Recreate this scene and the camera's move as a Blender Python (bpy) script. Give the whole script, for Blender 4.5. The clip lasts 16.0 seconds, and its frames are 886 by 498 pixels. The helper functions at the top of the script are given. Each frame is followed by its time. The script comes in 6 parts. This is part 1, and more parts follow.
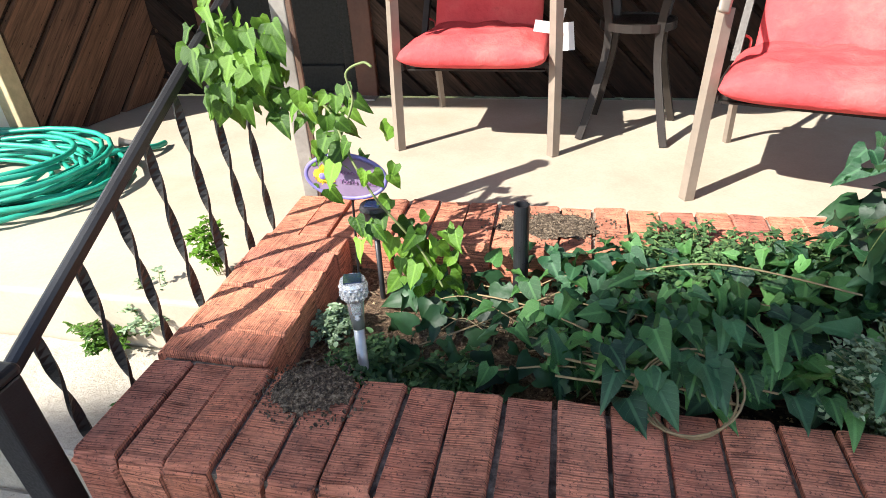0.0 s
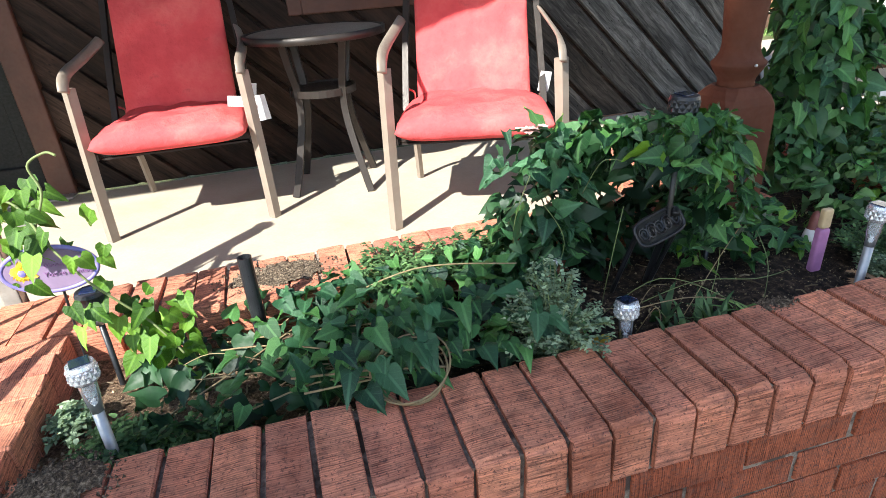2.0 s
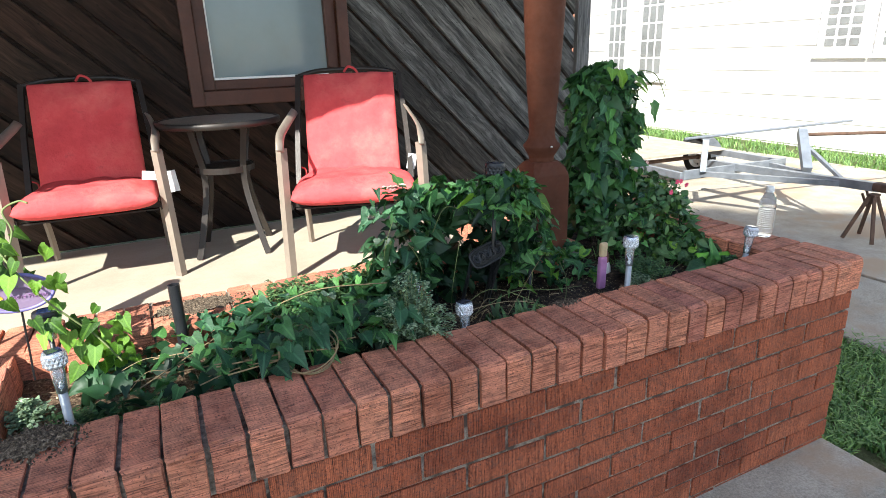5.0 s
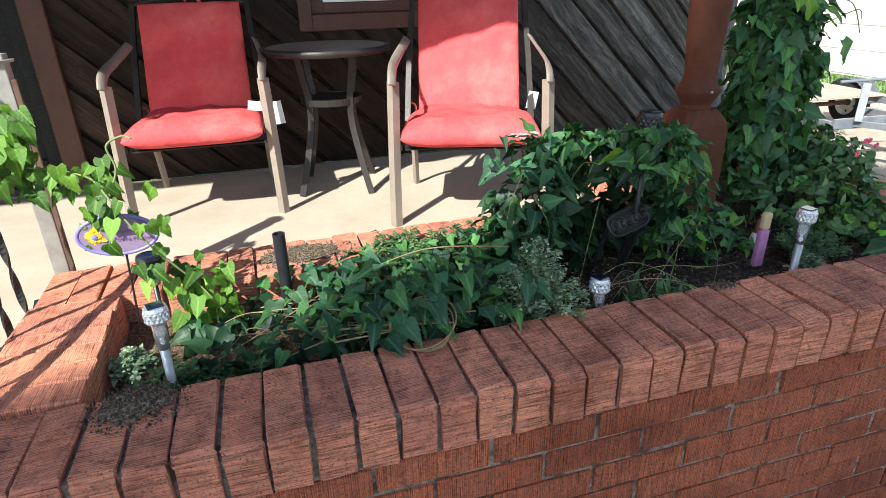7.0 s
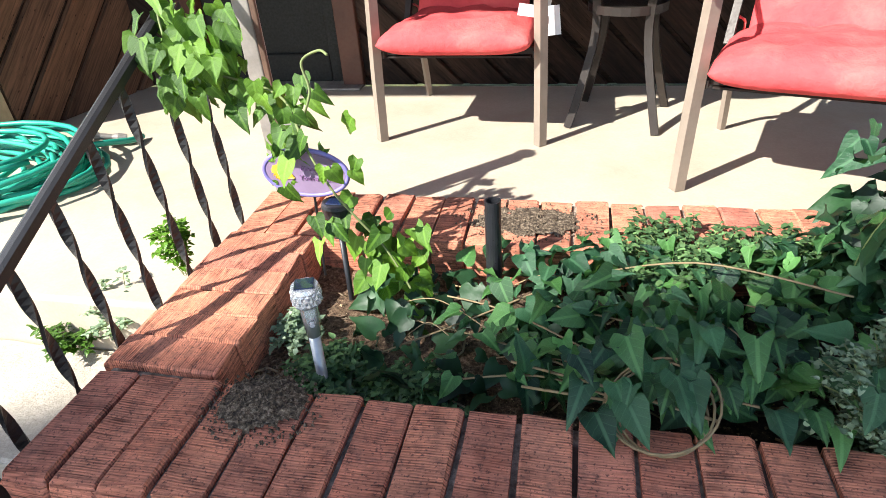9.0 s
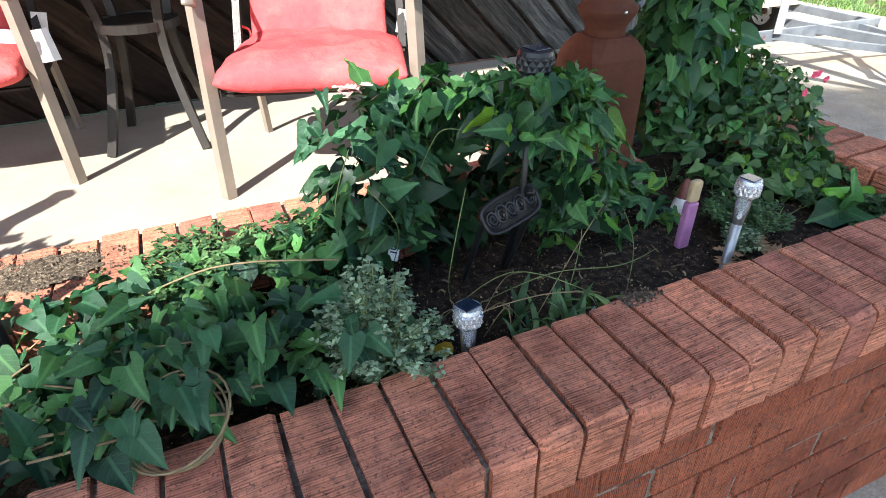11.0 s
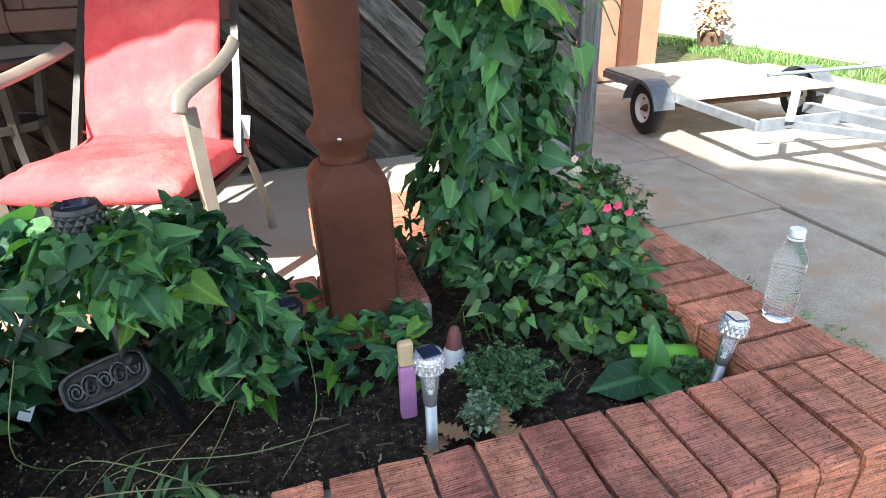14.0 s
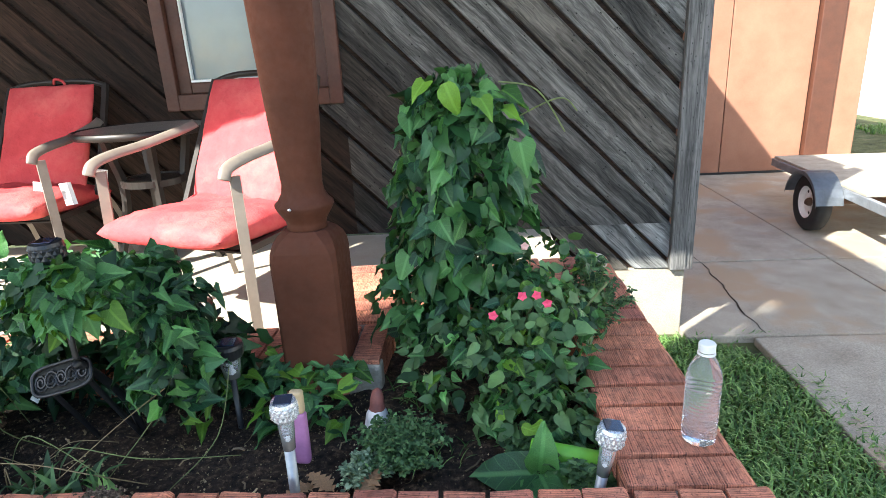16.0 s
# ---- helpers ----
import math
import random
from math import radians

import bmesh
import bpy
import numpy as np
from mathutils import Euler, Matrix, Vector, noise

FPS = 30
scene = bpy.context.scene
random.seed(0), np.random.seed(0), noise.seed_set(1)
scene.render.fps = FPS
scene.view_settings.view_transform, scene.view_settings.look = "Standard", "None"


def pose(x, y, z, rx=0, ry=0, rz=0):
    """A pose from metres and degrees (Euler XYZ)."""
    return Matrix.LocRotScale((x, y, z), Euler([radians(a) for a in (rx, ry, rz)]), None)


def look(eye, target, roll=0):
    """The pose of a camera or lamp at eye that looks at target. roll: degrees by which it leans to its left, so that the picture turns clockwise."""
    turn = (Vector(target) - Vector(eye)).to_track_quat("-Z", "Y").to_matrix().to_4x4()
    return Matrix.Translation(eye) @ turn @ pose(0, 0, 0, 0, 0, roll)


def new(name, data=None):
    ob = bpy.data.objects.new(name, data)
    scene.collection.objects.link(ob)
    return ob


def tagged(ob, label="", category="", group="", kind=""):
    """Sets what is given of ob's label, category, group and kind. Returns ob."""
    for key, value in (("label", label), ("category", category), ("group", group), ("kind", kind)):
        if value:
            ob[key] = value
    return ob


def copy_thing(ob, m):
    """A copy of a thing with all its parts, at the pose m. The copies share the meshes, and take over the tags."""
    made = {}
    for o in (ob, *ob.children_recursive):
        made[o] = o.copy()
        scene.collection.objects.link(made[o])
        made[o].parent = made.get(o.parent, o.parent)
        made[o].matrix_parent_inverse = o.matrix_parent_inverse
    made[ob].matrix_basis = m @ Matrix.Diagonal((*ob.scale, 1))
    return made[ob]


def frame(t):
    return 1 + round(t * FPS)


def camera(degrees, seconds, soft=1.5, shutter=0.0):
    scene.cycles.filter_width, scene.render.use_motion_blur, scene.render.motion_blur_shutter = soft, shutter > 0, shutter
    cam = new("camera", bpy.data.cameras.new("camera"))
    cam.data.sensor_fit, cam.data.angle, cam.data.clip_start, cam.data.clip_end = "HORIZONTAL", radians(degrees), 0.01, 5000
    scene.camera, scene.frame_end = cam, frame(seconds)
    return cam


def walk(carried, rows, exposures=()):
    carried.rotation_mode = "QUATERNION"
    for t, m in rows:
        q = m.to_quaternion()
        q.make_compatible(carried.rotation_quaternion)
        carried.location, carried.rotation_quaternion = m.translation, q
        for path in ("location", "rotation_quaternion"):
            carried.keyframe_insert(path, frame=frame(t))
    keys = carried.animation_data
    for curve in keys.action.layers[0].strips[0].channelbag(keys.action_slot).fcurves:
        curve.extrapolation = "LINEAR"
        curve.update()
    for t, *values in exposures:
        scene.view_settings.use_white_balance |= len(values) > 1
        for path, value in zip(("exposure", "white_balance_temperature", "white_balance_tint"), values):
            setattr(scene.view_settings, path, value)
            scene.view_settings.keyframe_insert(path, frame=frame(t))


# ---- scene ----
cam = camera(73.8, 16.0, soft=0.6)
PATH = [
    (0, (0.024, -0.022, 1.42), (-0.361, 1.647, 0.386), -3.4),
    (0.5, (0.04, -0.027, 1.424), (-0.345, 1.662, 0.425), -3.5),
    (1, (0.076, -0.044, 1.424), (-0.193, 1.673, 0.434), -4.6),
    (1.5, (0.117, -0.091, 1.423), (0.077, 1.657, 0.451), -5.3),
    (2, (0.086, -0.182, 1.431), (0.518, 1.558, 0.545), -4.4),
    (2.5, (-0.042, -0.325, 1.436), (0.749, 1.309, 0.597), -5.3),
    (3, (-0.088, -0.479, 1.453), (0.817, 1.139, 0.703), -2.4),
    (3.5, (-0.08, -0.606, 1.465), (0.849, 1.031, 0.789), -1.5),
    (4, (-0.076, -0.652, 1.465), (0.811, 1.028, 0.84), -1.9),
    (4.2, (-0.07, -0.653, 1.462), (0.783, 1.044, 0.833), -2.0),
    (6.3, (-0.018, -0.629, 1.46), (0.782, 1.096, 0.839), -1.8),
    (6.5, (-0.023, -0.596, 1.464), (0.714, 1.139, 0.795), -1.7),
    (7, (-0.047, -0.401, 1.455), (0.472, 1.343, 0.626), -1.4),
    (7.5, (-0.079, -0.216, 1.432), (-0.017, 1.562, 0.517), -2.0),
    (8, (0.02, -0.09, 1.417), (-0.326, 1.639, 0.472), -0.2),
    (8.5, (0.071, 0.003, 1.407), (-0.407, 1.647, 0.373), -3.2),
    (9, (0.079, 0.059, 1.399), (-0.319, 1.703, 0.332), -4.3),
    (9.5, (0.093, 0.071, 1.4), (-0.008, 1.743, 0.308), -4.0),
    (10, (0.165, 0.068, 1.393), (0.471, 1.696, 0.272), -4.5),
    (10.2, (0.208, 0.051, 1.391), (0.637, 1.653, 0.273), -3.6),
    (12.3, (0.477, 0.004, 1.412), (1.309, 1.544, 0.444), -0.6),
    (12.5, (0.526, 0.038, 1.417), (1.377, 1.577, 0.464), -0.9),
    (13, (0.689, 0.074, 1.397), (1.469, 1.639, 0.426), -3.0),
    (13.5, (0.936, 0.006, 1.426), (1.542, 1.641, 0.447), 0.2),
    (14, (1.114, -0.016, 1.426), (1.594, 1.715, 0.546), -2.5),
    (14.1, (1.181, -0.034, 1.455), (1.631, 1.711, 0.588), -2.4),
    (14.5, (1.293, 0.009, 1.44), (1.709, 1.827, 0.718), 0.7),
    (15, (1.469, -0.037, 1.441), (1.528, 1.853, 0.79), -0.9),
    (15.5, (1.598, -0.105, 1.449), (1.471, 1.786, 0.809), -2.9),
    (16, (1.632, -0.165, 1.444), (1.51, 1.729, 0.814), -3.1),
]
walk(cam, [(t, look(eye, target, roll)) for t, eye, target, roll in PATH], [(0.0, 1.3, 6350, 10), (1.0, 1.32, 6350, 9.5), (2.0, 1.5, 6200, 7.5), (3.0, 1.6, 6200, 6), (4.2, 1.5, 6200, 6), (6.4, 1.16, 6100, 6), (7.2, 1.16, 6100, 6), (7.6, 1.45, 6200, 8.5), (8.2, 1.6, 6300, 9.5), (9.5, 1.32, 6300, 10), (10.2, 1.36, 6050, 9), (12.3, 1.9, 6100, 4.5), (16.0, 1.97, 6150, 5)])
SKY_STRENGTH, SUN_STRENGTH = 0.122, 5.0

# ---- world and light ----
world = bpy.data.worlds.new("sky")
scene.world = world
world.use_nodes = True
wn = world.node_tree
wn.nodes.clear()
sky = wn.nodes.new("ShaderNodeTexSky")
sky.sky_type, sky.sun_disc = "NISHITA", False
SUN_EL, SUN_AZ = 41.0, 44.0            # height, and the heading of the light over the ground
sun_way = Vector((math.cos(radians(SUN_AZ)) * math.cos(radians(SUN_EL)), math.sin(radians(SUN_AZ)) * math.cos(radians(SUN_EL)), -math.sin(radians(SUN_EL))))
sky.sun_elevation = radians(SUN_EL)
sky.sun_rotation = math.atan2(-sun_way.x, -sun_way.y)
background = wn.nodes.new("ShaderNodeBackground")
background.inputs["Strength"].default_value = SKY_STRENGTH
wout = wn.nodes.new("ShaderNodeOutputWorld")
wn.links.new(sky.outputs[0], background.inputs[0])
wn.links.new(background.outputs[0], wout.inputs[0])
sun = new("sun", bpy.data.lights.new("sun", "SUN"))
sun.data.energy, sun.data.angle, sun.data.color = SUN_STRENGTH, radians(0.6), (1.0, 0.95, 0.86)
sun.matrix_world = look((-6, -6, 8), Vector((-6, -6, 8)) + sun_way)

# ---- materials ----
RND = random.Random(7)


def material(name, base, rough=0.8, metal=0.0, spec=0.5):
    m = bpy.data.materials.new(name)
    m.use_nodes = True
    b = m.node_tree.nodes["Principled BSDF"]
    b.inputs["Base Color"].default_value = (*base, 1)
    b.inputs["Roughness"].default_value = rough
    b.inputs["Metallic"].default_value = metal
    b.inputs["Specular IOR Level"].default_value = spec
    return m, m.node_tree.nodes, m.node_tree.links, b


def ramp(n, stops):
    r = n.new("ShaderNodeValToRGB")
    e = r.color_ramp.elements
    while len(e) < len(stops):
        e.new(0.5)
    for k, (p, c) in zip(e, stops):
        k.position, k.color = p, (*c, 1)
    return r


def noise_node(n, l, scale, detail=6, rough=0.6, vec=None, stretch=None, coord="Object"):
    t = n.new("ShaderNodeTexNoise")
    t.inputs["Scale"].default_value, t.inputs["Detail"].default_value, t.inputs["Roughness"].default_value = scale, detail, rough
    if vec is None:
        vec = n.new("ShaderNodeTexCoord").outputs[coord]
    if stretch:
        mp = n.new("ShaderNodeMapping")
        mp.inputs["Scale"].default_value = stretch
        l.new(vec, mp.inputs[0])
        vec = mp.outputs[0]
    l.new(vec, t.inputs["Vector"])
    return t


def mix(n, l, a, b, fac, mode="MIX"):
    m = n.new("ShaderNodeMix")
    m.data_type, m.blend_type = "RGBA", mode
    for s, v in ((6, a), (7, b), (0, fac)):
        if isinstance(v, tuple):
            m.inputs[s].default_value = (*v, 1)
        elif isinstance(v, (int, float)):
            m.inputs[s].default_value = v
        else:
            l.new(v, m.inputs[s])
    return m.outputs[2]


def bump(n, l, b, height, strength=0.3, dist=0.01, under=None):
    k = n.new("ShaderNodeBump")
    k.inputs["Strength"].default_value, k.inputs["Distance"].default_value = strength, dist
    l.new(height, k.inputs["Height"])
    if under is not None:
        l.new(under, k.inputs["Normal"])
    l.new(k.outputs[0], b.inputs["Normal"])
    return k.outputs[0]


def world_pos(n):
    return n.new("ShaderNodeNewGeometry").outputs["Position"]


def mat_speckle(name, stops, scale, rough=0.85, fine=90, fine_amt=0.25, bump_s=0.3, bump_d=0.004, metal=0.0, big=None, spec=0.4):
    """Colour ramp over coarse noise, darkened by fine grain, with relief."""
    m, n, l, b = material(name, stops[0][1], rough, metal, spec)
    p = world_pos(n)
    t = noise_node(n, l, scale, 8, 0.62, p)
    r = ramp(n, stops)
    l.new(t.outputs[0], r.inputs[0])
    f = noise_node(n, l, fine, 4, 0.7, p)
    g = ramp(n, [(0.3, (1 - fine_amt,) * 3), (0.7, (1 + 0.0,) * 3)])
    l.new(f.outputs[0], g.inputs[0])
    c = mix(n, l, r.outputs[0], g.outputs[0], 1.0, "MULTIPLY")
    if big:
        t2 = noise_node(n, l, big[0], 5, 0.6, p)
        r2 = ramp(n, [(big[1], (0, 0, 0)), (big[2], (1, 1, 1))])
        l.new(t2.outputs[0], r2.inputs[0])
        c = mix(n, l, c, big[3], r2.outputs[0])
    l.new(c, b.inputs["Base Color"])
    bump(n, l, b, f.outputs[0], bump_s, bump_d)
    return m


def mat_brick(name, along, tones, dusty):
    """Combed clay: fine ridges across the local axis `along` (0 x, 1 y, 2 z), colour per brick."""
    m, n, l, b = material(name, (0.36, 0.12, 0.07), 0.9, 0.0, 0.25)
    oi = n.new("ShaderNodeObjectInfo")
    r = ramp(n, [(i / 4, c) for i, c in enumerate(tones)])
    l.new(oi.outputs["Random"], r.inputs[0])
    obj = n.new("ShaderNodeTexCoord").outputs["Object"]
    off = n.new("ShaderNodeVectorMath")
    off.operation = "ADD"
    sc = n.new("ShaderNodeVectorMath")
    sc.operation = "SCALE"
    sc.inputs[0].default_value = (9.3, 5.1, 7.7)
    l.new(oi.outputs["Random"], sc.inputs["Scale"])
    l.new(obj, off.inputs[0])
    l.new(sc.outputs[0], off.inputs[1])
    vec = off.outputs[0]
    stretch = [13, 13, 13]
    stretch[along] = 330
    strands = noise_node(n, l, 1.0, 3, 0.6, vec, tuple(stretch))
    wave = n.new("ShaderNodeTexWave")
    wave.wave_type, wave.bands_direction = "BANDS", "XYZ"[along]
    wave.inputs["Scale"].default_value, wave.inputs["Distortion"].default_value = 74, 2.2
    wave.inputs["Detail"].default_value, wave.inputs["Detail Scale"].default_value = 4.0, 0.5
    l.new(vec, wave.inputs["Vector"])
    spread = n.new("ShaderNodeMapRange")
    spread.inputs["From Min"].default_value, spread.inputs["From Max"].default_value = 0.33, 0.67
    l.new(strands.outputs[0], spread.inputs[0])
    ridges = n.new("ShaderNodeMix")
    ridges.inputs[0].default_value = 0.66
    l.new(wave.outputs["Fac"], ridges.inputs[2])
    l.new(spread.outputs[0], ridges.inputs[3])
    # the ends of the clay, cut across the comb, are rough and grainy instead
    across = [13, 13, 13]
    across[2] = 280
    grain = noise_node(n, l, 1.0, 4, 0.65, vec, tuple(across)) if along == 1 else noise_node(n, l, 150, 5, 0.65, vec)
    sep = n.new("ShaderNodeSeparateXYZ")
    l.new(n.new("ShaderNodeTexCoord").outputs["Normal"], sep.inputs[0])
    ab = n.new("ShaderNodeMath")
    ab.operation = "ABSOLUTE"
    l.new(sep.outputs[along], ab.inputs[0])
    end = n.new("ShaderNodeMapRange")
    end.inputs["From Min"].default_value, end.inputs["From Max"].default_value = 0.35, 0.9
    end.inputs["To Min"].default_value = 0.42
    l.new(ab.outputs[0], end.inputs[0])
    comb = n.new("ShaderNodeMix")
    l.new(end.outputs[0], comb.inputs[0])
    l.new(ridges.outputs[0], comb.inputs[2])
    wide = n.new("ShaderNodeMapRange")
    wide.inputs["From Min"].default_value, wide.inputs["From Max"].default_value = 0.22, 0.74
    l.new(grain.outputs[0], wide.inputs[0])
    l.new(wide.outputs[0], comb.inputs[3])
    worn = noise_node(n, l, 30, 5, 0.7, vec)
    wr = n.new("ShaderNodeMapRange")
    wr.inputs["From Min"].default_value, wr.inputs["From Max"].default_value = 0.38, 0.60
    wr.inputs["To Min"].default_value, wr.inputs["To Max"].default_value = 0.5, 1.0
    l.new(worn.outputs[0], wr.inputs[0])
    faded = n.new("ShaderNodeMix")
    faded.inputs[2].default_value = 0.5
    l.new(wr.outputs[0], faded.inputs[0])
    l.new(comb.outputs[0], faded.inputs[3])
    comb = faded
    stain = noise_node(n, l, 16, 6, 0.65, vec)
    pits = noise_node(n, l, 210, 3, 0.6, vec)
    g = ramp(n, [(0.24, (0.17, 0.14, 0.14)), (0.42, (0.66, 0.64, 0.64)), (0.56, (1.12, 1.10, 1.08)), (0.80, (1.55, 1.53, 1.50))])
    l.new(comb.outputs[0], g.inputs[0])
    c = mix(n, l, r.outputs[0], g.outputs[0], 1.0, "MULTIPLY")
    s = ramp(n, [(0.42, (0, 0, 0)), (0.7, (1, 1, 1))])
    l.new(stain.outputs[0], s.inputs[0])
    dust = n.new("ShaderNodeMath")
    dust.operation = "MULTIPLY"
    dust.inputs[1].default_value = dusty
    l.new(s.outputs[0], dust.inputs[0])
    c = mix(n, l, c, (0.42, 0.22, 0.15), dust.outputs[0])
    dirt = noise_node(n, l, 3.2, 7, 0.7, world_pos(n))
    dr = ramp(n, [(0.34, (0.66, 0.60, 0.58)), (0.48, (1.1, 1.1, 1.1)), (0.68, (1.4, 1.32, 1.25))])
    l.new(dirt.outputs[0], dr.inputs[0])
    c = mix(n, l, c, dr.outputs[0], 1.0, "MULTIPLY")
    k = ramp(n, [(0.34, (1, 1, 1)), (0.43, (0, 0, 0))])
    l.new(pits.outputs[0], k.inputs[0])
    kk = n.new("ShaderNodeMath")
    kk.operation = "MULTIPLY"
    kk.inputs[1].default_value = 0.72
    l.new(k.outputs[0], kk.inputs[0])
    c = mix(n, l, c, (0.05, 0.03, 0.03), kk.outputs[0])
    grime = noise_node(n, l, 55, 6, 0.75, vec)
    gr = ramp(n, [(0.50, (0, 0, 0)), (0.66, (0.55, 0.55, 0.55))])
    l.new(grime.outputs[0], gr.inputs[0])
    c = mix(n, l, c, (0.15, 0.075, 0.058), gr.outputs[0])
    l.new(c, b.inputs["Base Color"])
    u = bump(n, l, b, comb.outputs[0], 1.0, 0.0017)
    bump(n, l, b, stain.outputs[0], 0.35, 0.004, u)
    return m


def mat_wood(name, tones, grain_axis, rough=0.85, contrast=0.6, scale=1.0, bump_s=0.5):
    """Weathered board: long grain on the local axis, knots, tone per board."""
    m, n, l, b = material(name, tones[0], rough, 0.0, 0.3)
    oi = n.new("ShaderNodeObjectInfo")
    r = ramp(n, [(i / (len(tones) - 1), c) for i, c in enumerate(tones)])
    l.new(oi.outputs["Random"], r.inputs[0])
    obj = n.new("ShaderNodeTexCoord").outputs["Object"]
    sc = n.new("ShaderNodeVectorMath")
    sc.operation = "SCALE"
    sc.inputs[0].default_value = (13.1, 7.7, 3.9)
    l.new(oi.outputs["Random"], sc.inputs["Scale"])
    off = n.new("ShaderNodeVectorMath")
    l.new(obj, off.inputs[0])
    l.new(sc.outputs[0], off.inputs[1])
    st = [22.0 * scale] * 3
    st[grain_axis] = 1.5 * scale
    warp = noise_node(n, l, 3.5 * scale, 3, 0.5, off.outputs[0])
    add = n.new("ShaderNodeVectorMath")
    wsc = n.new("ShaderNodeVectorMath")
    wsc.operation = "SCALE"
    wsc.inputs["Scale"].default_value = 0.10
    l.new(warp.outputs[1], wsc.inputs[0])
    l.new(off.outputs[0], add.inputs[0])
    l.new(wsc.outputs[0], add.inputs[1])
    g1 = noise_node(n, l, 1.0, 7, 0.7, add.outputs[0], tuple(st))
    st2 = [150.0 * scale] * 3
    st2[grain_axis] = 4.0 * scale
    g2 = noise_node(n, l, 1.0, 3, 0.6, off.outputs[0], tuple(st2))
    e = ramp(n, [(0.3, (1 - contrast,) * 3), (0.5, (0.9,) * 3), (0.7, (1.35 + max(0.0, contrast - 0.7) * 6,) * 3)])
    l.new(g1.outputs[0], e.inputs[0])
    f = ramp(n, [(0.34, (0.35,) * 3), (0.56, (1.15,) * 3)])
    l.new(g2.outputs[0], f.inputs[0])
    c = mix(n, l, mix(n, l, r.outputs[0], e.outputs[0], 1.0, "MULTIPLY"), f.outputs[0], 0.7, "MULTIPLY")
    sk = [9.0 * scale] * 3
    sk[grain_axis] = 4.0 * scale
    v = n.new("ShaderNodeTexVoronoi")
    mp = n.new("ShaderNodeMapping")
    mp.inputs["Scale"].default_value = tuple(sk)
    l.new(off.outputs[0], mp.inputs[0])
    l.new(mp.outputs[0], v.inputs["Vector"])
    kn = ramp(n, [(0.07, (1, 1, 1)), (0.14, (0, 0, 0))])
    l.new(v.outputs["Distance"], kn.inputs[0])
    c = mix(n, l, c, tuple(x * 0.25 for x in tones[0]), kn.outputs[0])
    l.new(c, b.inputs["Base Color"])
    u = bump(n, l, b, g1.outputs[0], bump_s, 0.006)
    bump(n, l, b, g2.outputs[0], bump_s * 0.7, 0.003, u)
    return m


def mat_leaf(name, dark, light, rough=0.45, vein=0.25, island=False):
    m, n, l, b = material(name, dark, rough, 0.0, 0.42)
    if island:
        rv = n.new("ShaderNodeNewGeometry").outputs["Random Per Island"]
    else:
        rv = n.new("ShaderNodeObjectInfo").outputs["Random"]
    mid = tuple(0.5 * (a + c) for a, c in zip(dark, light))
    r = ramp(n, [(0.0, tuple(0.6 * x for x in dark)), (0.5, mid), (0.85, light), (1.0, tuple(min(1, 1.6 * x) for x in light))])
    l.new(rv, r.inputs[0])
    t = noise_node(n, l, 45, 4, 0.6)
    g = ramp(n, [(0.3, (0.78,) * 3), (0.7, (1.18,) * 3)])
    l.new(t.outputs[0], g.inputs[0])
    c = mix(n, l, r.outputs[0], g.outputs[0], 1.0, "MULTIPLY")
    if vein:
        uv = n.new("ShaderNodeUVMap")
        sep = n.new("ShaderNodeSeparateXYZ")
        l.new(uv.outputs[0], sep.inputs[0])
        ab = n.new("ShaderNodeMath")
        ab.operation = "ABSOLUTE"
        l.new(sep.outputs[0], ab.inputs[0])
        w = ramp(n, [(0.0, (1, 1, 1)), (0.03, (0.8, 0.8, 0.8)), (0.05, (0, 0, 0))])
        l.new(ab.outputs[0], w.inputs[0])
        # side veins: bands that slope forward from the midrib
        ma = n.new("ShaderNodeMath")
        ma.operation = "MULTIPLY_ADD"
        ma.inputs[1].default_value = -0.9
        l.new(ab.outputs[0], ma.inputs[0])
        l.new(sep.outputs[1], ma.inputs[2])
        fr = n.new("ShaderNodeMath")
        fr.operation = "PINGPONG"
        fr.inputs[1].default_value = 0.11
        l.new(ma.outputs[0], fr.inputs[0])
        w2 = ramp(n, [(0.0, (0.6, 0.6, 0.6)), (0.012, (0, 0, 0))])
        l.new(fr.outputs[0], w2.inputs[0])
        mx = n.new("ShaderNodeMath")
        mx.operation = "MAXIMUM"
        l.new(w.outputs[0], mx.inputs[0])
        l.new(w2.outputs[0], mx.inputs[1])
        sc = n.new("ShaderNodeMath")
        sc.operation = "MULTIPLY"
        sc.inputs[1].default_value = vein
        l.new(mx.outputs[0], sc.inputs[0])
        c = mix(n, l, c, tuple(min(1, 2.4 * x + 0.05) for x in light), sc.outputs[0])
        quilt = fr.outputs[0]
    l.new(c, b.inputs["Base Color"])
    b.inputs["Subsurface Weight"].default_value = 0.0
    tr = n.new("ShaderNodeBsdfTranslucent")
    tc = mix(n, l, c, (1.5, 1.7, 0.5), 1.0, "MULTIPLY")
    l.new(tc, tr.inputs[0])
    ms = n.new("ShaderNodeMixShader")
    ms.inputs[0].default_value = 0.18
    out = n["Material Output"]
    l.new(b.outputs[0], ms.inputs[1])
    l.new(tr.outputs[0], ms.inputs[2])
    l.new(ms.outputs[0], out.inputs[0])
    u = bump(n, l, b, t.outputs[0], 0.4, 0.004)
    if vein:
        bump(n, l, b, quilt, 0.22, 0.012, u)
    return m


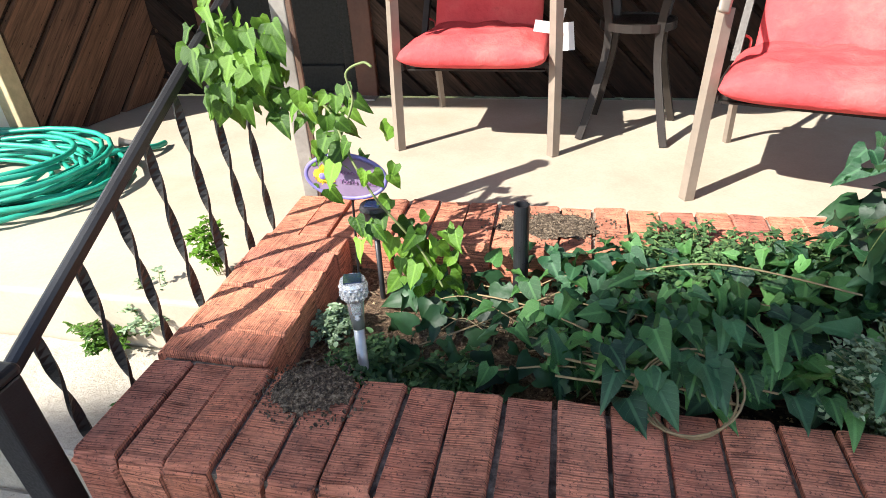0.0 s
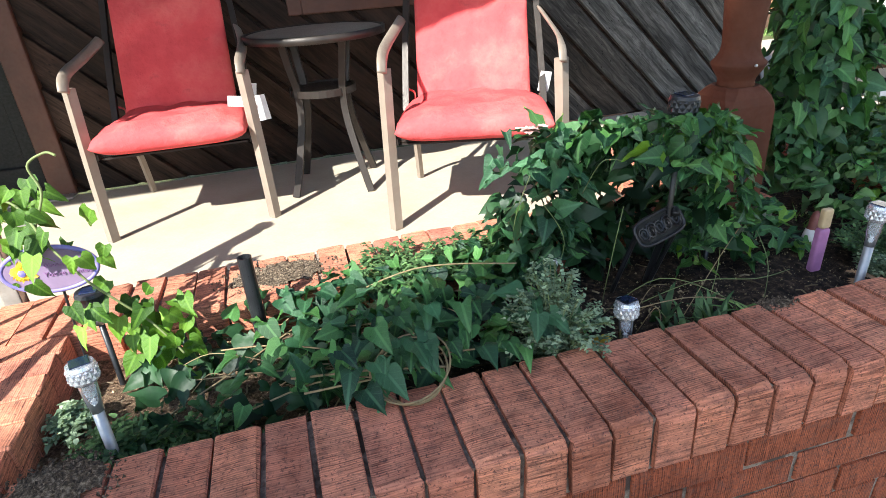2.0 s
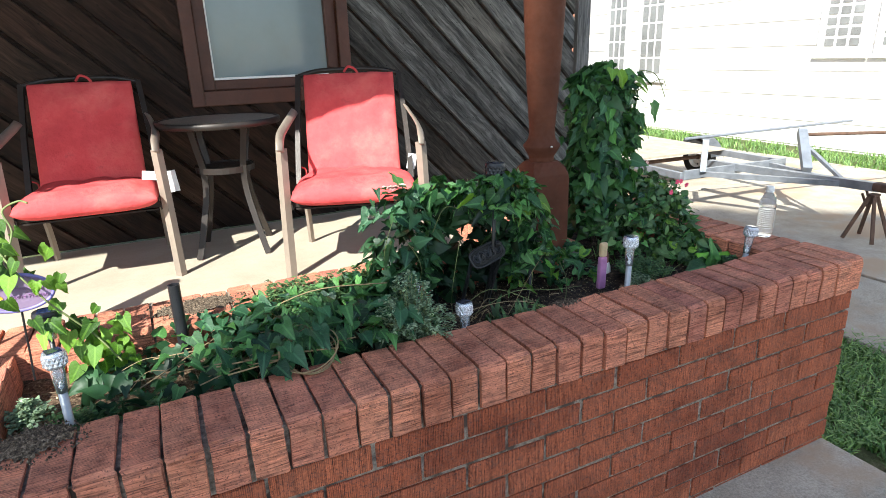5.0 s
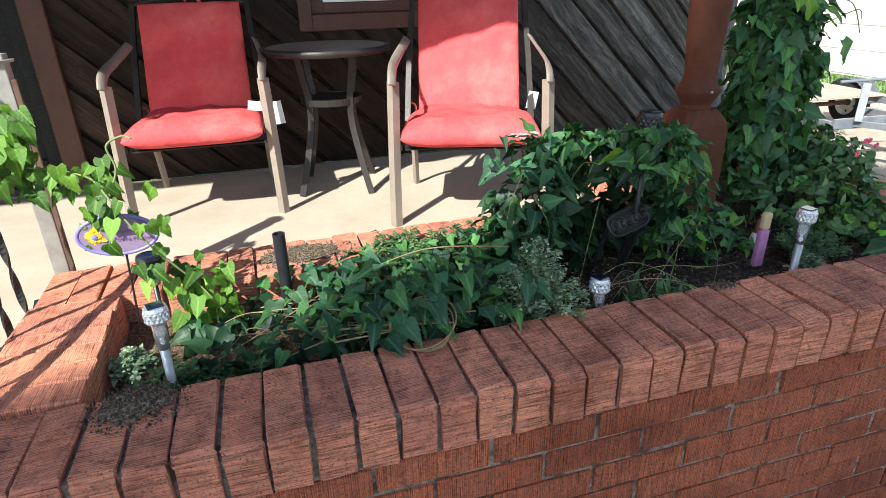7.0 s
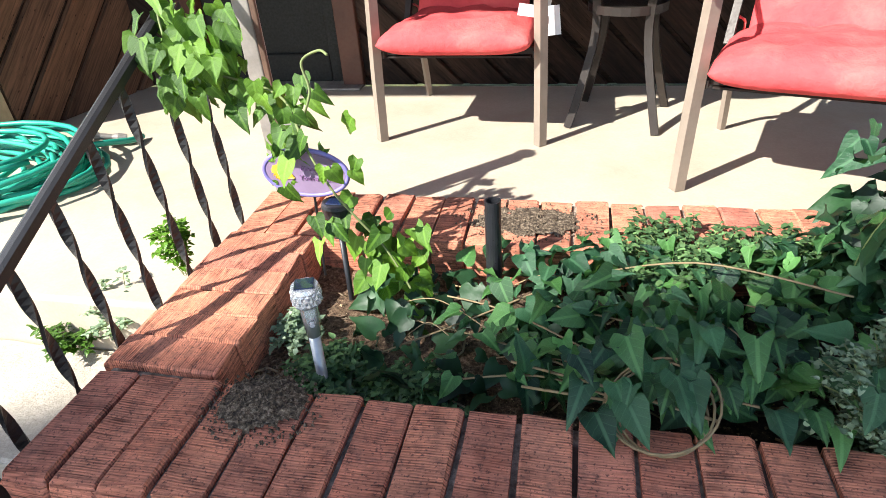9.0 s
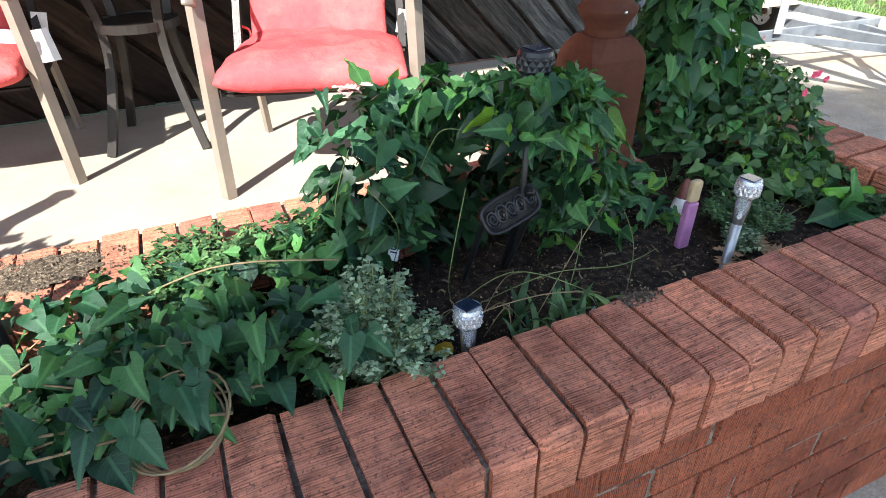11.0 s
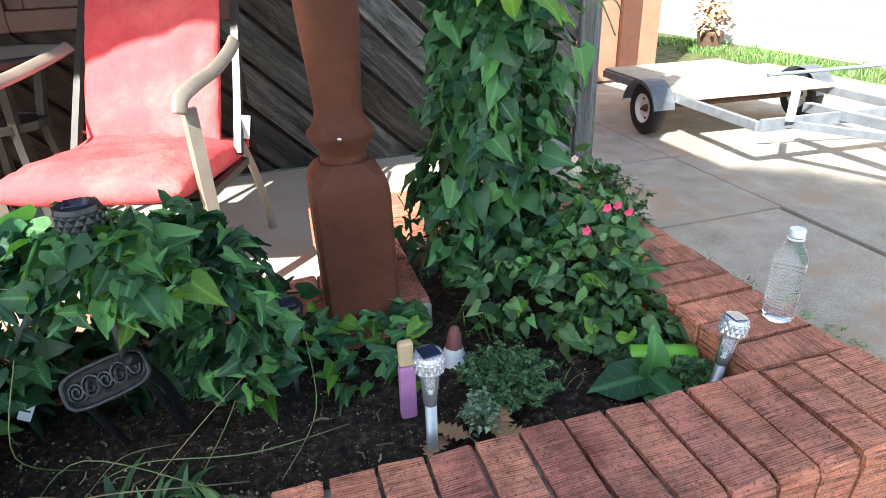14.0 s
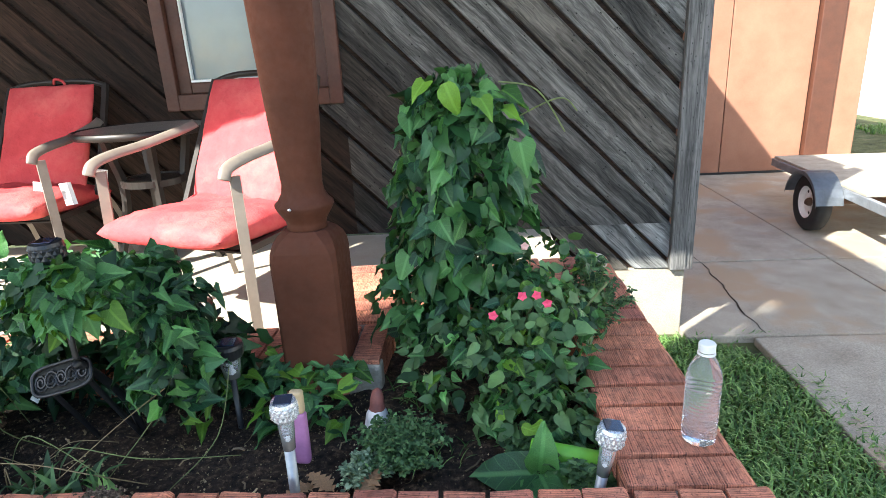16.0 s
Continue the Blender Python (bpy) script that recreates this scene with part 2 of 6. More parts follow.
def mat_plain(name, base, rough=0.5, metal=0.0, var=0.2, scale=25.0, bump_s=0.1, spec=0.5, coat=0.0):
    """A plain surface with faint blotches and grain."""
    m, n, l, b = material(name, base, rough, metal, spec)
    t = noise_node(n, l, scale, 6, 0.6)
    g = ramp(n, [(0.3, (1 - var,) * 3), (0.7, (1 + var * 0.6,) * 3)])
    l.new(t.outputs[0], g.inputs[0])
    l.new(mix(n, l, base, g.outputs[0], 1.0, "MULTIPLY"), b.inputs["Base Color"])
    f = noise_node(n, l, scale * 9, 3, 0.6)
    rr = ramp(n, [(0.3, (max(0.02, rough - 0.12),) * 3), (0.7, (min(1, rough + 0.12),) * 3)])
    l.new(f.outputs[0], rr.inputs[0])
    l.new(rr.outputs[0], b.inputs["Roughness"])
    b.inputs["Coat Weight"].default_value = coat
    if bump_s:
        bump(n, l, b, f.outputs[0], bump_s, 0.002)
    return m


def mat_glass(name, tint=(1, 1, 1), rough=0.02, ior=1.45):
    m, n, l, b = material(name, tint, rough)
    b.inputs["Transmission Weight"].default_value = 1.0
    b.inputs["IOR"].default_value = ior
    return m


# wall faces toned darker, coping lighter: the wall's shade is put into the clay colour
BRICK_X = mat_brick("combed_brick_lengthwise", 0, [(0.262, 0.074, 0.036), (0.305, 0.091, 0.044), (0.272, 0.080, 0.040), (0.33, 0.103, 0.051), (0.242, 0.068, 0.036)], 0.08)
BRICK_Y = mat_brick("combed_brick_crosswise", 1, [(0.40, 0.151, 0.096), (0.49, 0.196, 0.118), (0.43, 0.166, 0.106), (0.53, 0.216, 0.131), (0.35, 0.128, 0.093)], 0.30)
MORTAR = mat_speckle("mortar", [(0.3, (0.14, 0.115, 0.095)), (0.55, (0.34, 0.29, 0.235)), (0.75, (0.52, 0.45, 0.37))], 55, 0.95, 190, 0.5, 0.6, 0.004, big=(14, 0.50, 0.60, (0.07, 0.05, 0.04)))
CONCRETE_PORCH = mat_speckle("porch_concrete", [(0.3, (0.40, 0.335, 0.255)), (0.7, (0.50, 0.435, 0.345))], 3.0, 0.85, 120, 0.12, 0.12, 0.002, big=(1.6, 0.58, 0.72, (0.40, 0.31, 0.22)))
CONCRETE_DRIVE = mat_speckle("driveway_concrete", [(0.3, (0.39, 0.335, 0.265)), (0.7, (0.57, 0.51, 0.42))], 5.0, 0.9, 140, 0.5, 0.6, 0.005, big=(1.7, 0.50, 0.62, (0.37, 0.275, 0.19)))
CONCRETE_OLD = mat_speckle("old_concrete", [(0.3, (0.42, 0.37, 0.29)), (0.7, (0.58, 0.52, 0.43))], 9.0, 0.92, 100, 0.3, 0.6, 0.006)
SOIL = mat_speckle("potting_soil", [(0.36, (0.014, 0.009, 0.006)), (0.54, (0.066, 0.041, 0.026)), (0.70, (0.25, 0.165, 0.108))], 60, 0.95, 260, 0.65, 1.0, 0.012)


def pale_end(m):
    """Paler crumbly tone over the left end of the bed, with a ragged edge."""
    n, l = m.node_tree.nodes, m.node_tree.links
    b = n["Principled BSDF"]
    soil_tone = b.inputs["Base Color"].links[0].from_socket
    p = world_pos(n)
    sep = n.new("ShaderNodeSeparateXYZ")
    l.new(p, sep.inputs[0])
    rag = noise_node(n, l, 14, 5, 0.7, p)
    add = n.new("ShaderNodeMath")
    add.operation = "MULTIPLY_ADD"
    add.inputs[1].default_value = -0.9
    l.new(rag.outputs[0], add.inputs[0])
    l.new(sep.outputs[0], add.inputs[2])
    edge = n.new("ShaderNodeMapRange")
    edge.inputs["From Min"].default_value, edge.inputs["From Max"].default_value = -0.30, -0.55
    l.new(add.outputs[0], edge.inputs[0])
    crumbs = noise_node(n, l, 120, 5, 0.7, p)
    cr = ramp(n, [(0.36, (0.06, 0.036, 0.022)), (0.52, (0.21, 0.132, 0.080)), (0.66, (0.44, 0.31, 0.20))])
    l.new(crumbs.outputs[0], cr.inputs[0])
    l.new(mix(n, l, soil_tone, cr.outputs[0], edge.outputs[0]), b.inputs["Base Color"])


pale_end(SOIL)
GRAVEL = mat_speckle("gritty_dirt", [(0.38, (0.05, 0.036, 0.025)), (0.52, (0.17, 0.122, 0.08)), (0.66, (0.43, 0.34, 0.245))], 160, 0.95, 260, 0.5, 0.9, 0.006)
LAWN = mat_speckle("lawn_ground", [(0.3, (0.05, 0.06, 0.02)), (0.55, (0.13, 0.14, 0.05)), (0.75, (0.24, 0.20, 0.11))], 6, 0.95, 80, 0.4, 0.8, 0.02)
# siding tones: grey in a shaded and a lit copy, brown darkened for porch shade
WOOD_GREY_SHADED = mat_wood("grey_weathered_board_shaded", [(0.032, 0.028, 0.025), (0.070, 0.065, 0.059), (0.044, 0.036, 0.029), (0.09, 0.086, 0.080)], 0, 0.9, 0.85, 1.0, 1.0)
WOOD_GREY_LIT = mat_wood("grey_weathered_board_lit", [(0.070, 0.065, 0.059), (0.150, 0.149, 0.143), (0.095, 0.084, 0.070), (0.185, 0.184, 0.180)], 0, 0.9, 0.85, 1.0, 1.0)
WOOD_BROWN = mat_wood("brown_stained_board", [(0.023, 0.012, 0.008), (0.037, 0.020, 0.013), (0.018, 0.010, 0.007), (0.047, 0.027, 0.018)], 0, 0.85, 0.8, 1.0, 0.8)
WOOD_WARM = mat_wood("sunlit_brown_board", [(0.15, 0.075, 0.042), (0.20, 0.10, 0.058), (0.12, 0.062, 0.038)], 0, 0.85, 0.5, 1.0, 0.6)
WOOD_TRIM = mat_wood("grey_corner_board", [(0.15, 0.145, 0.14), (0.2, 0.19, 0.185)], 0, 0.9, 0.6, 1.2, 0.8)
RED_BROWN = mat_plain("red_brown_paint", (0.082, 0.028, 0.015), 0.55, 0.0, 0.25, 8, 0.2)
POST_PAINT = mat_plain("terracotta_post_paint", (0.094, 0.032, 0.017), 0.78, 0.0, 0.3, 7, 0.3, 0.25)
DARK = mat_plain("dark_interior", (0.012, 0.012, 0.010), 0.8, 0.0, 0.2, 10, 0.0)
BLACK_IRON = mat_plain("black_painted_iron", (0.014, 0.014, 0.016), 0.42, 0.0, 0.3, 30, 0.25)
BRONZE = mat_plain("dark_bronze_frame", (0.035, 0.028, 0.024), 0.45, 0.3, 0.25, 20, 0.1)
TAUPE = mat_plain("taupe_painted_metal", (0.25, 0.205, 0.165), 0.42, 0.0, 0.15, 20, 0.08)
GREY_METAL = mat_plain("weathered_grey_steel", (0.34, 0.31, 0.28), 0.5, 0.4, 0.35, 14, 0.2)
STEEL = mat_plain("brushed_steel", (0.55, 0.56, 0.58), 0.28, 1.0, 0.12, 30, 0.05)
GREY_STAKE = mat_plain("grey_stake_metal", (0.38, 0.40, 0.42), 0.42, 0.6, 0.2, 40, 0.08)
SILVER = mat_plain("silvered_plastic", (0.62, 0.65, 0.70), 0.25, 0.55, 0.15, 40, 0.1)
BLACK_PLASTIC = mat_plain("black_plastic", (0.016, 0.017, 0.02), 0.38, 0.0, 0.3, 30, 0.12)
# base pushed towards blue to paint the sky's reflection on the cell
SOLAR = mat_plain("solar_cell", (0.011, 0.020, 0.055), 0.15, 0.0, 0.3, 40, 0.0, coat=0.6)
CLEAR = mat_glass("clear_plastic", (0.92, 0.95, 1.0), 0.12, 1.2)
CLEAR.node_tree.nodes["Principled BSDF"].inputs["Transmission Weight"].default_value = 0.86
WATER = mat_glass("bottle_plastic", (0.95, 0.97, 1.0), 0.05, 1.2)
WATER.node_tree.nodes["Principled BSDF"].inputs["Transmission Weight"].default_value = 0.91
WHITE = mat_plain("white_plastic", (0.78, 0.78, 0.76), 0.45, 0.0, 0.08, 30, 0.05)
HOSE = mat_plain("green_hose_vinyl", (0.022, 0.33, 0.23), 0.38, 0.0, 0.25, 14, 0.08)
GALV = mat_plain("galvanised_steel", (0.27, 0.29, 0.32), 0.45, 0.5, 0.25, 12, 0.15)
RUBBER = mat_plain("tyre_rubber", (0.022, 0.022, 0.022), 0.8, 0.0, 0.3, 30, 0.3)
RUST = mat_plain("rusty_steel", (0.13, 0.075, 0.05), 0.8, 0.2, 0.4, 20, 0.4)
PLY = mat_plain("trailer_plywood", (0.38, 0.33, 0.26), 0.85, 0.0, 0.25, 8, 0.2)
PURPLE = mat_plain("lilac_enamel", (0.25, 0.18, 0.285), 0.4, 0.0, 0.15, 20, 0.08)
PURPLE_RIM = mat_plain("violet_rim", (0.22, 0.19, 0.50), 0.4, 0.0, 0.15, 20, 0.05)
PURPLE_TEXT = mat_plain("raised_violet_letters", (0.30, 0.16, 0.33), 0.5, 0.0, 0.1, 20, 0.0)
YELLOW = mat_plain("yellow_enamel", (0.72, 0.46, 0.03), 0.45, 0.0, 0.2, 60, 0.1)
MAUVE = mat_plain("mauve_stake", (0.42, 0.19, 0.38), 0.5, 0.0, 0.2, 30, 0.1)
TAN = mat_plain("tan_plastic", (0.55, 0.42, 0.25), 0.6, 0.0, 0.2, 30, 0.1)
STRAW = mat_plain("dry_stem", (0.27, 0.20, 0.105), 0.8, 0.0, 0.3, 60, 0.3)
VINE_STEM = mat_plain("vine_stem", (0.16, 0.20, 0.07), 0.7, 0.0, 0.3, 60, 0.2)
DEAD_LEAF = mat_plain("dead_oak_leaf", (0.34, 0.20, 0.10), 0.8, 0.0, 0.3, 30, 0.3)
PINK = mat_plain("pink_petal", (0.72, 0.06, 0.15), 0.5, 0.0, 0.2, 60, 0.1)
PALE_PINK = mat_plain("faded_pink_petal", (0.70, 0.42, 0.38), 0.6, 0.0, 0.25, 60, 0.1)
BLUE_PETAL = mat_plain("blue_petal", (0.05, 0.10, 0.65), 0.5, 0.0, 0.2, 60, 0.1)
LIME = mat_plain("lime_plastic", (0.20, 0.52, 0.05), 0.4, 0.0, 0.15, 30, 0.05)
GNOME = mat_plain("weathered_painted_resin", (0.22, 0.075, 0.06), 0.6, 0.0, 0.3, 40, 0.3)
STUCCO = mat_speckle("white_siding_paint", [(0.3, (0.70, 0.68, 0.64)), (0.7, (0.80, 0.78, 0.74))], 2, 0.8, 60, 0.08, 0.1, 0.003)
PEACH = mat_speckle("peach_painted_panel", [(0.3, (0.27, 0.125, 0.078)), (0.7, (0.345, 0.168, 0.108))], 3, 0.75, 60, 0.1, 0.15, 0.003)
ROOF = mat_speckle("roof_shingle", [(0.3, (0.10, 0.09, 0.085)), (0.7, (0.17, 0.15, 0.14))], 10, 0.9, 120, 0.3, 0.4, 0.006)
CEIL = mat_wood("porch_ceiling_board", [(0.16, 0.10, 0.07), (0.2, 0.13, 0.09)], 0, 0.85, 0.4)
WINDOW_GLASS = mat_plain("window_glass", (0.20, 0.25, 0.27), 0.10, 0.0, 0.12, 2.5, 0.0, 0.7)
FAR_GLASS = mat_plain("dark_window_glass", (0.22, 0.225, 0.22), 0.35, 0.0, 0.3, 3.0, 0.0)
CURTAIN = mat_plain("grey_curtain", (0.30, 0.36, 0.38), 0.9, 0.0, 0.12, 6, 0.1)


def mat_cushion():
    m, n, l, b = material("red_canvas", (0.70, 0.075, 0.07), 0.85, 0.0, 0.25)
    p = n.new("ShaderNodeTexCoord").outputs["Object"]
    t = noise_node(n, l, 5.5, 6, 0.65, p)
    r = ramp(n, [(0.3, (0.56, 0.058, 0.066)), (0.5, (0.67, 0.085, 0.088)), (0.72, (0.74, 0.155, 0.14))])
    l.new(t.outputs[0], r.inputs[0])
    s = noise_node(n, l, 17, 4, 0.7, p)
    k = ramp(n, [(0.62, (0, 0, 0)), (0.78, (0.5, 0.5, 0.5))])
    l.new(s.outputs[0], k.inputs[0])
    c = mix(n, l, r.outputs[0], (0.36, 0.06, 0.06), k.outputs[0])
    l.new(c, b.inputs["Base Color"])
    w = noise_node(n, l, 420, 2, 0.5, p)
    u = bump(n, l, b, t.outputs[0], 0.55, 0.03)
    bump(n, l, b, w.outputs[0], 0.25, 0.001, u)
    return m


CUSHION = mat_cushion()
LEAF_IVY = mat_leaf("dark_vine_leaf", (0.013, 0.055, 0.029), (0.042, 0.120, 0.049), 0.36, 0.30)
LEAF_MID = mat_leaf("mid_green_leaf", (0.027, 0.099, 0.034), (0.086, 0.218, 0.057), 0.36, 0.26)
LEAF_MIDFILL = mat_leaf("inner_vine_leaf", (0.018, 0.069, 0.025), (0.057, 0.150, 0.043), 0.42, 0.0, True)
# light green of the rail vine; elsewhere its brightness paints sunlit leaves
LEAF_LIT = mat_leaf("light_green_sunlit_leaf", (0.046, 0.132, 0.013), (0.132, 0.259, 0.024), 0.42, 0.22)
# near-black green: the shade inside the foliage is put into this colour
LEAF_SHADED = mat_leaf("shaded_under_leaf", (0.007, 0.030, 0.014), (0.024, 0.070, 0.025), 0.5, 0.0, True)
LEAF_SILVER = mat_leaf("silvery_weed_leaf", (0.13, 0.21, 0.12), (0.32, 0.41, 0.27), 0.7, 0.0, True)
LEAF_WEED = mat_leaf("small_weed_leaf", (0.038, 0.095, 0.036), (0.105, 0.19, 0.07), 0.6, 0.0, True)
LEAF_GRASS = mat_leaf("grass_blade", (0.07, 0.18, 0.040), (0.21, 0.33, 0.10), 0.55, 0.0, True)


# ---- mesh helpers ----
def part(name, bm, mat, parent=None, label="", smooth=False, category="", group="", kind=""):
    me = bpy.data.meshes.new(name)
    bm.to_mesh(me)
    bm.free()
    mats = mat if isinstance(mat, (list, tuple)) else [mat]
    for m in mats:
        me.materials.append(m)
    if smooth:
        for p in me.polygons:
            p.use_smooth = True
    ob = new(name, me)
    if parent is not None:
        ob.parent = parent
    return tagged(ob, label, category, group, kind)


def thing(name, m, label, category, group="", kind=""):
    e = new(name)
    e.empty_display_size = 0.05
    e.matrix_world = m
    return tagged(e, label, category, group, kind)


def put(bm, x0, x1, y0, y1, z0, z1, bevel=0.0, seg=2):
    """Adds a box, with bevelled edges where asked."""
    r = bmesh.ops.create_cube(bm, size=1.0)
    bmesh.ops.transform(bm, verts=r["verts"], matrix=Matrix.Translation(((x0 + x1) / 2, (y0 + y1) / 2, (z0 + z1) / 2)) @ Matrix.Diagonal((x1 - x0, y1 - y0, z1 - z0, 1)))
    if bevel:
        es = list({e for v in r["verts"] for e in v.link_edges})
        bmesh.ops.bevel(bm, geom=es, offset=bevel, segments=seg, affect="EDGES", profile=0.5)
    return bm


def box(x0, x1, y0, y1, z0, z1, bevel=0.0, seg=2):
    return put(bmesh.new(), x0, x1, y0, y1, z0, z1, bevel, seg)


def lathe(profile, n=24, bm=None, m=None):
    """A turned body from (radius, height) pairs round the z axis."""
    bm = bm or bmesh.new()
    rings = []
    for r, z in profile:
        if r < 1e-5:
            rings.append([bm.verts.new((0, 0, z))] * n)
        else:
            rings.append([bm.verts.new((r * math.cos(2 * math.pi * i / n), r * math.sin(2 * math.pi * i / n), z)) for i in range(n)])
    made = {v for ring in rings for v in ring}
    for a, b in zip(rings, rings[1:]):
        for i in range(n):
            q = []
            for v in (a[i], a[(i + 1) % n], b[(i + 1) % n], b[i]):
                if v not in q:
                    q.append(v)
            if len(q) > 2:
                bm.faces.new(q)
    if m is not None:
        bmesh.ops.transform(bm, verts=list(made), matrix=m)
    return bm


def tube(points, radius, n=8, bm=None, flat=1.0, cap=True, twist=0.0):
    """A swept bar along points; flat squeezes its section, twist turns it (turns in all)."""
    bm = bm or bmesh.new()
    pts = [Vector(p) for p in points]
    rads = radius if isinstance(radius, (list, tuple)) else [radius] * len(pts)
    rings = []
    side = None
    for i, p in enumerate(pts):
        d = (pts[min(i + 1, len(pts) - 1)] - pts[max(i - 1, 0)]).normalized()
        if side is None:
            side = d.orthogonal().normalized() if abs(d.z) > 0.9 else Vector((0, 0, 1)).cross(d).normalized()
        side = (side - d * side.dot(d)).normalized()
        up = d.cross(side)
        ring = []
        for k in range(n):
            a = 2 * math.pi * (k + 0.5) / n + twist * 2 * math.pi * i / max(1, len(pts) - 1)
            tw = twist * 2 * math.pi * i / max(1, len(pts) - 1)
            ca, sa = math.cos(2 * math.pi * (k + 0.5) / n), math.sin(2 * math.pi * (k + 0.5) / n) * flat
            u, w = ca * math.cos(tw) - sa * math.sin(tw), ca * math.sin(tw) + sa * math.cos(tw)
            ring.append(bm.verts.new(p + rads[i] * (side * u + up * w)))
        rings.append(ring)
    for a, b in zip(rings, rings[1:]):
        for k in range(n):
            bm.faces.new((a[k], a[(k + 1) % n], b[(k + 1) % n], b[k]))
    if cap:
        bm.faces.new(rings[0][::-1])
        bm.faces.new(rings[-1])
    return bm


def arc(points, steps=6):
    """A smooth line through the points."""
    p = [Vector(q) for q in points]
    out = []
    for i in range(len(p) - 1):
        a, b, c, d = p[max(i - 1, 0)], p[i], p[i + 1], p[min(i + 2, len(p) - 1)]
        for s in range(steps):
            t = s / steps
            out.append(0.5 * ((2 * b) + (c - a) * t + (2 * a - 5 * b + 4 * c - d) * t * t + (3 * b - a - 3 * c + d) * t ** 3))
    out.append(p[-1])
    return out


def bar_square(points, half, bm=None):
    """A square bar: four-sided tube."""
    return tube(points, half * 1.414, 4, bm)


def jitter(bm, amount, rnd):
    for v in bm.verts:
        v.co += Vector((rnd.uniform(-1, 1), rnd.uniform(-1, 1), rnd.uniform(-1, 1))) * amount
    return bm


# ---- bricks ----
def brick_mesh(name, lx, ly, lz, mat, seed, nose=0.0, chip=0.0012):
    """One brick, centred; nose rounds the upper edge of the -y end (a bullnose)."""
    bm = box(-lx / 2, lx / 2, -ly / 2, ly / 2, -lz / 2, lz / 2)
    if nose:
        es = [e for e in bm.edges if all(v.co.y < 0 and v.co.z > 0 for v in e.verts)]
        bmesh.ops.bevel(bm, geom=es, offset=nose, segments=4, affect="EDGES", profile=0.5)
        sharp = [e for e in bm.edges if len(e.link_faces) == 2 and e.calc_face_angle() > 0.9]
        bmesh.ops.bevel(bm, geom=sharp, offset=0.0025, segments=1, affect="EDGES")
    else:
        bmesh.ops.bevel(bm, geom=bm.edges[:], offset=0.0028, segments=1, affect="EDGES")
    jitter(bm, chip, random.Random(seed))
    me = bpy.data.meshes.new(name)
    bm.to_mesh(me)
    bm.free()
    me.materials.append(mat)
    return me


def lay(me, parent, x, y, z, turn=0.0, wob=0.002):
    ob = new("brick", me)
    ob.parent = parent
    ob.matrix_basis = pose(x + RND.uniform(-wob, wob), y + RND.uniform(-wob, wob) * 1.5, z + RND.uniform(-wob, wob) * 0.7, RND.uniform(-0.6, 0.6), RND.uniform(-0.6, 0.6), turn + RND.uniform(-0.5, 0.5))
    return ob


TOP, LOW, COURSE, STRETCH, PITCH = 0.755, 0.637, 0.0745, 0.237, 0.0763
FRONT, FRONT_IN, LEFT, LEFT_IN = 0.434, 0.639, -0.655, -0.452
RIGHT, RIGHT_IN, BACK, BACK_IN = 2.066, 1.862, 1.290, 1.088
RET0, RET1, BACK2, BACK2_IN = 1.180, 1.382, 1.775, 1.575
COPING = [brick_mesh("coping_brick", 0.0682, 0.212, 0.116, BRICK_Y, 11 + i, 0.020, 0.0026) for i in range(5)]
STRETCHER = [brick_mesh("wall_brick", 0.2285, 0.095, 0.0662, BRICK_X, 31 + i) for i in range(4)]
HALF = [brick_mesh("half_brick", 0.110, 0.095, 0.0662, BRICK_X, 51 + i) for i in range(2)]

CUT = {}


def cut_brick(length):
    """A brick cut to the length that closes a course."""
    key = round(length, 2)
    if key not in CUT:
        CUT[key] = brick_mesh("cut_brick", key - 0.009, 0.095, 0.0662, BRICK_X, 71 + len(CUT))
    return CUT[key]


# ---- ground, driveway and walk ----
bm = bmesh.new()
N = 40
g = [[bm.verts.new((60 * math.copysign(abs(i / N * 2 - 1) ** 2.2, i - N / 2) + 3, 60 * math.copysign(abs(j / N * 2 - 1) ** 2.2, j - N / 2) + 2, -0.012)) for j in range(N + 1)] for i in range(N + 1)]
for i in range(N):
    for j in range(N):
        bm.faces.new((g[i][j], g[i + 1][j], g[i + 1][j + 1], g[i][j + 1]))
part("ground", bm, LAWN, None, "dry sandy lawn round the house and driveway", kind="structure", category="ground")

drive = thing("driveway", pose(0, 0, 0), "cracked grey concrete driveway in slabs", "driveway", kind="structure")
SLABS = [(-3.2, 0.55, -4.0, 0.32), (0.565, 2.06, -4.0, 0.448), (2.075, 3.9, -4.0, 0.12), (3.915, 7.5, -4.0, 1.15), (2.66, 3.93, 2.56, 3.62), (3.945, 7.5, 1.165, 3.62), (2.66, 3.93, 3.635, 6.55), (3.945, 7.5, 3.635, 6.55), (2.98, 3.9, 0.135, 2.545)]
for i, (x0, x1, y0, y1) in enumerate(SLABS):
    bm = box(x0, x1, y0, y1, -0.06, 0.028 + 0.004 * math.sin(i * 2.3), 0.008, 2)
    part("slab", bm, CONCRETE_DRIVE, drive)
crack = bmesh.new()
rc = random.Random(5)
for a, b in (((3.09, 3.75), (3.05, 2.58)), ((3.09, 3.75), (3.32, 5.3)), ((1.2, 0.2), (2.1, -0.3))):
    n = 22
    off = 0.0
    pts = []
    for k in range(n + 1):
        off = 0.8 * off + rc.uniform(-0.012, 0.012)
        t = k / n
        dx, dy = b[0] - a[0], b[1] - a[1]
        q = math.hypot(dx, dy)
        pts.append((a[0] + dx * t - dy / q * off, a[1] + dy * t + dx / q * off, 0.031))
    tube(pts, [rc.uniform(0.002, 0.006) for _ in pts], 5, crack, 0.35)
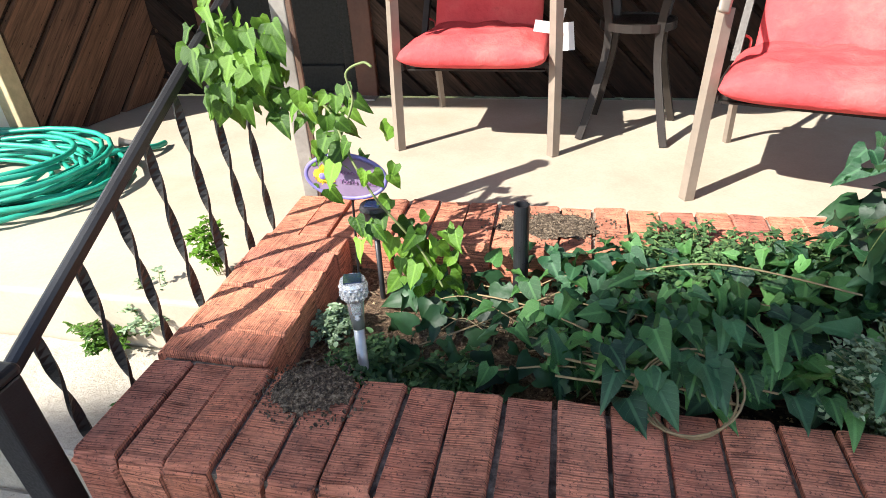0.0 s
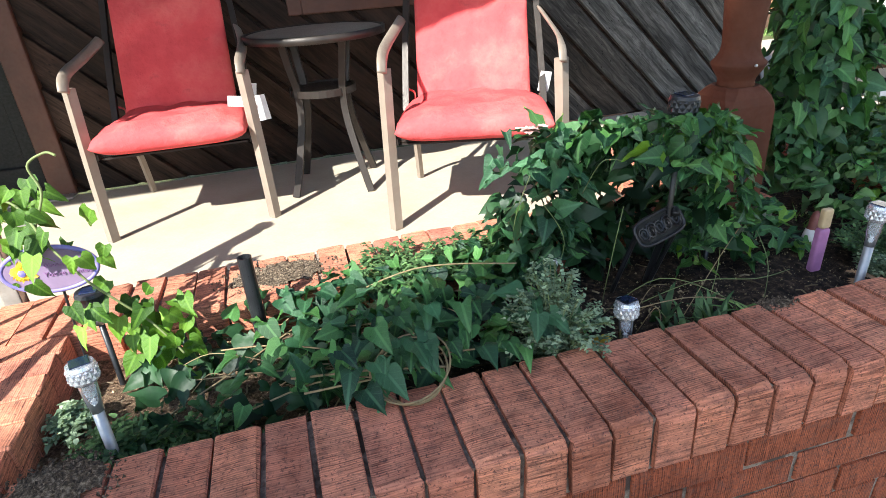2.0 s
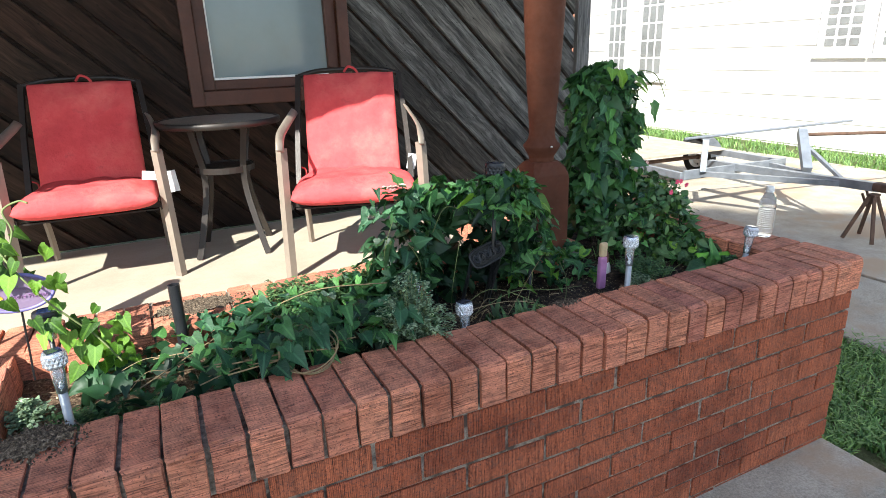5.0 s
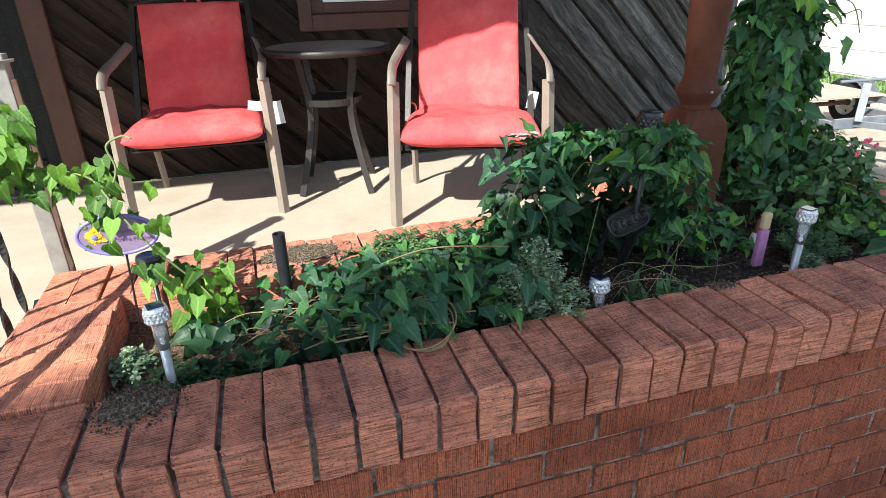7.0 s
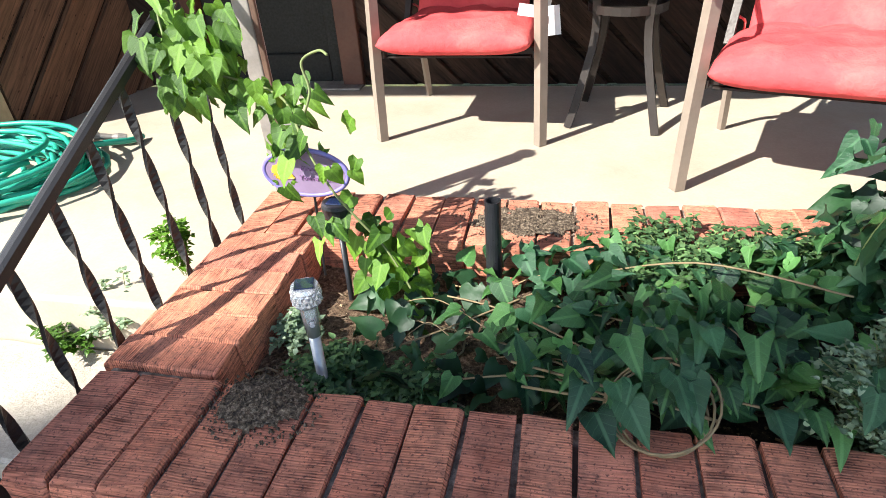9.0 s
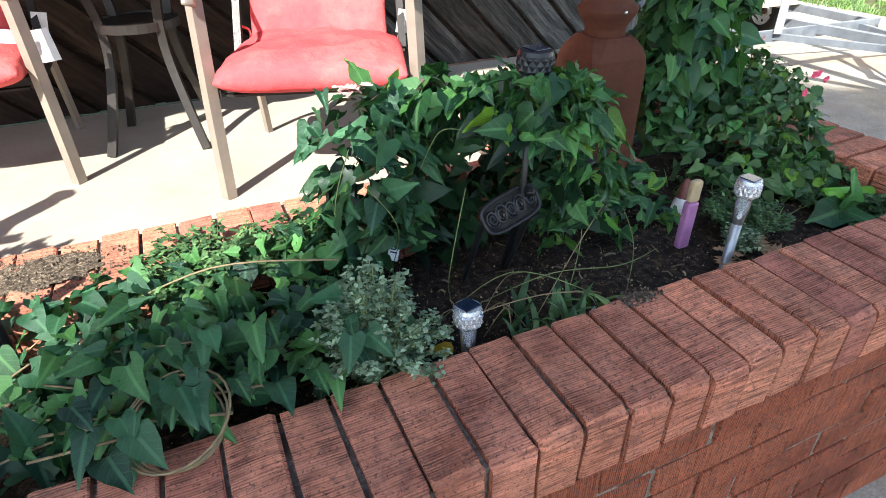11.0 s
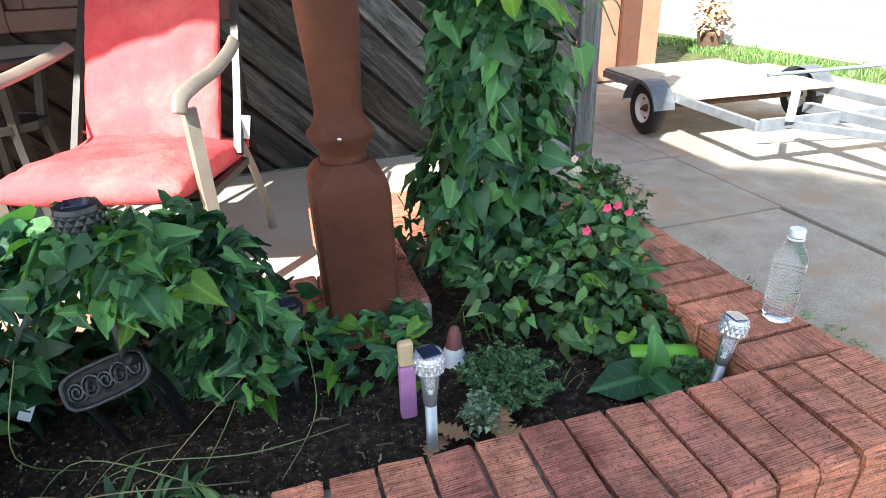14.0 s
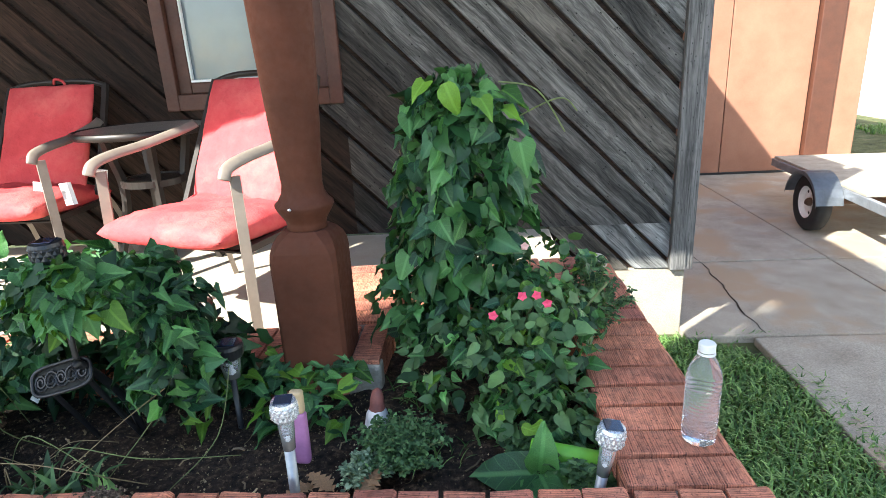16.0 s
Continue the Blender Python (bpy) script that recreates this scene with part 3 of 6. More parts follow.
part("crack", crack, SOIL, drive, "dark dirt-filled crack")

# ---- porch slab, steps, house walls ----
FLOOR = 0.597
part("floor", box(-3.1, 1.98, 0.985, 2.655, -0.05, FLOOR, 0.012, 3), CONCRETE_PORCH, None, "sunlit tan concrete porch floor with shade lines", kind="structure", category="floor")
steps = thing("porch_steps", pose(0, 0, 0), "worn whitish concrete steps beside the planter", "steps", kind="structure")
for k in range(3):
    bm = box(-3.0, -0.665, 0.30 - 0.33 * k + 0.34, 0.984 - 0.33 * k if k == 0 else 0.638 - 0.33 * (k - 1), -0.05, 0.445 - 0.15 * k, 0.014, 3)
    bmesh.ops.subdivide_edges(bm, edges=[e for e in bm.edges if e.calc_length() > 1.5], cuts=24)
    jitter(bm, 0.004, random.Random(k))
    part("step", bm, CONCRETE_OLD, steps)
part("foundation", box(1.985, 2.66, 2.672, 2.81, -0.05, 0.362, 0.006), CONCRETE_DRIVE, None, "low concrete footing under the siding", kind="structure", category="foundation")


def siding(name, x0, x1, z0, z1, y, slope, mats, label, openings=(), pitch=0.150, turn=None, z_low=None):
    """Diagonal boards clipped to a rectangle, on a dark backing wall; slope: 1 rises to the right, -1 falls."""
    base = thing(name, turn or pose(0, 0, 0), label, "wall", kind="structure")
    bm = bmesh.new()
    xs = sorted({x0, x1, *(v for o in openings for v in o[:2])})
    zs = sorted({z0, z1, *(v for o in openings for v in o[2:])})
    for xa, xb in zip(xs, xs[1:]):
        for za, zb in zip(zs, zs[1:]):
            if not any(o[0] <= xa and xb <= o[1] and o[2] <= za and zb <= o[3] for o in openings):
                put(bm, xa, xb, y + 0.020, y + 0.16, za, zb)
    part("backing", bm, WOOD_BROWN, base)
    ang = math.radians(ANGLE) * slope
    dirv = Vector((math.cos(ang), 0, math.sin(ang)))
    nor = Vector((-math.sin(ang), 0, math.cos(ang)))
    corners = [Vector((x, 0, z)) for x in (x0, x1) for z in (z0, z1)]
    ss = [c.dot(nor) for c in corners]
    k = 0
    s = math.floor(min(ss) / pitch) * pitch
    while s < max(ss):
        s += pitch
        k += 1
        w = pitch - RND.uniform(0.012, 0.020)
        mid = nor * (s - pitch / 2)
        bm = bmesh.new()
        L = 6.0
        put(bm, -L, L, -0.011, 0.011, -w / 2, w / 2)
        for v in bm.verts:
            if v.co.y < 0:
                v.co.z *= 0.93
            if v.co.z < 0:
                v.co.y += 0.004
        m = Matrix.Translation(mid + Vector((0, y + 0.006 + RND.uniform(-0.002, 0.002), 0))) @ Matrix.Rotation(-ang, 4, "Y")
        bmesh.ops.transform(bm, verts=bm.verts[:], matrix=m)
        for co, no in (((x0, 0, 0), (-1, 0, 0)), ((x1, 0, 0), (1, 0, 0)), ((0, 0, z0), (0, 0, -1)), ((0, 0, z1), (0, 0, 1))):
            r = bmesh.ops.bisect_plane(bm, geom=bm.verts[:] + bm.edges[:] + bm.faces[:], plane_co=co, plane_no=no, clear_outer=True)
            es = [e for e in r["geom_cut"] if isinstance(e, bmesh.types.BMEdge)]
            if len(es) > 2:
                bmesh.ops.edgeloop_fill(bm, edges=es)
        pieces = [bm]
        for o in openings:
            nxt = []
            for q in pieces:
                for co, no, keep in (((o[0], 0, 0), (1, 0, 0), None), ((o[1], 0, 0), (-1, 0, 0), None), ((0, 0, o[2]), (0, 0, 1), (o[0], o[1])), ((0, 0, o[3]), (0, 0, -1), (o[0], o[1]))):
                    c = q.copy()
                    planes = [(co, no)]
                    if keep:
                        planes += [((keep[0], 0, 0), (-1, 0, 0)), ((keep[1], 0, 0), (1, 0, 0))]
                    for pc, pn in planes:
                        if not c.verts:
                            break
                        r = bmesh.ops.bisect_plane(c, geom=c.verts[:] + c.edges[:] + c.faces[:], plane_co=pc, plane_no=pn, clear_outer=True)
                        es = [e for e in r["geom_cut"] if isinstance(e, bmesh.types.BMEdge)]
                        if len(es) > 2:
                            bmesh.ops.edgeloop_fill(c, edges=es)
                    if c.verts:
                        nxt.append(c)
                    else:
                        c.free()
                q.free()
            pieces = nxt
        for q in pieces:
            if not q.verts:
                q.free()
                continue
            inv = Matrix.Rotation(ang, 4, "Y") @ Matrix.Translation(-mid - Vector((0, y, 0)))
            bmesh.ops.transform(q, verts=q.verts[:], matrix=inv)
            wx = sum((inv.inverted() @ v.co).x for v in q.verts) / len(q.verts)
            ob = part("board", q, mats(wx, k), base)
            ob.matrix_basis = inv.inverted()
    return base


ANGLE = 45.0
HOUSE = 2.665
# window and door openings: x0, x1, z0, z1
WIN = (0.178, 1.024, 1.245, 2.37)
DOOR = (-1.72, -0.86, FLOOR, 2.62)


# board tone by x, so the roof's shade is painted in from right to left
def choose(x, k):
    return WOOD_GREY_LIT if x > 1.62 else WOOD_GREY_SHADED if x > 0.95 else WOOD_BROWN


siding("wall_north", -2.02, 2.572, 0.600, 2.80, HOUSE, -1, choose, "diagonal weathered wood siding, brown under the porch, grey further out, porch shade in the tones", (WIN, DOOR))
siding("wall_north_end", 1.985, 2.572, 0.366, 0.599, HOUSE, -1, lambda x, k: WOOD_GREY_LIT, "weathered grey diagonal siding below the porch level")
tr = thing("trim", pose(2.612, HOUSE - 0.012, 0), "grey weathered corner board of the siding", "trim", kind="structure")
tm = box(-1.215, 1.215, -0.02, 0.02, -0.038, 0.038, 0.004)
o = part("corner_board", tm, WOOD_TRIM, tr)
o.matrix_basis = pose(0, 0, 1.575, 0, -90, 0)
tm = box(-1.215, 1.215, -0.018, 0.018, -0.06, 0.06, 0.004)
o = part("corner_board", tm, WOOD_TRIM, tr)
o.matrix_basis = pose(0.055, 0.05, 1.575, 0, -90, 90)
part("wall_east", box(2.50, 2.66, 2.835, 6.45, -0.05, 2.80), PEACH, None, "peach painted side wall of the house", kind="structure", category="wall")
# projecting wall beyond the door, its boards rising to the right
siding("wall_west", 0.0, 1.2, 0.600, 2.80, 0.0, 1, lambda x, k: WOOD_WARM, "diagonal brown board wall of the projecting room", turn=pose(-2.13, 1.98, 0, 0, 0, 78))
# added pale wall; its white stands in for overbright sky beyond the trim
part("west_sky_stand_in", box(-3.1, -2.20, 1.86, 2.02, 0.600, 2.8), STUCCO, None, "pale wall added in place of the bright white sky left of the trim", kind="structure", category="wall")
wt = part("trim_west", box(-2.215, -2.135, 1.90, 1.975, 0.600, 2.8, 0.004), TAN, None, "tan sunlit corner trim", kind="structure", category="trim")


def window(name):
    x0, x1, z0, z1 = WIN
    w = thing(name, pose(0, HOUSE, 0), "window in a red-brown wooden frame with a pale curtain behind the glass", "window", kind="structure")
    fr = 0.062
    for a in ((x0, x0 + fr, z0, z1), (x1 - fr, x1, z0, z1), (x0 + fr, x1 - fr, z0, z0 + 0.075), (x0 + fr, x1 - fr, z1 - fr, z1)):
        part("casing", box(a[0], a[1], -0.028, 0.06, a[2], a[3], 0.005), RED_BROWN, w)
    i0, i1, j0, j1 = x0 + fr, x1 - fr, z0 + 0.075, z1 - fr
    for a in ((i0, i0 + 0.06, j0, j1), (i1 - 0.06, i1, j0, j1), (i0 + 0.06, i1 - 0.06, j0, j0 + 0.05), (i0 + 0.06, i1 - 0.06, j1 - 0.05, j1)):
        part("sash", box(a[0], a[1], 0.0, 0.05, a[2], a[3], 0.006), RED_BROWN, w)
    part("sill_strip", box(i0 + 0.062, i1 - 0.062, 0.004, 0.03, j0 + 0.051, j0 + 0.063, 0.002), WHITE, w, "thin white glazing strip")
    part("sill_strip", box(i0 + 0.06, i0 + 0.068, 0.006, 0.03, j0 + 0.064, j1 - 0.05, 0.002), WHITE, w)
    part("pane", box(i0 + 0.06, i1 - 0.06, 0.034, 0.04, j0 + 0.05, j1 - 0.05), WINDOW_GLASS, w, "grey-blue reflecting glass")
    part("curtain", box(i0 + 0.06, i1 - 0.06, 0.07, 0.075, j0 + 0.05, j1 - 0.05), CURTAIN, w)


window("window_1")
d = thing("door_1", pose(0, HOUSE, 0), "dark doorway with a black screen door in a brown frame", "door", kind="structure")
x0, x1, z0, z1 = DOOR
part("door_frame", box(x1 - 0.10, x1, -0.03, 0.08, z0 + 0.003, z1, 0.006), RED_BROWN, d)
part("door_frame", box(x0, x0 + 0.10, -0.03, 0.08, z0 + 0.003, z1, 0.006), RED_BROWN, d)
part("door_frame", box(x0 + 0.1, x1 - 0.1, -0.03, 0.08, z1 - 0.1, z1, 0.006), RED_BROWN, d)
part("screen", box(x0 + 0.17, x1 - 0.17, 0.045, 0.055, z0 + 0.14, z1 - 0.16), DARK, d, "black door screen")
for a in ((x1 - 0.17, x1 - 0.102, z0 + 0.012, z1 - 0.102), (x0 + 0.102, x0 + 0.17, z0 + 0.012, z1 - 0.102)):
    part("stile", box(a[0], a[1], 0.02, 0.06, a[2], a[3], 0.008), DARK, d)
for a in ((z0 + 0.012, z0 + 0.14), (z1 - 0.16, z1 - 0.102)):
    part("rail", box(x0 + 0.17, x1 - 0.17, 0.02, 0.06, a[0], a[1], 0.008), DARK, d)
part("threshold", box(x0, x1, -0.09, 0.06, z0 + 0.002, z0 + 0.012, 0.003), GREY_METAL, d)
part("dark_room", box(x0 - 0.2, x1 + 0.2, 0.35, 0.40, z0, z1), DARK, d)

# porch roof, its ceiling, and unseen trees added to shade the front of the bed
bm = bmesh.new()
edge = [(-3.2, 0.74), (-1.30, 0.75), (1.72, 0.75), (1.72, 5.2), (-3.2, 5.2)]
for z, flip in ((2.80, True), (2.95, False)):
    vs = [bm.verts.new((x, y, z)) for x, y in edge]
    bm.faces.new(vs[::-1] if flip else vs)
bm.verts.ensure_lookup_table()
for i in range(5):
    j = (i + 1) % 5
    bm.faces.new((bm.verts[i], bm.verts[j], bm.verts[5 + j], bm.verts[5 + i]))
part("ceiling", bm, CEIL, None, "brown board porch ceiling under the roof", kind="structure", category="ceiling")


def cast(gx, gy, y):
    """Where the light that lands on the ground at (gx, gy) crosses the upright plane at y."""
    k = (gy - y) / sun_way.y
    return (gx - sun_way.x * k, 0.05 - sun_way.z * k)


# ground line where the shade should end; it shapes the added treetops
SHADE = [(-6.0, 0.3), (-1.2, 0.88), (-0.04, 1.20), (1.34, 1.55), (2.60, 2.30), (3.1, 3.0), (3.5, 3.35), (4.0, 3.5), (4.83, 2.62), (5.77, 1.89), (8.0, 0.3), (12.0, -0.5)]


def crown_top(x, y):
    """Height of the added treetops at (x, y), cut to the wanted shade edge."""
    pts = [cast(gx, gy, y) for gx, gy in SHADE]
    for (xa, za), (xb, zb) in zip(pts, pts[1:]):
        if xa <= x <= xb:
            return za + (zb - za) * (x - xa) / (xb - xa)
    return min(pts[0][1], pts[-1][1])


def unseen_shade_tree(x, y, reach, seed):
    """An unseen broad tree added to block sun: tapered trunk, limbs, and a crown of many small leaf sprays."""
    r = random.Random(seed)
    t = thing("tree", pose(x, y, 0), "unseen leafy tree added to shade the bed and drive", "tree", "shade trees")
    part("trunk", tube([(0, 0, -0.05), (0.05, 0.02, 3.0), (0.0, 0.1, 6.2), (0.1, 0.0, 8.8)], [0.24, 0.19, 0.15, 0.06], 10), WOOD_BROWN, t, smooth=True)
    for k in range(7):
        a = k * 0.9 + seed
        part("limb", tube(arc([(0, 0.05, 5.8 + 0.3 * k), (0.8 * math.cos(a), 0.4 * math.sin(a), 6.8 + 0.3 * k), (1.5 * math.cos(a), 0.7 * math.sin(a), 7.5 + 0.3 * k)], 3), [0.07, 0.06, 0.055, 0.05, 0.04, 0.03, 0.02], 6), WOOD_BROWN, t, smooth=True)
    bm = bmesh.new()
    c = 0
    while c < 5200:
        px, py = x + r.uniform(-reach, reach), y + r.uniform(-0.9, 0.9)
        top = crown_top(px, py)
        low = 7.6 + 0.9 * noise.noise((px * 0.7, py, seed))
        z = r.uniform(low, top - 0.08)
        q = leaf_frame(r)
        s_ = r.uniform(0.12, 0.24)
        vs = [bm.verts.new((px - x + s_ * (u * q[0].x + w * q[1].x), py - y + s_ * (u * q[0].y + w * q[1].y), min(top, z + s_ * (u * q[0].z + w * q[1].z)))) for u, w in ((-1, 0), (-0.2, 0.55), (1, 0), (-0.2, -0.55))]
        bm.faces.new(vs)
        c += 1
    part("crown", bm, LEAF_SHADED, t)


def leaf_frame(r):
    d = Vector((r.gauss(0, 1), r.gauss(0, 1), r.gauss(0, 1))).normalized()
    return d, d.orthogonal().normalized()


for k in range(7):
    unseen_shade_tree(-19.0 + 3.3 * k, -7.0 + 0.3 * (k % 2), 2.0, k + 1)

# garage set back past the corner
gd = thing("garage_front", pose(0, 6.35, 0), "peach painted garage door panels with a lighter jamb", "garage door", kind="structure")
for k in range(3):
    part("door_panel", box(2.60 + 0.836 * k, 3.428 + 0.836 * k, 0.0, 0.05, 0.05, 3.2, 0.006), PEACH, gd)
part("jamb", box(5.11, 5.345, -0.06, 0.08, 0.0, 3.2, 0.01), RED_BROWN, gd, "red-brown door jamb")
part("jamb", box(5.35, 5.62, -0.03, 0.12, 0.0, 3.2, 0.01), PEACH, gd, "peach corner board")
part("seal", box(2.60, 5.105, -0.012, 0.03, 0.028, 0.05), RUBBER, gd, "black rubber strip under the door")
part("wall_garage", box(5.42, 5.61, 6.48, 10.5, 0.0, 3.2), PEACH, None, "side wall of the garage", kind="structure", category="wall")


def far_house():
    h = thing("white_house", pose(FAR_X, 0, 0), "white house in full sun beyond the drive", "house")
    part("wall", box(0.0, 0.3, -6.0, 14.0, -0.05, 5.0), STUCCO, h)
    for k in range(13):
        part("clapboard", box(-0.012, 0.0, -6.0, 14.0, 0.35 * k + 0.02, 0.35 * k + 0.345, 0.004), STUCCO, h)
    part("roof", box(-0.5, 0.5, -6.2, 14.2, 5.0, 5.25, 0.02), ROOF, h)
    for y0, y1, z0, z1 in FAR_WINDOWS:
        w = part("window", box(-0.045, -0.013, y0 - 0.09, y1 + 0.09, z0 - 0.09, z1 + 0.09, 0.01), WHITE, h, "white framed sash window")
        cols, rows = 3, 6
        for i in range(cols):
            for j in range(rows):
                a, b = y0 + (y1 - y0) * i / cols, y0 + (y1 - y0) * (i + 1) / cols
                c, e = z0 + (z1 - z0) * j / rows, z0 + (z1 - z0) * (j + 1) / rows
                part("pane", box(-0.052, -0.046, a + 0.02, b - 0.02, c + 0.02, e - 0.02), FAR_GLASS, w)
        part("sill", box(-0.062, -0.046, y0 - 0.12, y1 + 0.12, z0 - 0.14, z0 - 0.09, 0.006), WHITE, w)


FAR_X = 8.6
FAR_WINDOWS = [(8.66, 9.14, 0.98, 2.8), (7.72, 8.26, 0.98, 2.8), (4.28, 4.78, 1.38, 2.2), (3.58, 4.02, 1.38, 2.2)]
far_house()

# ---- planter walls: cores, soil, then their bricks ----
walls = {}
for nm, b, lab in (("planter_wall_front", (LEFT + 0.012, RIGHT - 0.012, FRONT + 0.006, FRONT_IN - 0.010), "red combed-brick planter wall with a bullnose coping"),
                   ("planter_wall_left", (LEFT + 0.012, LEFT_IN - 0.012, FRONT_IN - 0.009, BACK_IN - 0.002), "sunlit brick planter side wall beside the steps"),
                   ("planter_wall_back", (LEFT + 0.012, RET1 - 0.012, BACK_IN + 0.010, BACK - 0.012), "sunlit orange brick edging along the porch"),
                   ("planter_wall_return", (RET0 + 0.012, RET1 - 0.012, BACK - 0.011, BACK2 - 0.012), "brick edging beside the porch post"),
                   ("planter_wall_far", (RET1 - 0.011, RIGHT - 0.012, BACK2_IN + 0.010, BACK2 - 0.010), "brick wall at the rear of the bed"),
                   ("planter_wall_right", (RIGHT_IN + 0.012, RIGHT - 0.012, FRONT_IN - 0.009, BACK2_IN + 0.009), "brick planter side wall along the grass strip")):
    e = thing(nm, pose(0, 0, 0), lab, "brick wall", kind="structure")
    part("mortar_bed", box(b[0], b[1], b[2], b[3], -0.04, TOP - 0.012), MORTAR, e)
    walls[nm] = e
part("mortar_cap", box(1.295, 1.388, 1.078, 1.125, 0.63, 0.742, 0.012, 3), CONCRETE_OLD, walls["planter_wall_return"], "pale broken mortar under the post")
nx, ny = 120, 50
bm = bmesh.new()
grid = {}
for i in range(nx + 1):
    for j in range(ny + 1):
        x, y = LEFT_IN - 0.01 + (RIGHT_IN + 0.02 - LEFT_IN) * i / nx, FRONT_IN - 0.008 + (BACK2_IN + 0.016 - FRONT_IN) * j / ny
        h = 0.664 + 0.022 * noise.noise((x * 4, y * 4, 0)) + 0.012 * noise.noise((x * 15, y * 15, 3)) + 0.005 * noise.noise((x * 50, y * 50, 5))
        grid[i, j] = bm.verts.new((x, y, h))
for i in range(nx):
    for j in range(ny):
        x, y = grid[i, j].co.xy
        if x < RET1 - 0.02 and y > BACK_IN + 0.01:
            continue
        bm.faces.new((grid[i, j], grid[i + 1, j], grid[i + 1, j + 1], grid[i, j + 1]))
part("soil", bm, SOIL, None, "dark potting soil with grit in the raised bed, paler at the left end", smooth=True, kind="structure", category="soil")


# ---- porch post ----
def porch_post():
    p = thing("porch_post", pose(1.236, 1.135, TOP - 0.004), "turned terracotta-painted wooden porch post with a square foot", "post")
    bm = bmesh.new()
    rings = []
    for half, cut, z in ((0.077, 0.009, 0.0), (0.077, 0.009, 0.262), (0.0755, 0.012, 0.282), (0.070, 0.016, 0.302), (0.060, 0.020, 0.318), (0.050, 0.020, 0.327)):
        k = half - cut
        rings.append([bm.verts.new((x, y, z)) for x, y in ((half, -k), (half, k), (k, half), (-k, half), (-half, k), (-half, -k), (-k, -half), (k, -half))])
    for lo, hi in zip(rings, rings[1:]):
        for i in range(8):
            bm.faces.new((lo[i], lo[(i + 1) % 8], hi[(i + 1) % 8], hi[i]))
    bm.faces.new(rings[0][::-1])
    bm.faces.new(rings[-1])
    part("foot", bm, POST_PAINT, p)
    prof = [(0.0, 0.318), (0.049, 0.320), (0.045, 0.336), (0.047, 0.346), (0.060, 0.366), (0.067, 0.380), (0.067, 0.386), (0.058, 0.394), (0.049, 0.410), (0.046, 0.430), (0.048, 0.467), (0.056, 0.57), (0.066, 0.747), (0.075, 0.954), (0.079, 1.14), (0.077, 1.35), (0.07, 1.55), (0.07, 1.75), (0.082, 1.78), (0.082, 2.052), (0.0, 2.052)]
    part("shaft", lathe(prof, 32), POST_PAINT, p, smooth=True)
    part("nail", lathe([(0.004, 0), (0.004, 0.004), (0.0, 0.006)], 8, m=pose(-0.012, -0.074, 0.386, 90)), STEEL, p)


porch_post()


# ---- patio chairs and table ----
def cushion(w, d, t, puff, seed, n=18):
    """A soft pad on the xy plane, thickest in the middle, with a rounded rim."""
    r = random.Random(seed)
    bm = bmesh.new()
    top, bot = {}, {}
    for i in range(n + 1):
        for j in range(n + 1):
            u, v = i / n * 2 - 1, j / n * 2 - 1
            uu = math.copysign(1 - (1 - abs(u)) ** 1.6, u)
            vv = math.copysign(1 - (1 - abs(v)) ** 1.6, v)
            e = max(0.0, (1 - abs(uu) ** 5) * (1 - abs(vv) ** 5)) ** 0.45
            wr = 0.006 * noise.noise((uu * 3 + seed, vv * 3, 1)) + 0.003 * noise.noise((uu * 9 + seed, vv * 7, 2))
            x, y = uu * w / 2 * (0.965 + 0.035 * e), vv * d / 2 * (0.965 + 0.035 * e)
            top[i, j] = bm.verts.new((x, y, t * 0.5 + (t * 0.5 * (e - 0.0)) + puff * e * (1 - 0.5 * (uu * uu + vv * vv)) + wr * 3.5 * e))
            bot[i, j] = bm.verts.new((x, y, t * 0.5 - t * 0.5 * e)) if 0 < i < n and 0 < j < n else top[i, j]
    for i in range(n):
        for j in range(n):
            bm.faces.new((top[i, j], top[i + 1, j], top[i + 1, j + 1], top[i, j + 1]))
            q = (bot[i, j], bot[i, j + 1], bot[i + 1, j + 1], bot[i + 1, j])
            if len(set(q)) == 4:
                try:
                    bm.faces.new(q)
                except ValueError:
                    pass
    return bm


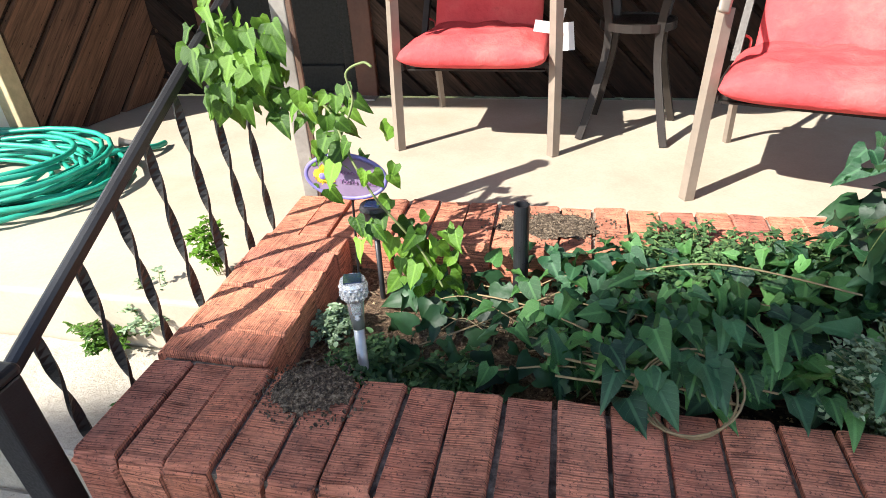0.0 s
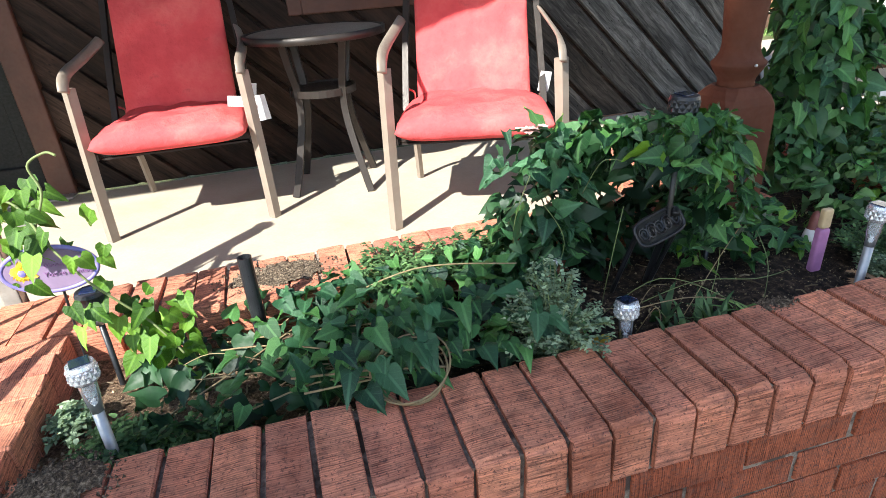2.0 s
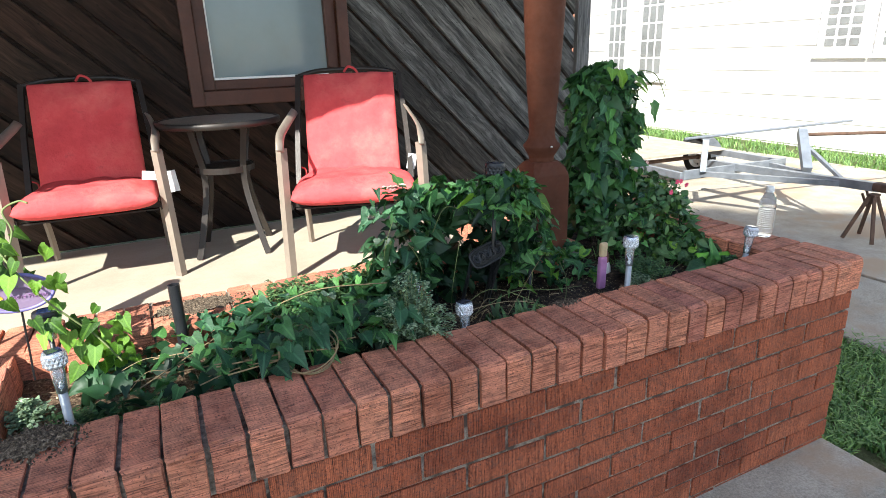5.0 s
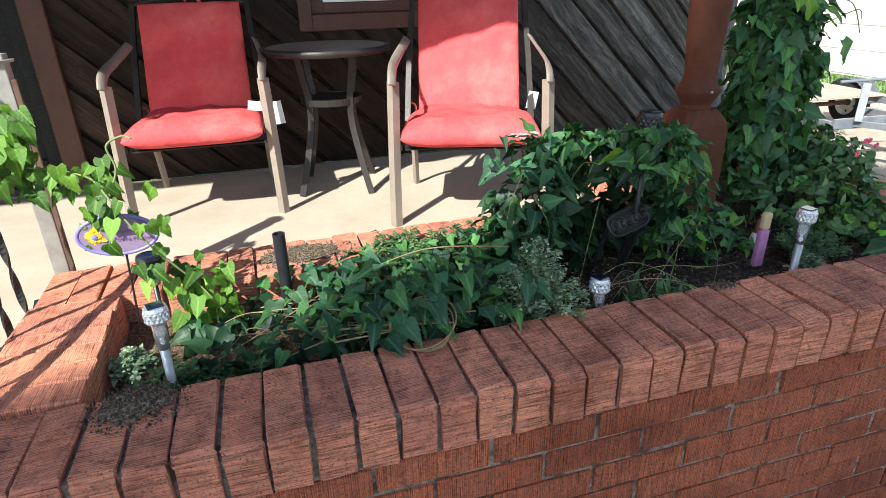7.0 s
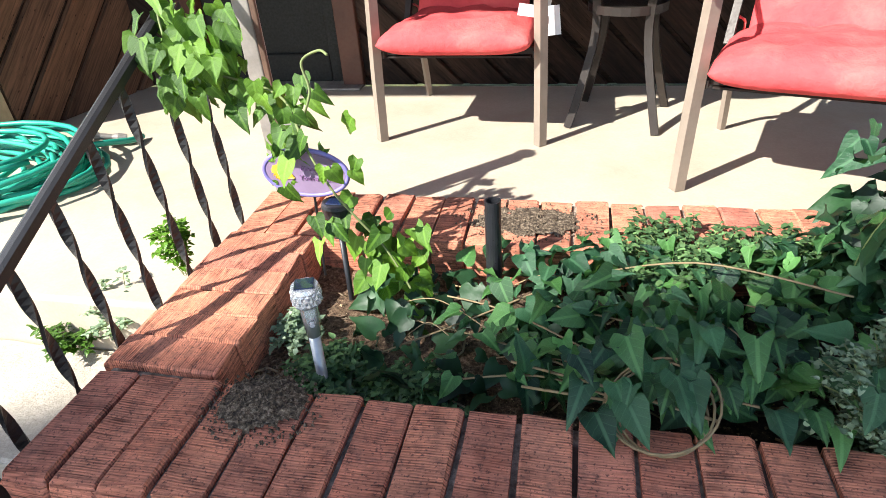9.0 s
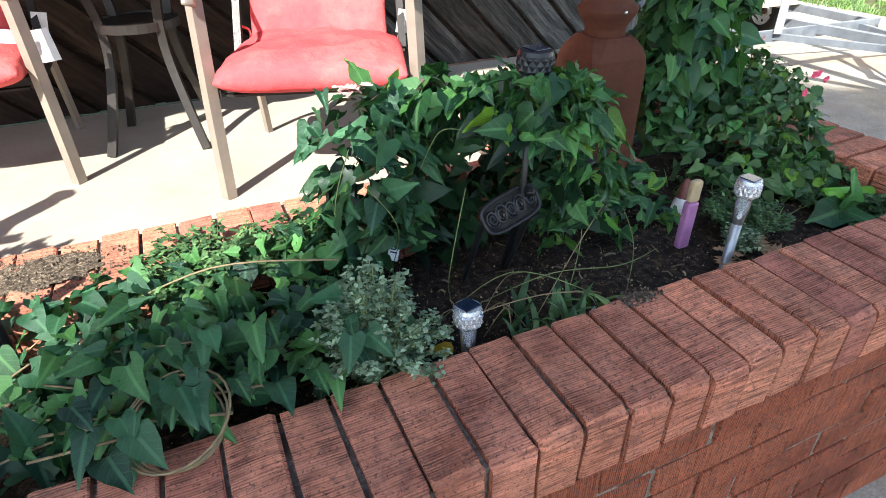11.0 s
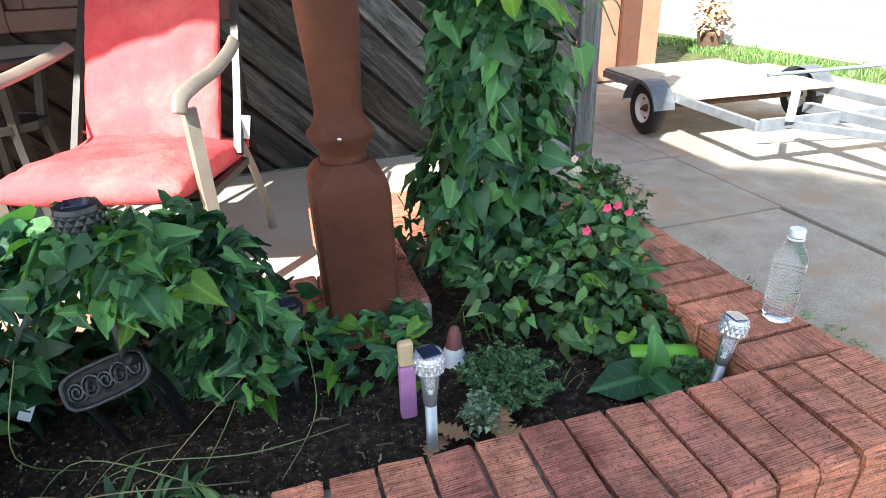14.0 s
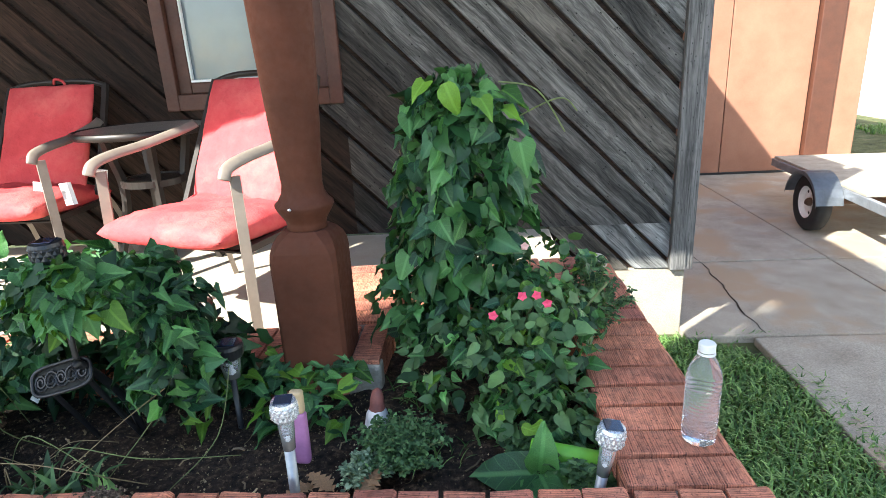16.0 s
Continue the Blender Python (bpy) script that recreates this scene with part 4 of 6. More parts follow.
def patio_chair():
    c = thing("patio_chair", pose(0, 0, 0), "taupe metal patio armchair with faded red cushions", "chair", "porch seating")
    W = 0.272
    for s in (-1, 1):
        part("front_leg", bar_square(arc([(s * (W + 0.012), -0.020, 0.0), (s * (W + 0.008), -0.012, 0.25), (s * W, 0.0, 0.535)], 4), 0.0155), TAUPE, c)
        part("rear_leg", bar_square(arc([(s * (W - 0.03), 0.50, 0.0), (s * (W - 0.03), 0.44, 0.2), (s * (W - 0.02), 0.33, 0.36)], 4), 0.010), TAUPE, c)
        arm = bmesh.new()
        pts = arc([(s * W, -0.045, 0.530), (s * W, -0.022, 0.562), (s * (W + 0.004), 0.06, 0.580), (s * (W + 0.004), 0.20, 0.594), (s * (W - 0.01), 0.36, 0.622), (s * (W - 0.02), 0.43, 0.640)], 5)
        tube(pts, 0.0195, 8, arm, 0.34)
        part("armrest", arm, TAUPE, c, smooth=True)
        part("back_upright", bar_square(arc([(s * (W - 0.02), 0.30, 0.33), (s * (W - 0.026), 0.425, 0.55), (s * (W - 0.040), 0.556, 0.79)], 5), 0.011), BRONZE, c)
        part("seat_rail", bar_square([(s * (W - 0.010), -0.005, 0.300), (s * (W - 0.016), 0.33, 0.300)], 0.011), BRONZE, c)
    part("top_rail", tube(arc([(-W + 0.042, 0.556, 0.785), (-0.12, 0.566, 0.808), (0.12, 0.566, 0.808), (W - 0.042, 0.556, 0.785)], 6), 0.012, 8), BRONZE, c, smooth=True)
    part("cross_bar", bar_square([(-W + 0.012, 0.03, 0.306), (W - 0.012, 0.03, 0.306)], 0.011), BRONZE, c)
    part("cross_bar", bar_square([(-W + 0.02, 0.33, 0.29), (W - 0.02, 0.33, 0.29)], 0.011), BRONZE, c)
    sling = box(-W + 0.03, W - 0.03, 0.01, 0.33, 0.286, 0.292)
    part("sling", sling, BRONZE, c)
    o = part("seat_cushion", cushion(0.515, 0.51, 0.095, 0.016, 3), CUSHION, c, "faded red seat pad", smooth=True)
    o.matrix_basis = pose(0, 0.160, 0.290, -3)
    o = part("back_cushion", cushion(0.425, 0.51, 0.05, 0.012, 9), CUSHION, c, "faded red back pad", smooth=True)
    o.matrix_basis = pose(0, 0.428, 0.562, 63.5)
    part("tie", tube(arc([(-0.02, 0.56, 0.80), (0.0, 0.546, 0.822), (0.03, 0.555, 0.81), (0.05, 0.54, 0.775)], 5), 0.006, 6), CUSHION, c, smooth=True)
    o = part("tag", box(-0.022, 0.022, -0.001, 0.001, -0.035, 0.035), WHITE, c, "white sewn-in label")
    o.matrix_basis = pose(W - 0.012, 0.345, 0.40, 0, 12, 20)
    for x in (W - 0.03, -W + 0.03):
        part("tie", tube(arc([(x, 0.35, 0.40), (x + 0.02, 0.37, 0.38), (x + 0.015, 0.36, 0.33)], 4), 0.004, 5), CUSHION, c)
    return c


chair = patio_chair()
chair.matrix_basis = pose(-0.300, 2.012, FLOOR + 0.001, 0, 0, -2)
right = copy_thing(chair, pose(0.664, 1.602, FLOOR + 0.001, 0, 0, -18.5))
right["label"] = "taupe metal patio armchair, its red cushions bleached by the sun"
chair["label"] = "taupe metal patio armchair with red cushions in the porch shade"
tg = part("tag", box(-0.026, 0.026, -0.001, 0.001, -0.045, 0.045), WHITE, chair, "white paper care label")
tg.matrix_basis = pose(0.305, 0.06, 0.39, 0, -6, 0)
tg = part("tag", box(-0.03, 0.03, -0.0012, 0.0012, -0.018, 0.018), WHITE, chair, "white paper care label")
tg.matrix_basis = pose(0.232, 0.02, 0.43, 0, 10, 10)


def side_table():
    t = thing("side_table", pose(0.252, 2.27, FLOOR + 0.001), "round glass-topped patio side table on curved dark legs", "table")
    part("tabletop", lathe([(0.0, 0.600), (0.252, 0.600), (0.260, 0.604), (0.260, 0.611), (0.252, 0.615), (0.0, 0.615)], 40), TAUPE, t, "pale round glass top")
    part("rim", lathe([(0.261, 0.590), (0.272, 0.592), (0.272, 0.617), (0.261, 0.619), (0.261, 0.590)], 40), BRONZE, t, smooth=True)
    for k in range(4):
        a = radians(45 + 90 * k)
        pts = arc([(0.160, 0, 0.592), (0.142, 0, 0.50), (0.122, 0, 0.40), (0.128, 0, 0.28), (0.180, 0, 0.10), (0.215, 0, 0.0)], 5)
        bm = bar_square(pts, 0.013)
        bmesh.ops.transform(bm, verts=bm.verts[:], matrix=Matrix.Rotation(a - radians(12), 4, "Z"))
        part("leg", bm, BRONZE, t)
    part("shelf", lathe([(0.0, 0.385), (0.118, 0.385), (0.122, 0.392), (0.118, 0.402), (0.0, 0.402)], 28), BRONZE, t)
    part("stretcher_ring", lathe([(0.120, 0.38), (0.132, 0.38), (0.132, 0.407), (0.120, 0.407), (0.120, 0.38)], 28), BRONZE, t)


side_table()


# ---- stair rail ----
def stair_rail():
    r = thing("stair_rail", pose(0, 0, 0), "black wrought-iron stair rail with twisted balusters", "railing")
    X = -0.72
    a, b = Vector((X, 0.445, 0.866)), Vector((X, 1.30, 1.276))
    pts = [a + (b - a) * t for t in (0, 0.5, 1.0)]
    bm = bmesh.new()
    bar_square(pts, 0.008, bm)
    tube([p + Vector((0, 0, 0.009)) for p in pts], 0.0125, 8, bm, 0.45)
    part("handrail", bm, BLACK_IRON, r)
    low0, low1 = Vector((X, 0.46, 0.27)), Vector((X, 1.32, 0.66))
    for k in range(7):
        t = (k + 0.6) / 7.4
        p, q = low0 + (low1 - low0) * t, a + (b - a) * t
        q.x = p.x
        n = 44
        pts = [p + (q - p) * (i / n) for i in range(n + 1)]
        part("baluster", tube(pts, 0.0125, 4, None, 0.35, True, 2.2), BLACK_IRON, r)
    part("bottom_rail", bar_square([low0, low1], 0.009), BLACK_IRON, r)
    part("newel", box(X - 0.024, X + 0.024, 0.410, 0.458, 0.0, 0.880, 0.004), BLACK_IRON, r)
    part("newel_cap", box(X - 0.028, X + 0.028, 0.406, 0.462, 0.8805, 0.900, 0.009, 3), BLACK_IRON, r)
    br = bmesh.new()
    tube(arc([(X + 0.02, 0.42, 0.565), (X + 0.05, 0.425, 0.60), (X + 0.09, 0.432, 0.60), (X + 0.14, 0.437, 0.597), (X + 0.18, 0.437, 0.597)], 4), 0.017, 6, br, 0.3)
    part("bracket", br, BLACK_IRON, r, "flat black wall bracket")
    part("bolt", lathe([(0.009, 0), (0.009, 0.008), (0.005, 0.011), (0.0, 0.011)], 8, m=pose(X + 0.165, 0.432, 0.597, 90)), RUST, r)
    return r


stair_rail()
up = thing("rail_post", pose(-0.645, 1.345, FLOOR), "weathered grey steel post at the top of the steps", "post")
part("upright", box(-0.020, 0.020, -0.020, 0.020, 0.001, 0.72, 0.003), GREY_METAL, up)
part("cap", lathe([(0.0, 0.70), (0.034, 0.70), (0.036, 0.706), (0.0, 0.712)], 16), GREY_METAL, up)
part("inner_angle", box(0.0205, 0.034, -0.018, -0.010, 0.04, 0.66, 0.002), RUST, up, "rust-red angle iron")


# ---- leaves and plants ----
def leaf_outline(kind):
    """Half-widths at stations along the blade: (along, half width)."""
    if kind == "heart":
        return [(-0.15, 0.24), (-0.02, 0.38), (0.18, 0.385), (0.45, 0.29), (0.72, 0.14), (0.90, 0.045)]
    if kind == "arrow":
        return [(-0.22, 0.30), (-0.06, 0.34), (0.14, 0.26), (0.42, 0.19), (0.72, 0.10), (0.90, 0.035)]
    return [(0.02, 0.14), (0.15, 0.27), (0.35, 0.32), (0.58, 0.27), (0.80, 0.14), (0.93, 0.05)]


def leaf_mesh(kind, mat, seed, bm=None, m=None):
    """A leaf of unit length: midrib on y, two columns a side, folded and drooping."""
    r = random.Random(seed)
    own = bm is None
    bm = bm or bmesh.new()
    uvl = bm.loops.layers.uv.verify()
    fold, droop, wave = r.uniform(0.02, 0.34), r.uniform(0.05, 0.48), r.uniform(0.04, 0.10)
    st = leaf_outline(kind)
    rows = []
    for i, (v, w) in enumerate(st):
        cv = max(0.0, v) if i == 0 else v
        row = []
        for k in (-1, -0.55, 0, 0.55, 1):
            x = k * w
            y = cv + (v - cv) * abs(k)
            z = fold * abs(x) - droop * max(0, y) ** 2 + wave * math.sin(9 * y + 4 * k + seed) * abs(k)
            row.append((x, y, z))
        rows.append(row)
    rows.append([(0, 1.0, -droop)])
    mm = m or Matrix()
    vs = [[bm.verts.new(mm @ Vector(c)) for c in row] for row in rows]
    fs = []
    for i in range(len(st) - 1):
        for k in range(4):
            fs.append(((i, k), (i, k + 1), (i + 1, k + 1), (i + 1, k)))
    i = len(st) - 1
    for k in range(4):
        fs.append(((i, k), (i, k + 1), (i + 1, 0)))
    for f in fs:
        face = bm.faces.new([vs[a][b] for a, b in f])
        face.smooth = True
        for loop, (a, b) in zip(face.loops, f):
            loop[uvl].uv = rows[a][b][:2]
    if not own:
        return None
    me = bpy.data.meshes.new("leaf")
    bm.to_mesh(me)
    bm.free()
    me.materials.append(mat)
    return me


LEAVES = {}
for nm, mat in (("ivy", LEAF_IVY), ("mid", LEAF_MID), ("lit", LEAF_LIT)):
    for kd in ("heart", "arrow", "oval"):
        LEAVES[nm, kd] = [leaf_mesh(kd, mat, 100 + 7 * i + len(nm)) for i in range(7)]


def leaf_pose(pos, tip, normal, size):
    """Blade along tip, upper face towards normal."""
    y = Vector(tip).normalized()
    z = Vector(normal)
    z = (z - y * z.dot(y))
    z = z.normalized() if z.length > 1e-4 else y.orthogonal().normalized()
    x = y.cross(z)
    m = Matrix((x, y, z)).transposed().to_4x4()
    return Matrix.Translation(pos) @ m @ Matrix.Scale(size, 4)


def add_leaves(parent, spots, meshes, limit=300, fill_mat=None):
    """Leaves as parts; past the limit one joined mesh of the lowest ones."""
    inv = parent.matrix_world.inverted()
    for m, key in spots[:limit]:
        ob = new("leaf", RND.choice(LEAVES[key]))
        ob.parent = parent
        ob.matrix_basis = inv @ m
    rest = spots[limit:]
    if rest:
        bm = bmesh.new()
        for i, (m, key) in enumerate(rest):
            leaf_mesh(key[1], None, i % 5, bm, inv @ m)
        part("foliage", bm, fill_mat or LEAF_SHADED, parent, "dense leaves within the plant", kind="stuff")


def shell(rnd, centre, radii, n, size, keys, out=0.55, hang=0.5, front=None, squash=0.75):
    """Leaves over the skin of an ellipsoid, tips hanging, faces turned outwards."""
    res = []
    c = Vector(centre)
    while len(res) < n:
        d = Vector((rnd.gauss(0, 1), rnd.gauss(0, 1), rnd.gauss(0, 1))).normalized()
        if d.z < -0.55 or (front and d.dot(Vector(front)) < -0.25):
            continue
        k = rnd.uniform(squash, 1.08)
        bumpy = 1 + 0.16 * noise.noise((d.x * 2.3 + c.x * 5, d.y * 2.3, d.z * 2.3))
        p = c + Vector((d.x * radii[0], d.y * radii[1], d.z * radii[2])) * k * bumpy
        tip = Vector((d.x * 0.6 + rnd.uniform(-1.1, 1.1), d.y * 0.6 + rnd.uniform(-1.0, 1.0), -hang + rnd.uniform(-0.7, 0.9)))
        nor = d * out + Vector((rnd.uniform(-1, 1), rnd.uniform(-1, 1), 0.5 + rnd.uniform(-0.6, 0.5)))
        res.append((k, leaf_pose(p, tip, nor, size[0] + (size[1] - size[0]) * rnd.random() ** 1.5), rnd.choice(keys)))
    res.sort(key=lambda q: -q[0])
    return [(m, key) for k, m, key in res]


def stems(parent, lines, radius, mat, name="stem", label=""):
    inv = parent.matrix_world.inverted()
    for pts in lines:
        part(name, tube([inv @ Vector(p) for p in arc(pts, 6)], radius, 5), mat, parent, label, smooth=True)


rv = random.Random(21)
# low vine over the left half of the bed
v = thing("sweet_potato_vine", pose(0.12, 0.85, 0.66), "low dark green heart-leaved vine trailing over soil and coping", "vine")
spots = []
for i in range(640):
    x = rv.uniform(-0.30, 0.57)
    y = rv.uniform(0.69, 1.07)
    if x < 0.02 and rv.random() < 0.55:
        continue
    top = 0.705 + 0.075 * max(0, min(1, (x + 0.25) / 0.45)) + 0.03 * noise.noise((x * 6, y * 6, 2))
    z = top + rv.uniform(-0.045, 0.03)
    spots.append((z, leaf_pose((x, y, z), (rv.uniform(-1, 1), rv.uniform(-1.1, 0.5), rv.uniform(-0.9, 0.35)), (rv.uniform(-0.9, 0.9), rv.uniform(-1.0, 0.4), 1), rv.uniform(0.028, 0.066)), (rv.choice(("ivy", "ivy", "mid", "mid")), rv.choice(("heart", "arrow", "heart")))))
for i in range(44):
    x = rv.uniform(0.10, 0.50)
    y = rv.uniform(0.585, 0.70)
    z = 0.768 + rv.uniform(0.0, 0.05) + 0.05 * (y - 0.56) / 0.14
    spots.append((z + 0.1, leaf_pose((x, y + 0.04, z), (rv.uniform(-0.6, 0.6), -1, rv.uniform(-0.55, -0.1)), (rv.uniform(-0.4, 0.4), -0.4, 1), rv.uniform(0.036, 0.066)), (rv.choice(("ivy", "mid")), rv.choice(("heart", "arrow")))))
spots.sort(key=lambda q: -q[0])
add_leaves(v, [(m, k) for z, m, k in spots], LEAVES, 430)
stems(v, [[(-0.22, 0.98, 0.70), (-0.02, 0.88, 0.745), (0.20, 0.72, 0.77), (0.34, 0.66, 0.79)], [(-0.15, 1.02, 0.69), (0.05, 0.90, 0.75), (0.25, 0.80, 0.79)], [(-0.20, 0.90, 0.69), (0.0, 0.80, 0.735), (0.17, 0.68, 0.78)], [(-0.1, 0.74, 0.70), (0.05, 0.72, 0.75), (0.16, 0.665, 0.775)], [(0.1, 1.0, 0.74), (0.3, 0.95, 0.82), (0.5, 0.85, 0.84)], [(-0.25, 0.80, 0.68), (-0.1, 0.86, 0.72), (0.05, 0.93, 0.76)]], 0.0019, STRAW)
for i in range(12):
    x, y = rv.uniform(-0.28, 0.35), rv.uniform(0.70, 1.02)
    dx, dy = rv.uniform(0.08, 0.24), rv.uniform(-0.14, 0.10)
    stems(v, [[(x, y, 0.69), (x + dx * 0.5, y + dy * 0.3, 0.745 + rv.uniform(-0.01, 0.03)), (x + dx, max(0.67, y + dy), 0.76 + rv.uniform(-0.02, 0.03))]], rv.uniform(0.0009, 0.0017), STRAW)
loops = bmesh.new()
for k in range(3):
    pts = []
    for i in range(25):
        a = 2 * math.pi * i / 24
        rr = 0.058 + 0.006 * k
        pts.append((0.217 + rr * math.cos(a) * 1.0, 0.642 + rr * 0.9 * math.sin(a), 0.785 + 0.006 * k + 0.028 * math.sin(a + 0.3 * k)))
    tube(pts, 0.0019, 5, loops, cap=False)
tube([(0.01, 0.735, 0.760), (0.15, 0.675, 0.785), (0.285, 0.628, 0.790)], 0.0024, 5, loops)
tube([(0.03, 0.690, 0.755), (0.15, 0.655, 0.780), (0.165, 0.650, 0.782)], 0.0022, 5, loops)
tube([(0.150, 0.664, 0.762), (0.152, 0.662, 0.805)], 0.0065, 6, loops)
part("plant_wire", loops, STRAW, None, "looped tan plant wire lying on the vine", smooth=True, category="wire")

# mound of vine round the pot stand in the middle of the bed
v = thing("mounded_vine", pose(0.84, 0.95, 0.66), "waist of large-leaved green vine mounded over an iron stand", "vine")
sp = shell(rv, (0.595, 0.985, 0.880), (0.115, 0.10, 0.195), 150, (0.028, 0.074), [("ivy", "heart"), ("ivy", "arrow"), ("ivy", "heart"), ("mid", "heart")], front=(0, -1, 0.3))
sp += shell(rv, (0.90, 0.98, 1.00), (0.125, 0.09, 0.070), 100, (0.030, 0.070), [("mid", "heart"), ("ivy", "heart"), ("ivy", "heart"), ("mid", "arrow")], front=(0, -1, 0.5))
sp += shell(rv, (0.985, 0.94, 0.86), (0.08, 0.08, 0.17), 120, (0.028, 0.062), [("ivy", "heart"), ("mid", "arrow")], front=(0, -1, 0.3))
# some leaves of this lobe in the lit green, to paint a brighter top
sp += shell(rv, (0.872, 0.805, 1.055), (0.095, 0.075, 0.070), 150, (0.028, 0.064), [("mid", "heart"), ("lit", "heart"), ("mid", "arrow"), ("mid", "heart")], front=(0, -1, 0.5))
sp += shell(rv, (1.000, 0.86, 0.87), (0.075, 0.07, 0.15), 125, (0.028, 0.060), [("ivy", "heart"), ("mid", "arrow"), ("mid", "heart")], front=(0, -1, 0.3))
sp += shell(rv, (0.78, 1.03, 1.02), (0.14, 0.06, 0.05), 80, (0.04, 0.08), [("mid", "heart"), ("ivy", "heart")])
rv.shuffle(sp)
# past the limit these turn near-black, painting the shaded hollow under the mound
sp += shell(rv, (0.80, 1.05, 0.83), (0.28, 0.04, 0.17), 190, (0.05, 0.085), [("ivy", "heart"), ("ivy", "arrow")])
sp += shell(rv, (0.82, 1.045, 0.74), (0.30, 0.035, 0.10), 190, (0.045, 0.08), [("ivy", "heart"), ("ivy", "arrow")])
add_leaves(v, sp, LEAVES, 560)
stems(v, [[(0.605, 0.93, 0.70), (0.615, 0.86, 0.86), (0.555, 0.84, 0.97)], [(0.715, 0.86, 0.68), (0.675, 0.78, 0.80), (0.715, 0.80, 0.95)], [(0.755, 0.80, 0.70), (0.855, 0.73, 0.78), (1.005, 0.72, 0.76), (1.155, 0.78, 0.72)], [(0.655, 0.80, 0.68), (0.775, 0.74, 0.80), (0.935, 0.70, 0.73)], [(1.005, 0.92, 0.9), (0.985, 0.82, 0.8), (0.905, 0.74, 0.70)], [(1.105, 0.9, 0.85), (1.105, 0.80, 0.75), (1.035, 0.72, 0.69)], [(0.535, 0.95, 0.7), (0.515, 0.9, 0.9), (0.545, 0.88, 1.02)], [(0.675, 0.9, 0.95), (0.695, 0.86, 1.03), (0.735, 0.85, 1.03)]], 0.0010, VINE_STEM)
stems(v, [[(0.555, 0.72, 0.69), (0.655, 0.70, 0.76), (0.795, 0.69, 0.775), (0.915, 0.70, 0.74), (0.985, 0.735, 0.69)], [(0.755, 0.69, 0.70), (0.745, 0.70, 0.76), (0.715, 0.72, 0.69)]], 0.0011, STRAW)
stems(v, [[(0.74, 0.77, 0.70), (0.65, 0.75, 0.745), (0.56, 0.67, 0.70)], [(0.74, 0.77, 0.70), (0.80, 0.80, 0.74), (0.87, 0.84, 0.71)], [(0.74, 0.77, 0.70), (0.765, 0.74, 0.735), (0.79, 0.70, 0.70)], [(0.80, 0.70, 0.70), (0.93, 0.76, 0.80), (1.02, 0.80, 0.86)]], 0.0009, STRAW)
fl = thing("faded_blossom", pose(0.581, 0.965, 1.085), "cluster of faded pink blossoms on the vine", "flower")
for k in range(14):
    a = k * 2.4
    bm = bmesh.new()
    leaf_mesh("oval", None, k, bm, leaf_pose((0, 0, 0), (math.cos(a), math.sin(a), rv.uniform(0.1, 0.9)), (0, 0, 1), rv.uniform(0.022, 0.04)))
    part("petal", bm, PALE_PINK, fl)

# tall bean vine on its pole
v = thing("climbing_vine", pose(1.645, 1.25, 0.66), "tall bushy heart-leaved climbing vine on a pole", "vine")
sp = []
for c, r_, n in (((1.595, 1.25, 1.29), (0.125, 0.12, 0.12), 170), ((1.600, 1.24, 1.14), (0.165, 0.14, 0.14), 230), ((1.585, 1.24, 0.96), (0.160, 0.14, 0.14), 190), ((1.575, 1.23, 0.80), (0.17, 0.14, 0.13), 120)):
    sp += shell(rv, c, r_, n, (0.036, 0.076), [("ivy", "heart"), ("mid", "heart"), ("mid", "heart"), ("ivy", "heart")], 0.9, 0.9, (0, -1, 0.1), 0.7)
rv.shuffle(sp)
for z in (0.78, 0.92, 1.06, 1.20, 1.30):
    sp += shell(rv, (1.59, 1.25, z), (0.10, 0.09, 0.10), 70, (0.04, 0.07), [("ivy", "heart")])
sp += shell(rv, (1.46, 1.20, 0.84), (0.09, 0.11, 0.16), 110, (0.03, 0.06), [("ivy", "heart"), ("ivy", "arrow")])
# a few lit-green leaves paint sun on the vine's top
for k in range(5):
    a = rv.uniform(0, 6.28)
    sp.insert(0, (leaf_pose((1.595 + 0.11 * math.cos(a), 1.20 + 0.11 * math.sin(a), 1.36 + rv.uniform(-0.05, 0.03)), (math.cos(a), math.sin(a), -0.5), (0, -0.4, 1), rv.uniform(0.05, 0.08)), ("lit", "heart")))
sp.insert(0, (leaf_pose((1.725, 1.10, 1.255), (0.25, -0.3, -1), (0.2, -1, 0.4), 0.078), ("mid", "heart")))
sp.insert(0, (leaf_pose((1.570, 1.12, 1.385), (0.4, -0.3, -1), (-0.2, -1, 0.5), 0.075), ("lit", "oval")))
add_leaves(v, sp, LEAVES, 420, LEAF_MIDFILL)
stems(v, [[(1.605, 1.27, 0.66), (1.625, 1.26, 0.95), (1.635, 1.27, 1.32)], [(1.725, 1.18, 1.30), (1.815, 1.15, 1.34), (1.855, 1.16, 1.31)], [(1.575, 1.2, 0.7), (1.525, 1.15, 0.95), (1.555, 1.16, 1.2)], [(1.685, 1.15, 1.38), (1.765, 1.13, 1.36), (1.825, 1.13, 1.27)]], 0.0018, VINE_STEM)

# flowering bush beside it, reaching the side wall
v = thing("impatiens_bush", pose(1.705, 1.08, 0.66), "green leafy bush with a few pink flowers", "bush")
sp = []
